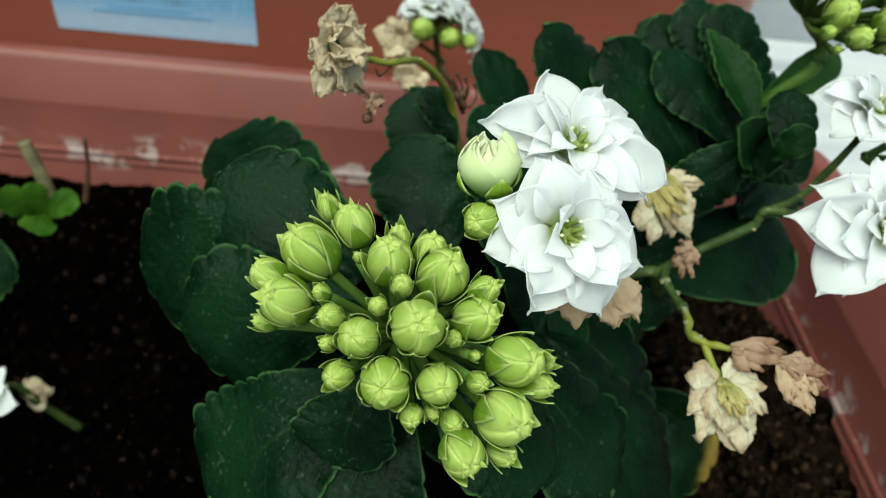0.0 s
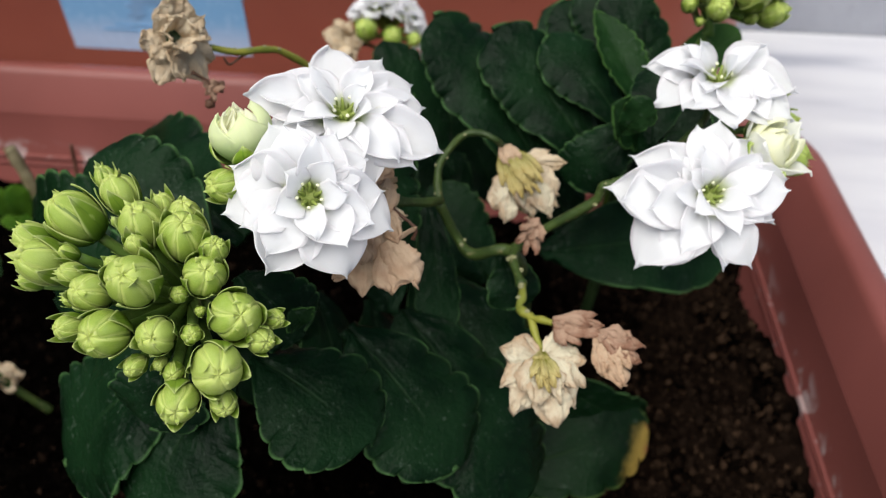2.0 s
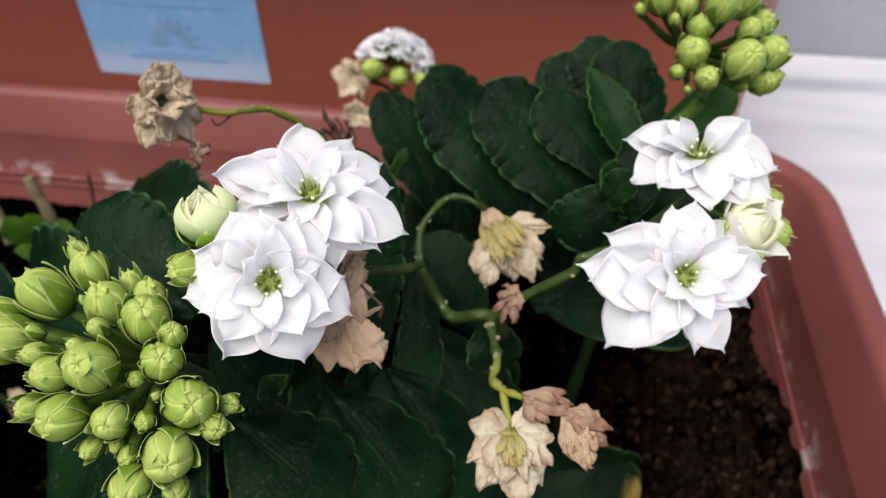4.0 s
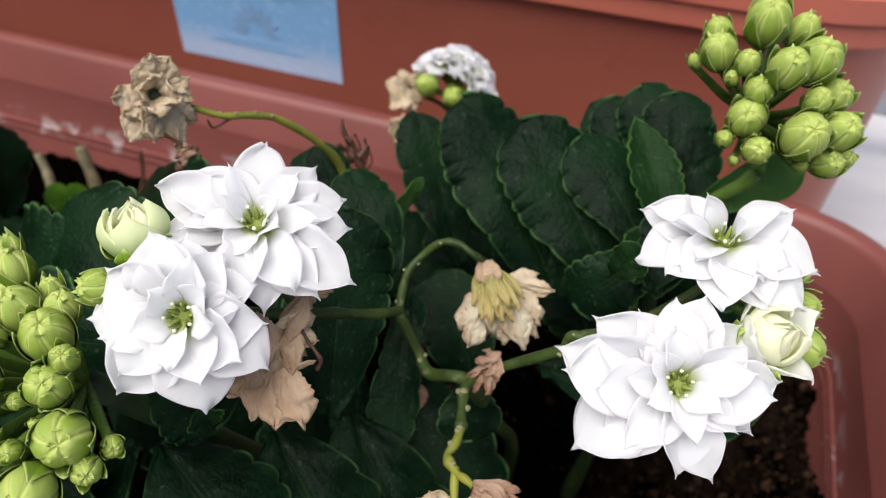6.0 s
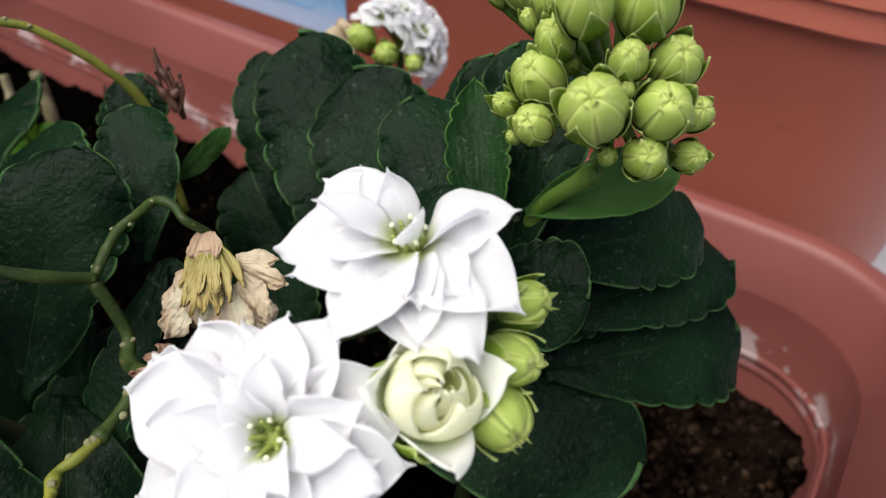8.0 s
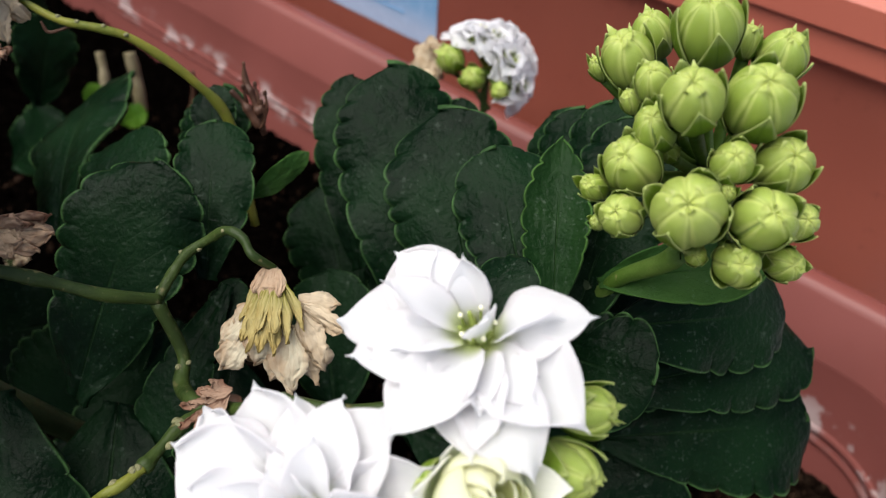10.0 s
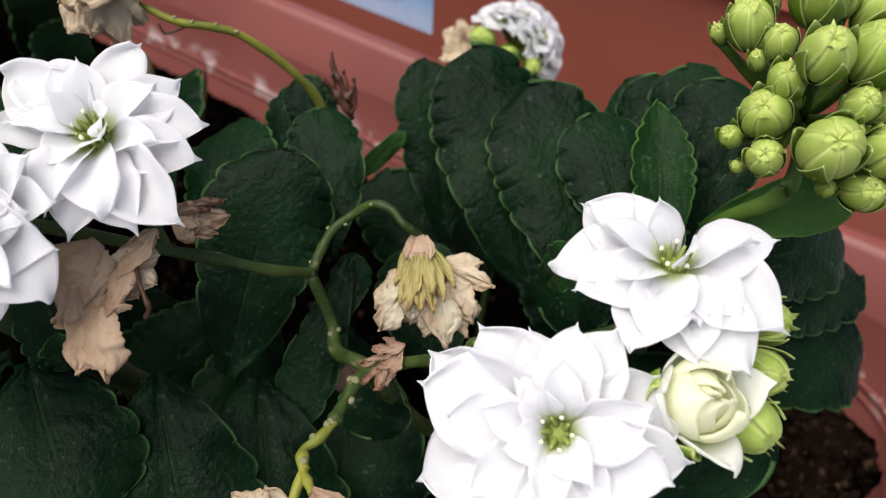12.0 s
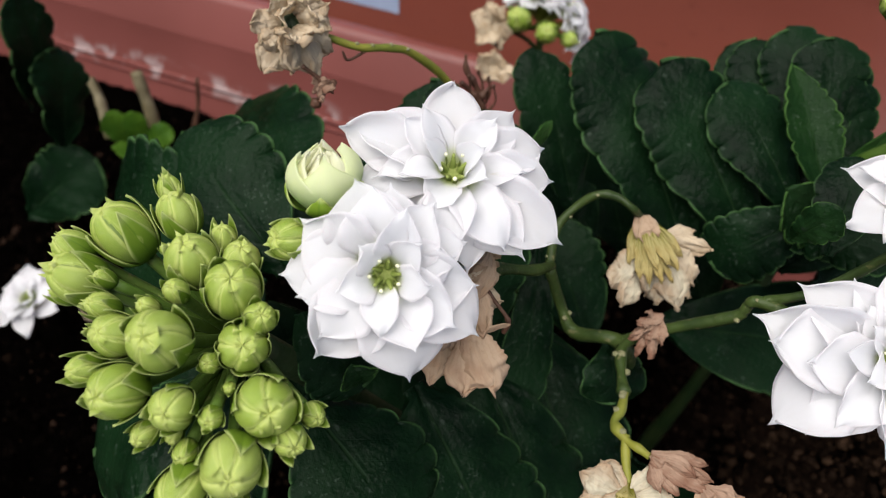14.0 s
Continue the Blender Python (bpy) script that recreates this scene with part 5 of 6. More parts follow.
# buds of the other cluster
bud(kalanchoe, (0.0567, 0.1764, 0.2655), (-0.16, -0.53, 0.83), 0.0073, 40, (0.0658, 0.1888, 0.2503), 0.86)
bud(kalanchoe, (0.0629, 0.1802, 0.2703), (-0.03, -0.45, 0.89), 0.0089, 41, (0.0658, 0.1888, 0.2503), 0.86)
bud(kalanchoe, (0.0673, 0.1702, 0.2671), (0.06, -0.60, 0.80), 0.0077, 42, (0.0658, 0.1888, 0.2503), 0.86)
bud(kalanchoe, (0.0717, 0.1766, 0.2666), (0.16, -0.53, 0.83), 0.0090, 43, (0.0658, 0.1888, 0.2503), 0.86)
bud(kalanchoe, (0.0615, 0.1739, 0.2654), (-0.06, -0.58, 0.81), 0.0051, 44, (0.0658, 0.1888, 0.2503), 0.86)
bud(kalanchoe, (0.0597, 0.1736, 0.2625), (-0.11, -0.62, 0.78), 0.0035, 45, (0.0658, 0.1888, 0.2503), 0.86)
bud(kalanchoe, (0.0642, 0.1712, 0.2621), (-0.00, -0.65, 0.76), 0.0059, 46, (0.0658, 0.1888, 0.2503), 0.86)
bud(kalanchoe, (0.0635, 0.1698, 0.2578), (-0.03, -0.72, 0.70), 0.0078, 47, (0.0658, 0.1888, 0.2503), 0.86)
bud(kalanchoe, (0.0610, 0.1673, 0.2547), (-0.08, -0.76, 0.64), 0.0044, 48, (0.0658, 0.1888, 0.2503), 0.86)
bud(kalanchoe, (0.0661, 0.1644, 0.2553), (0.04, -0.77, 0.64), 0.0057, 49, (0.0658, 0.1888, 0.2503), 0.86)
bud(kalanchoe, (0.0722, 0.1654, 0.2587), (0.15, -0.72, 0.68), 0.0092, 50, (0.0658, 0.1888, 0.2503), 0.86)
bud(kalanchoe, (0.0729, 0.1711, 0.2623), (0.19, -0.63, 0.75), 0.0055, 51, (0.0658, 0.1888, 0.2503), 0.86)
bud(kalanchoe, (0.0759, 0.1783, 0.2604), (0.31, -0.55, 0.78), 0.0075, 52, (0.0658, 0.1888, 0.2503), 0.86)
bud(kalanchoe, (0.0777, 0.1716, 0.2579), (0.30, -0.65, 0.70), 0.0080, 53, (0.0658, 0.1888, 0.2503), 0.86)
bud(kalanchoe, (0.0774, 0.1700, 0.2527), (0.32, -0.72, 0.61), 0.0062, 54, (0.0658, 0.1888, 0.2503), 0.86)
bud(kalanchoe, (0.0797, 0.1777, 0.2556), (0.43, -0.58, 0.69), 0.0052, 55, (0.0658, 0.1888, 0.2503), 0.86)
bud(kalanchoe, (0.0559, 0.1830, 0.2663), (-0.20, -0.42, 0.89), 0.0060, 56, (0.0658, 0.1888, 0.2503), 0.86)
bud(kalanchoe, (0.0533, 0.1770, 0.2628), (-0.25, -0.54, 0.80), 0.0034, 57, (0.0658, 0.1888, 0.2503), 0.86)
bud(kalanchoe, (0.0656, 0.1736, 0.2589), (0.03, -0.67, 0.74), 0.0032, 58, (0.0658, 0.1888, 0.2503), 0.86)
bud(kalanchoe, (0.0735, 0.1689, 0.2520), (0.23, -0.77, 0.60), 0.0035, 59, (0.0658, 0.1888, 0.2503), 0.86)
bud(kalanchoe, (0.0737, 0.1700, 0.2596), (0.21, -0.67, 0.71), 0.0030, 60, (0.0658, 0.1888, 0.2503), 0.86)
bud(kalanchoe, (0.0805, 0.1770, 0.2506), (0.49, -0.63, 0.60), 0.0051, 61, (0.0658, 0.1888, 0.2503), 0.86)
bud(kalanchoe, (0.0692, 0.1877, 0.2671), (0.12, -0.32, 0.94), 0.0070, 62, (0.0658, 0.1888, 0.2503), 0.86)
bud(kalanchoe, (0.0655, 0.1862, 0.2681), (0.03, -0.34, 0.94), 0.0043, 63, (0.0658, 0.1888, 0.2503), 0.86)
bud(kalanchoe, (0.0633, 0.1656, 0.2521), (-0.02, -0.80, 0.60), 0.0026, 64, (0.0658, 0.1888, 0.2503), 0.86)
# opening buds and their neighbours
opening_bud(kalanchoe, (0.0712, 0.1368, 0.2395), (0.50, -0.28, 0.80), 0.0047, 0.0084, 0.42, 1)
opening_bud(kalanchoe, (-0.0070, 0.1068, 0.2512), (-0.12, 0.10, 0.95), 0.0036, 0.0082, -0.12, 2)
bud(kalanchoe, (0.0764, 0.1445, 0.2418), (0.93, -0.14, 0.35), 0.0063, 70, (0.0660, 0.1460, 0.2400), 0.95)
bud(kalanchoe, (0.0777, 0.1404, 0.2383), (0.90, -0.43, 0.07), 0.0072, 71, (0.0660, 0.1460, 0.2400), 0.95)
bud(kalanchoe, (0.0747, 0.1492, 0.2445), (0.77, 0.28, 0.58), 0.0057, 72, (0.0660, 0.1460, 0.2400), 0.95)
bud(kalanchoe, (-0.0081, 0.1002, 0.2512), (-0.39, -0.76, 0.53), 0.0053, 75, (0.0000, 0.1160, 0.2440), 0.95)
# withered flowers
# a dried head at the end of a bare stalk
# dark heart: the shade of the hollow is in its colour
head = withered_head(kalanchoe, (-0.0347, 0.1451, 0.2511), (-0.0328, 0.1428, 0.2539), 0.00163, STEM_SHADED, "dried beige flower", 1, "withered_flower")
dry_petal(head, (-0.03398, 0.14224, 0.25326), (-0.03736, 0.13724, 0.25439), (0.79, -0.44, 0.43), 0.0053, DRY, 0.4, 0.05, 20)
dry_petal(head, (-0.03372, 0.14225, 0.25278), (-0.03500, 0.13676, 0.25165), (0.75, -0.30, 0.59), 0.0051, DRY, 0.2, 0.05, 21)
dry_petal(head, (-0.03348, 0.14217, 0.25219), (-0.03334, 0.13611, 0.24776), (0.80, -0.34, 0.49), 0.0062, DRY, -0.5, 0.05, 22)
dry_petal(head, (-0.03313, 0.14257, 0.25214), (-0.02967, 0.13765, 0.24820), (0.69, -0.09, 0.72), 0.0059, DRY, -0.3, 0.05, 23)
dry_petal(head, (-0.03263, 0.14305, 0.25192), (-0.02762, 0.14191, 0.24581), (0.56, -0.60, 0.57), 0.0057, DRY, -0.4, 0.05, 24)
dry_petal(head, (-0.03246, 0.14354, 0.25234), (-0.02718, 0.14581, 0.24818), (0.58, -0.75, 0.32), 0.0060, DRY, -0.3, 0.05, 25)
dry_petal(head, (-0.03261, 0.14373, 0.25291), (-0.02827, 0.14713, 0.25208), (0.63, -0.74, 0.26), 0.0053, DRY, 0.3, 0.05, 26)
dry_petal(head, (-0.03272, 0.14388, 0.25336), (-0.02904, 0.14811, 0.25511), (0.46, -0.65, 0.61), 0.0053, DRY, 0.4, 0.05, 27)
dry_petal(head, (-0.03313, 0.14378, 0.25401), (-0.03181, 0.14735, 0.25939), (0.74, -0.63, 0.24), 0.0057, DRY, 0.5, 0.05, 28)
dry_petal(head, (-0.03349, 0.14343, 0.25416), (-0.03418, 0.14497, 0.26025), (0.78, -0.58, 0.24), 0.0055, DRY, 0.5, 0.05, 29)
dry_petal(head, (-0.03372, 0.14293, 0.25382), (-0.03573, 0.14175, 0.25803), (0.78, -0.59, 0.21), 0.0053, DRY, 0.4, 0.05, 30)
dry_petal(head, (-0.03340, 0.14194, 0.25379), (-0.03225, 0.13758, 0.25482), (0.91, 0.31, 0.28), 0.0048, DRY, 0.5, 0.06, 31)
dry_petal(head, (-0.03313, 0.14178, 0.25304), (-0.02974, 0.13581, 0.25268), (0.27, 0.10, 0.96), 0.0046, DRY, 0.5, 0.06, 32)
dry_petal(head, (-0.03254, 0.14239, 0.25284), (-0.02748, 0.13814, 0.25187), (-0.17, -0.41, 0.90), 0.0050, DRY, 0.5, 0.06, 33)
dry_petal(head, (-0.03210, 0.14313, 0.25314), (-0.02645, 0.14164, 0.25264), (0.00, -0.31, 0.95), 0.0048, DRY, 0.5, 0.06, 34)
dry_petal(head, (-0.03221, 0.14353, 0.25399), (-0.02763, 0.14381, 0.25560), (0.02, -0.99, 0.10), 0.0046, DRY, 0.5, 0.06, 35)
dry_petal(head, (-0.03268, 0.14338, 0.25467), (-0.03020, 0.14380, 0.25789), (0.10, -0.99, 0.05), 0.0048, DRY, 0.5, 0.06, 36)
dry_petal(head, (-0.03322, 0.14273, 0.25470), (-0.03232, 0.14124, 0.25797), (0.69, -0.57, -0.45), 0.0048, DRY, 0.5, 0.06, 37)
# the hanging dried flower with a streaked throat
head = withered_head(kalanchoe, (0.0271, 0.1490, 0.2320), (0.0286, 0.1474, 0.2296), 0.00194, DRY_BROWN, "hanging dried flower, cream petals and yellow-green streaked throat", 2, "withered_flower")
dry_petal(head, (0.02753, 0.14479, 0.22780), (0.02677, 0.14271, 0.22496), (0.43, -0.78, 0.45), 0.0035, DRY_PALE, 0.2, 0.05, 38)
dry_petal(head, (0.02797, 0.14475, 0.22752), (0.02669, 0.13933, 0.22320), (0.12, -0.64, 0.76), 0.0046, DRY_PALE, -0.3, 0.05, 39)
dry_petal(head, (0.02955, 0.14332, 0.22524), (0.02908, 0.13751, 0.22178), (0.22, -0.51, 0.83), 0.0044, DRY_PALE, -0.4, 0.05, 40)
dry_petal(head, (0.03102, 0.14486, 0.22611), (0.03255, 0.14106, 0.22278), (0.51, -0.44, 0.74), 0.0055, DRY_PALE, -0.3, 0.05, 41)
dry_petal(head, (0.03260, 0.14581, 0.22637), (0.03451, 0.14179, 0.22049), (0.47, -0.65, 0.60), 0.0054, DRY_PALE, -0.3, 0.05, 42)
dry_petal(head, (0.03335, 0.14635, 0.22662), (0.03780, 0.14167, 0.22053), (-0.01, -0.80, 0.61), 0.0061, DRY_PALE, -0.3, 0.05, 43)
dry_petal(head, (0.03383, 0.14801, 0.22821), (0.03931, 0.14716, 0.22249), (0.30, -0.86, 0.42), 0.0048, DRY, -0.2, 0.05, 44)
dry_petal(head, (0.03306, 0.14849, 0.22911), (0.03925, 0.15131, 0.22702), (0.49, -0.73, 0.47), 0.0037, DRY, 0.4, 0.05, 45)
dry_petal(head, (0.03237, 0.14882, 0.22981), (0.03594, 0.15269, 0.22838), (0.56, -0.22, 0.80), 0.0033, DRY, 0.3, 0.05, 46)
dry_petal(head, (0.03160, 0.14534, 0.22634), (0.02957, 0.14242, 0.22034), (0.30, -0.89, 0.33), 0.0047, DRY_PALE, 0.1, 0.05, 47)
dry_petal(head, (0.03382, 0.14703, 0.22714), (0.03837, 0.14696, 0.21969), (0.60, -0.71, 0.37), 0.0047, DRY, 0.1, 0.05, 48)
dry_petal(head, (0.02699, 0.14739, 0.23163), (0.02803, 0.14265, 0.22637), (0.07, -0.73, 0.68), 0.0021, DRY_GREEN, 0.1, 0.035, 49)
dry_petal(head, (0.02740, 0.14759, 0.23164), (0.03033, 0.14115, 0.22522), (0.00, -0.71, 0.71), 0.0021, DRY_GREEN, 0.1, 0.035, 50)
dry_petal(head, (0.02781, 0.14780, 0.23165), (0.03210, 0.14065, 0.22478), (0.17, -0.63, 0.76), 0.0021, DRY_GREEN, 0.1, 0.035, 51)
dry_petal(head, (0.02822, 0.14800, 0.23166), (0.03354, 0.14135, 0.22542), (0.42, -0.42, 0.80), 0.0021, DRY_GREEN, 0.1, 0.035, 52)
dry_petal(head, (0.02855, 0.14816, 0.23167), (0.03505, 0.14239, 0.22521), (0.52, -0.31, 0.80), 0.0021, DRY_GREEN, 0.1, 0.035, 53)
dry_petal(head, (0.02888, 0.14832, 0.23168), (0.03566, 0.14462, 0.22635), (0.16, -0.70, 0.69), 0.0021, DRY_GREEN, 0.1, 0.035, 54)
dry_petal(head, (0.02912, 0.14844, 0.23168), (0.03569, 0.14733, 0.22741), (0.14, -0.88, 0.45), 0.0021, DRY_GREEN, 0.1, 0.035, 55)
dry_petal(head, (0.02797, 0.14788, 0.23165), (0.03232, 0.14210, 0.22733), (0.08, -0.56, 0.83), 0.0021, DRY_GREEN, 0.1, 0.035, 56)
dry_petal(head, (0.02846, 0.14812, 0.23166), (0.03401, 0.14353, 0.22774), (0.10, -0.57, 0.81), 0.0021, DRY_GREEN, 0.1, 0.035, 57)
dry_petal(head, (0.02686, 0.14804, 0.23230), (0.02782, 0.14498, 0.22990), (0.29, -0.53, 0.79), 0.0018, DRY_BROWN, 0.1, 0.04, 58, "sepal")
dry_petal(head, (0.02743, 0.14832, 0.23231), (0.02904, 0.14521, 0.22950), (0.27, -0.57, 0.78), 0.0018, DRY_BROWN, 0.1, 0.04, 59, "sepal")
dry_petal(head, (0.02801, 0.14861, 0.23233), (0.03015, 0.14601, 0.22981), (0.22, -0.58, 0.78), 0.0018, DRY_BROWN, 0.1, 0.04, 60, "sepal")
dry_petal(head, (0.02850, 0.14885, 0.23234), (0.03114, 0.14687, 0.23027), (0.16, -0.61, 0.78), 0.0018, DRY_BROWN, 0.1, 0.04, 61, "sepal")
# limp brown petals under the front flower
head = withered_head(kalanchoe, (0.0106, 0.1174, 0.2430), (0.0107, 0.1152, 0.2417), 0.00114, DRY_BROWN, "limp tan dried flower with rounded lobes", 3, "withered_flower")
dry_petal(head, (0.01074, 0.11697, 0.24315), (0.01115, 0.11092, 0.23961), (0.01, -0.51, 0.86), 0.0040, DRY_BROWN, 0.1, 0.045, 62)
dry_petal(head, (0.01075, 0.11257, 0.24094), (0.01372, 0.10762, 0.23752), (0.28, -0.43, 0.86), 0.0042, DRY_BROWN, 0.2, 0.045, 63)
dry_petal(head, (0.01007, 0.11698, 0.24262), (0.00968, 0.11224, 0.23941), (0.61, -0.48, 0.63), 0.0035, DRY_BROWN, 0.1, 0.045, 64)
dry_petal(head, (0.01206, 0.10759, 0.23814), (0.01711, 0.10269, 0.23392), (0.04, -0.63, 0.78), 0.0077, DRY_BROWN, -0.3, 0.045, 65)
dry_petal(head, (0.01157, 0.10731, 0.23742), (0.01419, 0.10156, 0.23310), (0.38, -0.44, 0.82), 0.0052, DRY_BROWN, -0.2, 0.045, 66)
dry_petal(head, (0.00822, 0.11014, 0.23531), (0.00877, 0.10333, 0.23042), (0.11, -0.57, 0.81), 0.0063, DRY_BROWN, -0.2, 0.045, 67)
dry_petal(head, (0.00860, 0.11021, 0.23476), (0.00430, 0.10463, 0.23219), (0.37, -0.61, 0.71), 0.0049, DRY_BROWN, -0.2, 0.045, 68)
dry_petal(head, (0.00894, 0.11324, 0.23850), (0.00867, 0.10842, 0.23404), (0.08, -0.68, 0.73), 0.0049, DRY_BROWN, 0.1, 0.045, 69)
dry_petal(head, (0.01370, 0.10784, 0.23821), (0.01619, 0.10968, 0.24013), (0.49, -0.85, 0.19), 0.0013, DRY_BROWN, 0.6, 0.045, 70)
dry_petal(head, (0.01128, 0.11654, 0.24269), (0.01252, 0.11675, 0.24378), (-0.11, -0.94, 0.31), 0.0012, DRY_BROWN, 0.5, 0.045, 71)
dry_petal(head, (0.01101, 0.11614, 0.24229), (0.01287, 0.11590, 0.24253), (-0.17, -0.88, 0.45), 0.0009, DRY_BROWN, 0.7, 0.045, 72)
dry_petal(head, (0.00685, 0.11193, 0.24231), (0.00627, 0.10477, 0.23936), (0.58, -0.35, 0.73), 0.0065, DRY_BROWN, -0.1, 0.045, 73)
dry_petal(head, (0.00738, 0.11107, 0.24123), (0.00907, 0.10419, 0.23612), (0.83, -0.19, 0.53), 0.0062, DRY_BROWN, -0.1, 0.045, 74)
dry_petal(head, (0.00730, 0.11169, 0.24166), (0.01002, 0.10673, 0.23774), (0.55, -0.31, 0.78), 0.0059, DRY_BROWN, -0.1, 0.045, 75)
dry_petal(head, (0.00865, 0.11175, 0.24018), (0.01282, 0.11563, 0.24118), (0.58, -0.72, 0.39), 0.0038, DRY, -0.1, 0.045, 76)
dry_petal(head, (0.00918, 0.11151, 0.23948), (0.01402, 0.11374, 0.23882), (0.31, -0.43, 0.85), 0.0036, DRY, -0.1, 0.045, 77)
dry_petal(head, (0.00935, 0.11115, 0.23910), (0.01370, 0.11130, 0.23780), (0.23, -0.69, 0.68), 0.0032, DRY_BROWN, -0.1, 0.045, 78)
dry_petal(head, (0.00841, 0.11105, 0.24006), (0.01221, 0.10570, 0.23438), (0.65, -0.28, 0.70), 0.0051, DRY_BROWN, -0.1, 0.045, 79)
hang("tendril", tube("tendril", [(0.0111, 0.1138, 0.2412), (0.0131, 0.1122, 0.2402), (0.0153, 0.1112, 0.2390), (0.0160, 0.1110, 0.2378), (0.0156, 0.1106, 0.2364)], 0.00022, 0.00034, STEM_DRY, lumps=0.08, seed=66), kalanchoe)
# the lower hanging dried flower
head = withered_head(kalanchoe, (0.0371, 0.1109, 0.2147), (0.0373, 0.1074, 0.2147), 0.00191, DRY_GREEN, "hanging dried flower, cream petals with yellow-green heart", 5, "withered_flower")
dry_petal(head, (0.03612, 0.10875, 0.21492), (0.03016, 0.10867, 0.21604), (0.17, -0.52, 0.84), 0.0058, DRY_PALE, 0.3, 0.05, 80)
dry_petal(head, (0.03617, 0.10808, 0.21436), (0.03064, 0.10359, 0.21315), (0.02, -0.28, 0.96), 0.0062, DRY_PALE, -0.2, 0.05, 81)
dry_petal(head, (0.03657, 0.10754, 0.21389), (0.03326, 0.10063, 0.20944), (0.36, -0.62, 0.70), 0.0062, DRY_PALE, -0.3, 0.05, 82)
dry_petal(head, (0.03710, 0.10769, 0.21398), (0.03668, 0.10225, 0.20915), (-0.22, -0.64, 0.74), 0.0053, DRY_PALE, -0.2, 0.05, 83)
dry_petal(head, (0.03768, 0.10742, 0.21374), (0.04047, 0.09929, 0.20937), (-0.06, -0.49, 0.87), 0.0067, DRY_PALE, -0.3, 0.05, 84)
dry_petal(head, (0.03812, 0.10783, 0.21405), (0.04338, 0.10313, 0.20969), (0.05, -0.65, 0.76), 0.0057, DRY_PALE, -0.2, 0.05, 85)
dry_petal(head, (0.03828, 0.10826, 0.21441), (0.04444, 0.10543, 0.21274), (-0.15, -0.72, 0.68), 0.0060, DRY_PALE, -0.2, 0.05, 86)
dry_petal(head, (0.03825, 0.10878, 0.21484), (0.04429, 0.10950, 0.21477), (0.10, -0.79, 0.60), 0.0053, DRY_PALE, 0.2, 0.05, 87)
dry_petal(head, (0.03767, 0.10919, 0.21522), (0.04049, 0.11299, 0.21647), (0.44, -0.56, 0.70), 0.0044, DRY_PALE, 0.3, 0.05, 88)
dry_petal(head, (0.03652, 0.10901, 0.21512), (0.03266, 0.11180, 0.21583), (-0.15, -0.44, 0.89), 0.0042, DRY_PALE, 0.3, 0.05, 89)
dry_petal(head, (0.03655, 0.10842, 0.21527), (0.03387, 0.10268, 0.21366), (-0.13, -0.21, 0.97), 0.0047, DRY_PALE, -0.2, 0.05, 90)
dry_petal(head, (0.03695, 0.10847, 0.21530), (0.03690, 0.10086, 0.21210), (-0.37, -0.36, 0.86), 0.0047, DRY_PALE, -0.2, 0.05, 91)
dry_petal(head, (0.03749, 0.10855, 0.21533), (0.04037, 0.10148, 0.21244), (-0.42, -0.48, 0.77), 0.0048, DRY_PALE, -0.2, 0.05, 92)
dry_petal(head, (0.03785, 0.10859, 0.21536), (0.04233, 0.10364, 0.21409), (-0.36, -0.52, 0.77), 0.0045, DRY_PALE, -0.2, 0.05, 93)
dry_petal(head, (0.03712, 0.10858, 0.21604), (0.03545, 0.10372, 0.21512), (0.11, -0.22, 0.97), 0.0019, DRY_GREEN, 0.1, 0.04, 94)
dry_petal(head, (0.03712, 0.10858, 0.21604), (0.03694, 0.10243, 0.21403), (0.26, -0.31, 0.92), 0.0019, DRY_GREEN, 0.1, 0.04, 95)
dry_petal(head, (0.03712, 0.10858, 0.21604), (0.03843, 0.10209, 0.21371), (0.37, -0.25, 0.90), 0.0019, DRY_GREEN, 0.1, 0.04, 96)
dry_petal(head, (0.03712, 0.10858, 0.21604), (0.03974, 0.10281, 0.21423), (-0.48, -0.45, 0.75), 0.0019, DRY_GREEN, 0.1, 0.04, 97)
dry_petal(head, (0.03712, 0.10858, 0.21604), (0.04058, 0.10415, 0.21526), (-0.24, -0.35, 0.90), 0.0019, DRY_GREEN, 0.1, 0.04, 98)
dry_petal(head, (0.03712, 0.10858, 0.21604), (0.03796, 0.10381, 0.21506), (0.45, -0.10, 0.89), 0.0019, DRY_GREEN, 0.1, 0.04, 99)
# two shrivelled reddish flowers beside it
head = withered_head(kalanchoe, (0.0384, 0.1140, 0.2185), (0.0408, 0.1128, 0.2190), 0.00114, DRY_PINK, "shrivelled reddish flower folded to a narrow tube", 6, "withered_flower")
dry_petal(head, (0.03852, 0.11358, 0.21950), (0.04590, 0.11329, 0.22147), (-0.24, -0.47, 0.85), 0.0022, DRY_PINK, 0.15, 0.04, 100)
dry_petal(head, (0.03877, 0.11321, 0.21915), (0.04711, 0.11187, 0.22021), (-0.19, -0.53, 0.83), 0.0032, DRY_PINK, 0.15, 0.04, 101)
dry_petal(head, (0.03882, 0.11294, 0.21890), (0.04666, 0.11078, 0.21918), (-0.15, -0.43, 0.89), 0.0032, DRY_PINK, 0.15, 0.04, 102)
dry_petal(head, (0.03904, 0.11270, 0.21867), (0.04346, 0.10942, 0.21785), (-0.10, -0.37, 0.92), 0.0024, DRY_PINK, 0.15, 0.04, 103)
dry_petal(head, (0.03875, 0.11334, 0.21927), (0.04483, 0.11208, 0.22029), (-0.26, -0.76, 0.60), 0.0034, DRY_PINK, 0.15, 0.04, 104)
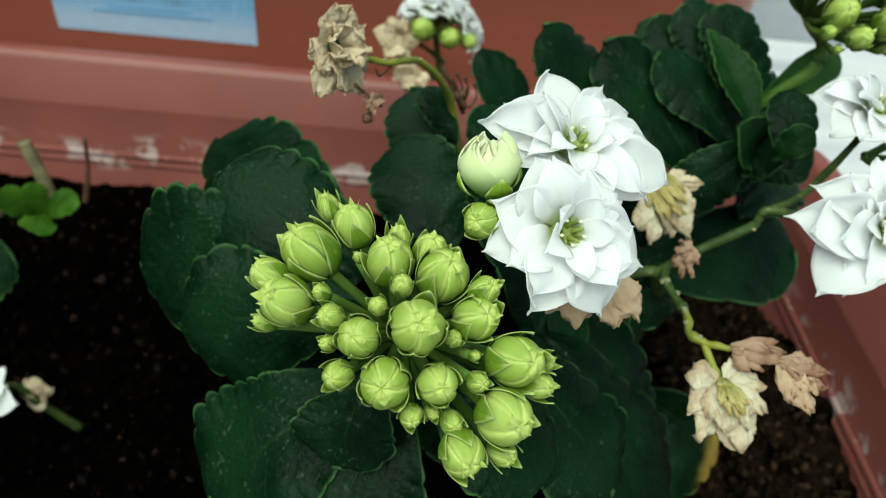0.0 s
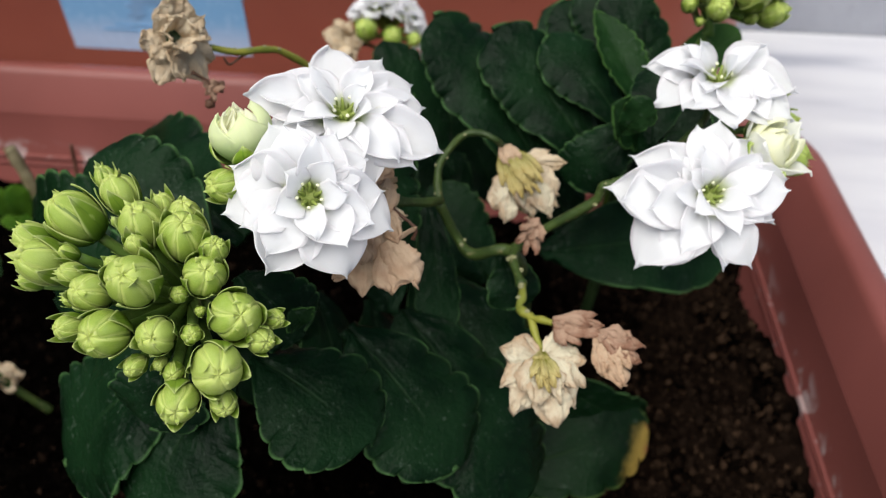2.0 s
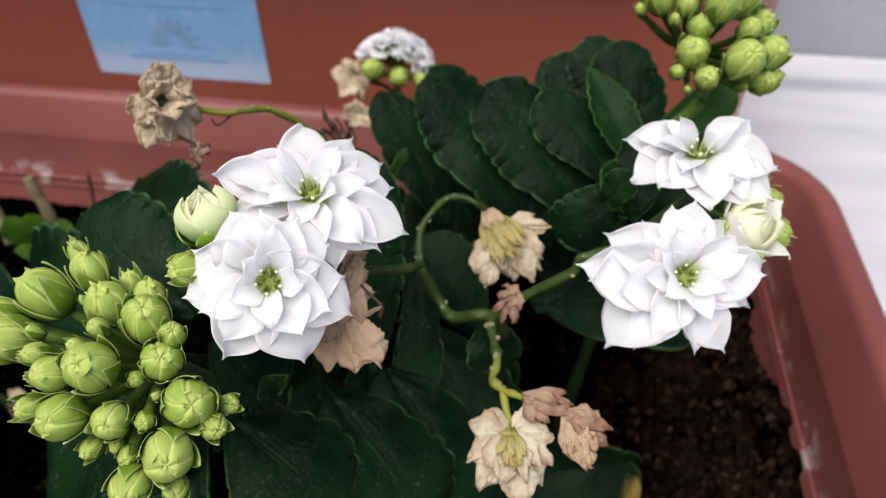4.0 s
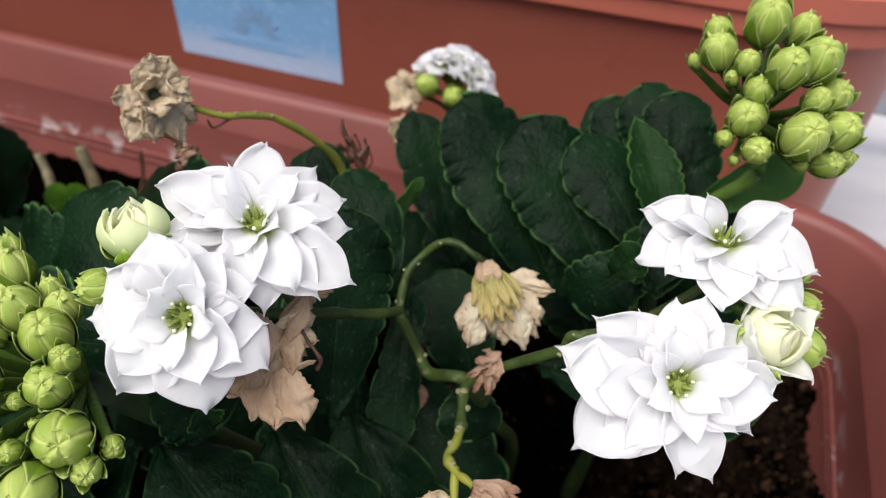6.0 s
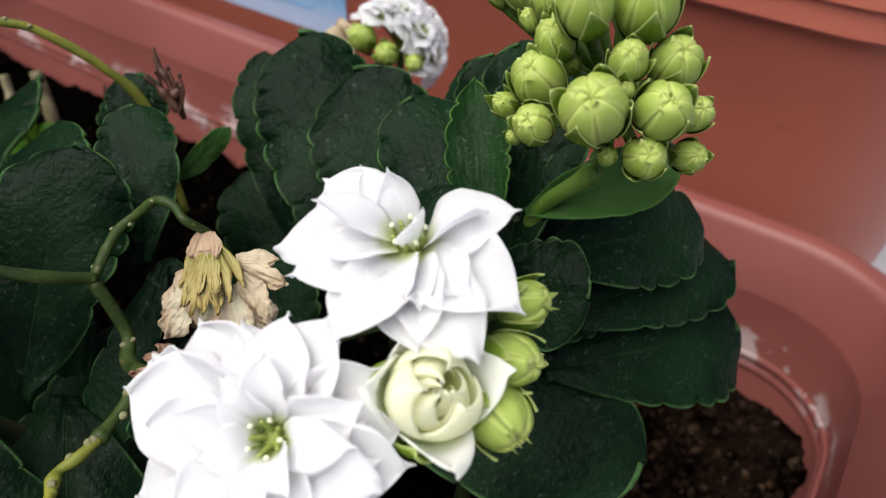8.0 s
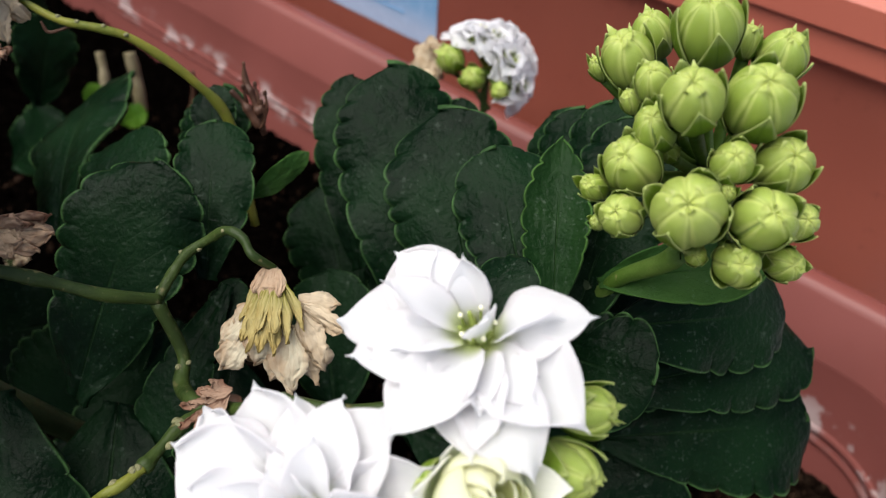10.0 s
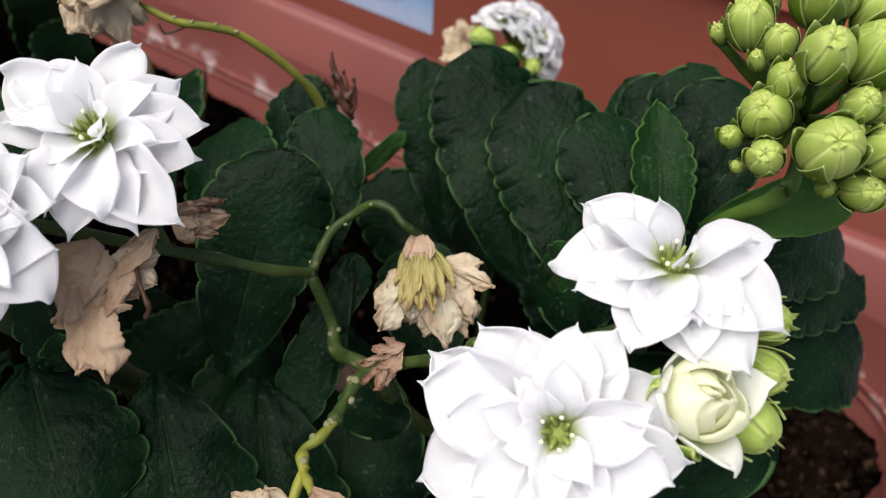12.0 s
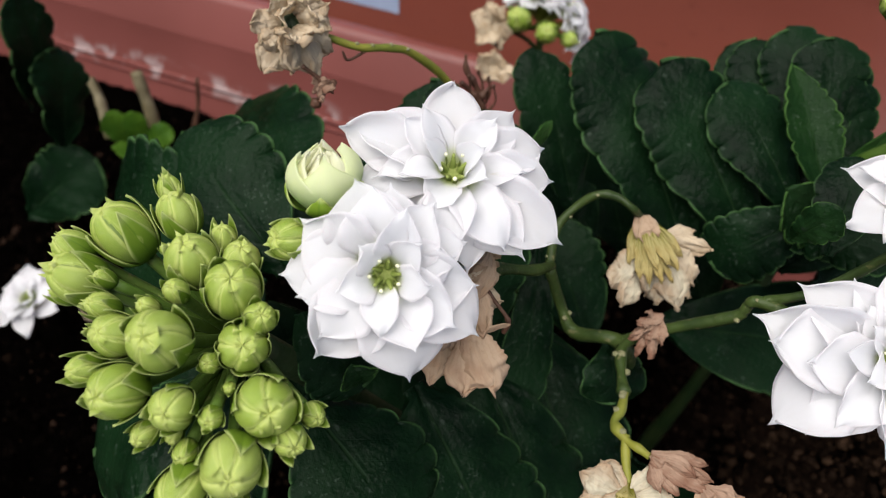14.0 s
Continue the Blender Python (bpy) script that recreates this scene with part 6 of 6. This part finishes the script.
dry_petal(head, (0.03889, 0.11255, 0.21853), (0.04123, 0.10919, 0.21763), (-0.38, -0.48, 0.79), 0.0024, DRY_PINK, 0.15, 0.04, 105)
head = withered_head(kalanchoe, (0.0454, 0.1117, 0.2194), (0.0473, 0.1098, 0.2192), 0.00130, DRY_PINK, "crumpled reddish-beige dried flower", 7, "withered_flower")
dry_petal(head, (0.04603, 0.11099, 0.21988), (0.05328, 0.10837, 0.21951), (-0.14, -0.51, 0.85), 0.0037, DRY_PINK, 0.2, 0.075, 106)
dry_petal(head, (0.04643, 0.11076, 0.21969), (0.05252, 0.10637, 0.21769), (-0.01, -0.42, 0.91), 0.0039, DRY_PINK, 0.2, 0.075, 107)
dry_petal(head, (0.04609, 0.11060, 0.21953), (0.05017, 0.10348, 0.21510), (0.06, -0.50, 0.86), 0.0042, DRY_BROWN, 0.2, 0.075, 108)
dry_petal(head, (0.04574, 0.11057, 0.21948), (0.04688, 0.10462, 0.21577), (0.26, -0.47, 0.84), 0.0033, DRY_BROWN, 0.2, 0.075, 109)
dry_petal(head, (0.04641, 0.11089, 0.21981), (0.05086, 0.10593, 0.21715), (-0.01, -0.48, 0.88), 0.0041, DRY_BROWN, 0.2, 0.075, 110)
dry_petal(head, (0.04621, 0.11101, 0.21990), (0.05103, 0.10956, 0.22031), (-0.29, -0.83, 0.48), 0.0031, DRY_PINK, 0.2, 0.075, 111)
dry_petal(head, (0.04612, 0.11047, 0.21941), (0.04828, 0.10574, 0.21678), (-0.42, -0.58, 0.70), 0.0041, DRY_BROWN, 0.2, 0.075, 112)
# small shrivelled flowers on the stalks
head = withered_head(kalanchoe, (0.0347, 0.1356, 0.2240), (0.0343, 0.1343, 0.2231), 0.00083, DRY_PINK, "small shrivelled reddish-brown flower", 8, "withered_flower")
dry_petal(head, (0.03527, 0.13573, 0.22451), (0.03239, 0.13287, 0.22287), (-0.28, -0.25, 0.93), 0.0025, DRY_PINK, 0.4, 0.09, 113)
dry_petal(head, (0.03473, 0.13527, 0.22399), (0.03191, 0.13112, 0.22087), (-0.43, -0.33, 0.84), 0.0021, DRY_PINK, 0.4, 0.09, 114)
dry_petal(head, (0.03455, 0.13512, 0.22381), (0.03318, 0.12993, 0.21940), (-0.07, -0.64, 0.77), 0.0021, DRY_PINK, 0.4, 0.09, 115)
dry_petal(head, (0.03478, 0.13501, 0.22367), (0.03477, 0.13034, 0.21972), (0.48, -0.57, 0.67), 0.0023, DRY_PINK, 0.4, 0.09, 116)
dry_petal(head, (0.03514, 0.13532, 0.22401), (0.03631, 0.13202, 0.22154), (-0.12, -0.62, 0.77), 0.0019, DRY_PINK, 0.4, 0.09, 117)
dry_petal(head, (0.03430, 0.13535, 0.22412), (0.03252, 0.13434, 0.22464), (0.40, -0.26, 0.88), 0.0019, DRY_PINK, 0.4, 0.09, 118)
dry_petal(head, (0.03506, 0.13465, 0.22320), (0.03387, 0.13173, 0.22138), (-0.08, -0.50, 0.86), 0.0027, DRY_PINK, 0.4, 0.09, 119)
head = withered_head(kalanchoe, (0.0021, 0.1240, 0.2362), (0.0039, 0.1251, 0.2367), 0.00099, DRY_BROWN, "small shrivelled brown flower", 9, "withered_flower")
dry_petal(head, (0.00334, 0.12437, 0.23672), (0.00722, 0.13043, 0.23884), (0.73, -0.59, 0.36), 0.0028, DRY_PINK, 0.25, 0.06, 120)
dry_petal(head, (0.00334, 0.12437, 0.23672), (0.00855, 0.12956, 0.23670), (0.60, -0.60, 0.52), 0.0032, DRY_BROWN, 0.25, 0.06, 121)
dry_petal(head, (0.00334, 0.12437, 0.23672), (0.00861, 0.12701, 0.23468), (0.43, -0.18, 0.89), 0.0032, DRY_BROWN, 0.25, 0.06, 122)
dry_petal(head, (0.00334, 0.12437, 0.23672), (0.00718, 0.12459, 0.23440), (0.50, -0.38, 0.78), 0.0029, DRY_BROWN, 0.25, 0.06, 123)
dry_petal(head, (0.00334, 0.12437, 0.23672), (0.00651, 0.12834, 0.23791), (0.68, -0.64, 0.36), 0.0036, DRY_PINK, 0.25, 0.06, 124)
dry_petal(head, (0.00334, 0.12437, 0.23672), (0.00429, 0.12653, 0.23896), (0.64, -0.67, 0.38), 0.0024, DRY_PINK, 0.25, 0.06, 125)
dry_petal(head, (0.00334, 0.12437, 0.23672), (0.00699, 0.12645, 0.23594), (0.51, -0.70, 0.50), 0.0036, DRY_BROWN, 0.25, 0.06, 126)
# the far head behind the leaves
hang("stem", tube("stem", [(-0.0050, 0.2350, 0.1170), (-0.0090, 0.2450, 0.1700), (-0.0165, 0.2520, 0.2110)], 0.00118, 0.00089, STEM, lumps=0.08, seed=67), kalanchoe)
rng = random.Random(5)
HUB = Vector((-0.0168, 0.2525, 0.2120))
for k, (nx_, ny_, nz_, far) in enumerate(((-0.55, -0.10, 0.80, 0.0105), (-0.15, -0.30, 0.95, 0.0115), (0.30, -0.20, 0.92, 0.0115), (0.75, -0.25, 0.62, 0.0125), (1.0, -0.15, 0.12, 0.0130), (0.1, 0.7, 0.70, 0.0110), (0.7, 0.5, 0.5, 0.0110), (-0.5, 0.6, 0.6, 0.0100))):
    way = Vector((nx_, ny_, nz_)).normalized()
    c = HUB + way * far
    hang("stalk", tube("stalk", [HUB, HUB + way * far * 0.5, c - way * 0.002], 0.0009, 0.0016, STEM_YELLOW, 8, 0.05, 4, k), kalanchoe)
    face = way + Vector((0.1, 0.35, 0.25))
    flower(kalanchoe, c, face, [(a * 60 + k * 17, rng.uniform(7.6, 9.2), rng.uniform(-4.5, -2), 6.6) for a in range(6)], [(a * 60 + 30 + k * 9, 6.4, 0.5, 5.8) for a in range(6)], [(a * 72, 3.6, 2.5, 3.8) for a in range(5)], 10 + k)
for k, (at, way, size) in enumerate((((-0.0205, 0.2415, 0.2165), (-0.2, -0.6, 0.8), 0.0076), ((-0.0120, 0.2405, 0.2150), (0.2, -0.7, 0.6), 0.0068), ((-0.0060, 0.2440, 0.2130), (0.6, -0.6, 0.3), 0.0052))):
    bud(kalanchoe, at, way, size, 90 + k, HUB)
hang("stem", tube("stem", [(-0.0130, 0.2510, 0.2020), (-0.0200, 0.2495, 0.2075), (-0.0262, 0.2465, 0.2102)], 0.0007, 0.0006, STEM, lumps=0.08, seed=95), kalanchoe)
hang("stem", tube("stem", [(-0.0125, 0.2500, 0.1960), (-0.0190, 0.2420, 0.2010), (-0.0235, 0.2340, 0.2032)], 0.0007, 0.0006, STEM, lumps=0.08, seed=96), kalanchoe)
withered(kalanchoe, (-0.0262, 0.2465, 0.2100), (-0.0285, 0.2400, 0.2140), 0.0065, 6, 0.0065, DRY, "dried beige flower", 11)
withered(kalanchoe, (-0.0235, 0.2340, 0.2030), (-0.0232, 0.2280, 0.2075), 0.0052, 5, 0.006, DRY, "dried beige flower", 12)
hang("twig", tube("twig", [(-0.0085, 0.1748, 0.2257), (-0.0107, 0.1746, 0.2318), (-0.0132, 0.1748, 0.2349), (-0.0137, 0.1750, 0.2380)], 0.0007, 0.0004, STEM_DRY, lumps=0.3, seed=68), kalanchoe)
hang("twig", tube("twig", [(-0.0083, 0.1736, 0.2278), (-0.0108, 0.1728, 0.2313), (-0.0131, 0.1715, 0.2339)], 0.0007, 0.0004, STEM_DRY, lumps=0.3, seed=69), kalanchoe)
hang("twig", tube("twig", [(-0.0097, 0.1740, 0.2298), (-0.0083, 0.1752, 0.2322)], 0.0006, 0.0004, STEM_DRY, lumps=0.3, seed=70), kalanchoe)
hang("twig", tube("twig", [(-0.0232, 0.1516, 0.2476), (-0.0255, 0.1483, 0.2463), (-0.0264, 0.1477, 0.2479)], 0.0003, 0.0002, STEM_DRY, lumps=0.08, seed=71), kalanchoe)
hang("twig", tube("twig", [(-0.0289, 0.1390, 0.2487), (-0.0270, 0.1406, 0.2460), (-0.0264, 0.1401, 0.2434), (-0.0271, 0.1383, 0.2422)], 0.0004, 0.0005, STEM_DRY, lumps=0.3, seed=72), kalanchoe)
hang("twig", tube("twig", [(-0.0263, 0.1406, 0.2452), (-0.0248, 0.1417, 0.2456), (-0.0247, 0.1404, 0.2444)], 0.0004, 0.0003, STEM_DRY, lumps=0.3, seed=73), kalanchoe)
rng = random.Random(17)
for k in range(5):
    foot = Vector((-0.0092, 0.1738, 0.2275)) + Vector((rng.uniform(-0.002, 0.002), rng.uniform(-0.001, 0.001), rng.uniform(-0.001, 0.002)))
    rise = Vector((rng.uniform(-0.6, 0.4), rng.uniform(-0.3, 0.2), 1)) * rng.uniform(0.0035, 0.0075)
    end = foot + rise + Vector((rng.uniform(-0.001, 0.001), 0, rng.uniform(-0.001, 0.001)))
    hang("twig", tube("twig", [foot, foot + rise * 0.55 + Vector((0.0006, 0, 0)), end], 0.00028, 0.00020, STEM_DRY, 7, 0.2, 6, 200 + k), kalanchoe)
    m = Matrix.Translation(end) @ Matrix.Diagonal((0.0004, 0.0004, 0.0006, 1))
    hang("seed_head", BEAD, kalanchoe, m)
head = withered_head(kalanchoe, (-0.0272, 0.1410, 0.2457), (-0.0261, 0.1401, 0.2452), 0.00066, DRY_PINK, "shrivelled reddish flower remains", 13, "withered_flower")
dry_petal(head, (-0.02664, 0.14042, 0.24528), (-0.02781, 0.13935, 0.24649), (0.81, -0.30, 0.51), 0.0018, DRY_PINK, 0.4, 0.1, 127)
dry_petal(head, (-0.02664, 0.14042, 0.24528), (-0.02531, 0.14090, 0.24655), (0.11, -0.96, 0.25), 0.0018, DRY_PINK, 0.4, 0.1, 128)
dry_petal(head, (-0.02664, 0.14042, 0.24528), (-0.02420, 0.14056, 0.24481), (0.20, -0.44, 0.88), 0.0020, DRY_PINK, 0.4, 0.1, 129)
dry_petal(head, (-0.02664, 0.14042, 0.24528), (-0.02578, 0.13860, 0.24313), (0.78, -0.29, 0.55), 0.0020, DRY_PINK, 0.4, 0.1, 130)
dry_petal(head, (-0.02664, 0.14042, 0.24528), (-0.02711, 0.13854, 0.24438), (0.77, -0.42, 0.47), 0.0018, DRY_PINK, 0.4, 0.1, 131)

# ---- the cut-back plant beside it ----
cutback = thing("cut_back_plant", (-0.13, 0.225, 0.12), "cut-back kalanchoe with bare stumps, young sprouts and a small white flower", "plant")
hang("stump", tube("stump", [(-0.1326, 0.2138, 0.1604), (-0.1352, 0.2154, 0.1704), (-0.1375, 0.2157, 0.1808)], 0.0021, 0.0018, STEM_CUT, lumps=0.08, seed=74), cutback)
hang("stump", tube("stump", [(-0.1478, 0.2078, 0.1569), (-0.1524, 0.2123, 0.1669), (-0.1566, 0.2144, 0.1741)], 0.0017, 0.0014, STEM_CUT, lumps=0.08, seed=75), cutback)
hang("stump", tube("stump", [(-0.1304, 0.2281, 0.1499), (-0.1284, 0.2315, 0.1622), (-0.1276, 0.2326, 0.1730)], 0.0009, 0.0006, STEM_DRY, lumps=0.08, seed=76), cutback)
leaf(cutback, (-0.1344, 0.2050, 0.1599), (-0.1392, 0.2004, 0.1730), (0.79, -0.62, 0.07), 0.0090, 0.08, -0.1, 5, LEAF_SPROUT, 77)
leaf(cutback, (-0.1330, 0.2057, 0.1595), (-0.1325, 0.2052, 0.1732), (0.55, -0.83, -0.04), 0.0080, 0.08, -0.1, 5, LEAF_SPROUT, 78)
leaf(cutback, (-0.1323, 0.2060, 0.1593), (-0.1230, 0.2106, 0.1668), (0.17, -0.92, 0.35), 0.0080, 0.08, -0.1, 5, LEAF_SPROUT, 79)
leaf(cutback, (-0.1314, 0.2025, 0.1633), (-0.1272, 0.1921, 0.1650), (0.28, 0.27, 0.92), 0.0098, 0.08, -0.1, 5, LEAF_SPROUT, 80)
leaf(cutback, (-0.1507, 0.1857, 0.1802), (-0.1476, 0.1896, 0.2144), (1.00, 0.03, -0.09), 0.0180, 0.08, -0.1, 7, None, 81)
leaf(cutback, (-0.1430, 0.1847, 0.1690), (-0.1466, 0.1953, 0.1963), (0.99, 0.04, 0.11), 0.0213, 0.08, -0.1, 7, None, 82)
leaf(cutback, (-0.1585, 0.1772, 0.1424), (-0.1387, 0.1913, 0.1615), (0.28, -0.89, 0.37), 0.0252, 0.08, -0.1, 7, None, 83)
hang("stem", tube("stem", [(-0.1100, 0.1573, 0.1219), (-0.1171, 0.1562, 0.1319), (-0.1229, 0.1549, 0.1417), (-0.1255, 0.1478, 0.1451)], 0.0014, 0.001, STEM, lumps=0.08, seed=84), cutback)
withered(cutback, (-0.1184, 0.1591, 0.1321), (-0.1198, 0.1567, 0.1381), 0.004, 5, 0.006, DRY, "dried beige flower", 31)
flower(cutback, (-0.1255, 0.1441, 0.1481), (-0.1, -0.45, 0.88), [(a * 60, 11.0, 0, 7.5) for a in range(6)], [(a * 60 + 30, 8.5, 2.5, 6.5) for a in range(6)], [(a * 72, 5, 4.5, 4.6) for a in range(5)], 21)


# ---- soil ----
def soil_height(x, y):
    p = Vector((x * 38, y * 38, 0.3))
    # heaped against the end wall
    a, b = min(max((x - 0.060) / 0.045, 0), 1), min(max((0.240 - y) / 0.06, 0), 1)
    heap = 0.0075 * a * a * (3 - 2 * a) * b * b * (3 - 2 * b)
    return heap + 0.1195 + 0.0050 * noise.noise(p) + 0.0034 * noise.noise(p * 3.1) + 0.0020 * abs(noise.noise(p * 7.0)) + 0.0009 * noise.noise(p * 16.0)


SX0, SX1, SY0, SY1 = PX0 + 0.0235, PX1 - 0.0168, PY0 + 0.0235, PY1 - 0.0235
nx, ny = 420, 150
sv, sf = [], []
for i in range(ny + 1):
    for j in range(nx + 1):
        x, y = SX0 + (SX1 - SX0) * j / nx, SY0 + (SY1 - SY0) * i / ny
        # keep inside the rounded corners
        rr = 0.0225
        cx, cy = min(max(x, SX0 + rr), SX1 - rr), min(max(y, SY0 + rr), SY1 - rr)
        d = math.hypot(x - cx, y - cy)
        if d > rr:
            x, y = cx + (x - cx) * rr / d, cy + (y - cy) * rr / d
        sv.append((x, y, soil_height(x, y)))
sf = [(i * (nx + 1) + j, i * (nx + 1) + j + 1, (i + 1) * (nx + 1) + j + 1, (i + 1) * (nx + 1) + j) for i in range(ny) for j in range(nx)]
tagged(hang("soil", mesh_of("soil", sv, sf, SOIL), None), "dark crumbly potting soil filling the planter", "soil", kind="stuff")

rng = random.Random(11)
cv, cf = [], []
for k in range(9000):
    x, y = rng.uniform(-0.20, SX1 - 0.002) if k < 5600 else rng.uniform(0.045, SX1 - 0.002), rng.uniform(SY0 + 0.004, SY1 - 0.003)
    if x > SX1 - 0.02 and y > SY1 - 0.02 and math.hypot(x - SX1 + 0.0225, y - SY1 + 0.0225) > 0.0195:
        continue
    s = rng.choice((0.0005, 0.0006, 0.0008, 0.0010, 0.0014, 0.0022)) * rng.uniform(0.7, 1.2)
    c = Vector((x, y, soil_height(x, y) + s * 0.2))
    o = len(cv)
    turn = Euler((rng.uniform(0, 6), rng.uniform(0, 6), rng.uniform(0, 6))).to_matrix()
    for sx, sy, sz in ((1, 0, 0), (-1, 0, 0), (0, 1, 0), (0, -1, 0), (0, 0, 1), (0, 0, -1)):
        cv.append(c + turn @ Vector((sx * rng.uniform(0.7, 1.4), sy * rng.uniform(0.6, 1.1), sz * rng.uniform(0.5, 0.9))) * s)
    cf += [(o + a, o + b, o + c2) for a, b, c2 in ((0, 2, 4), (2, 1, 4), (1, 3, 4), (3, 0, 4), (2, 0, 5), (1, 2, 5), (3, 1, 5), (0, 3, 5))]
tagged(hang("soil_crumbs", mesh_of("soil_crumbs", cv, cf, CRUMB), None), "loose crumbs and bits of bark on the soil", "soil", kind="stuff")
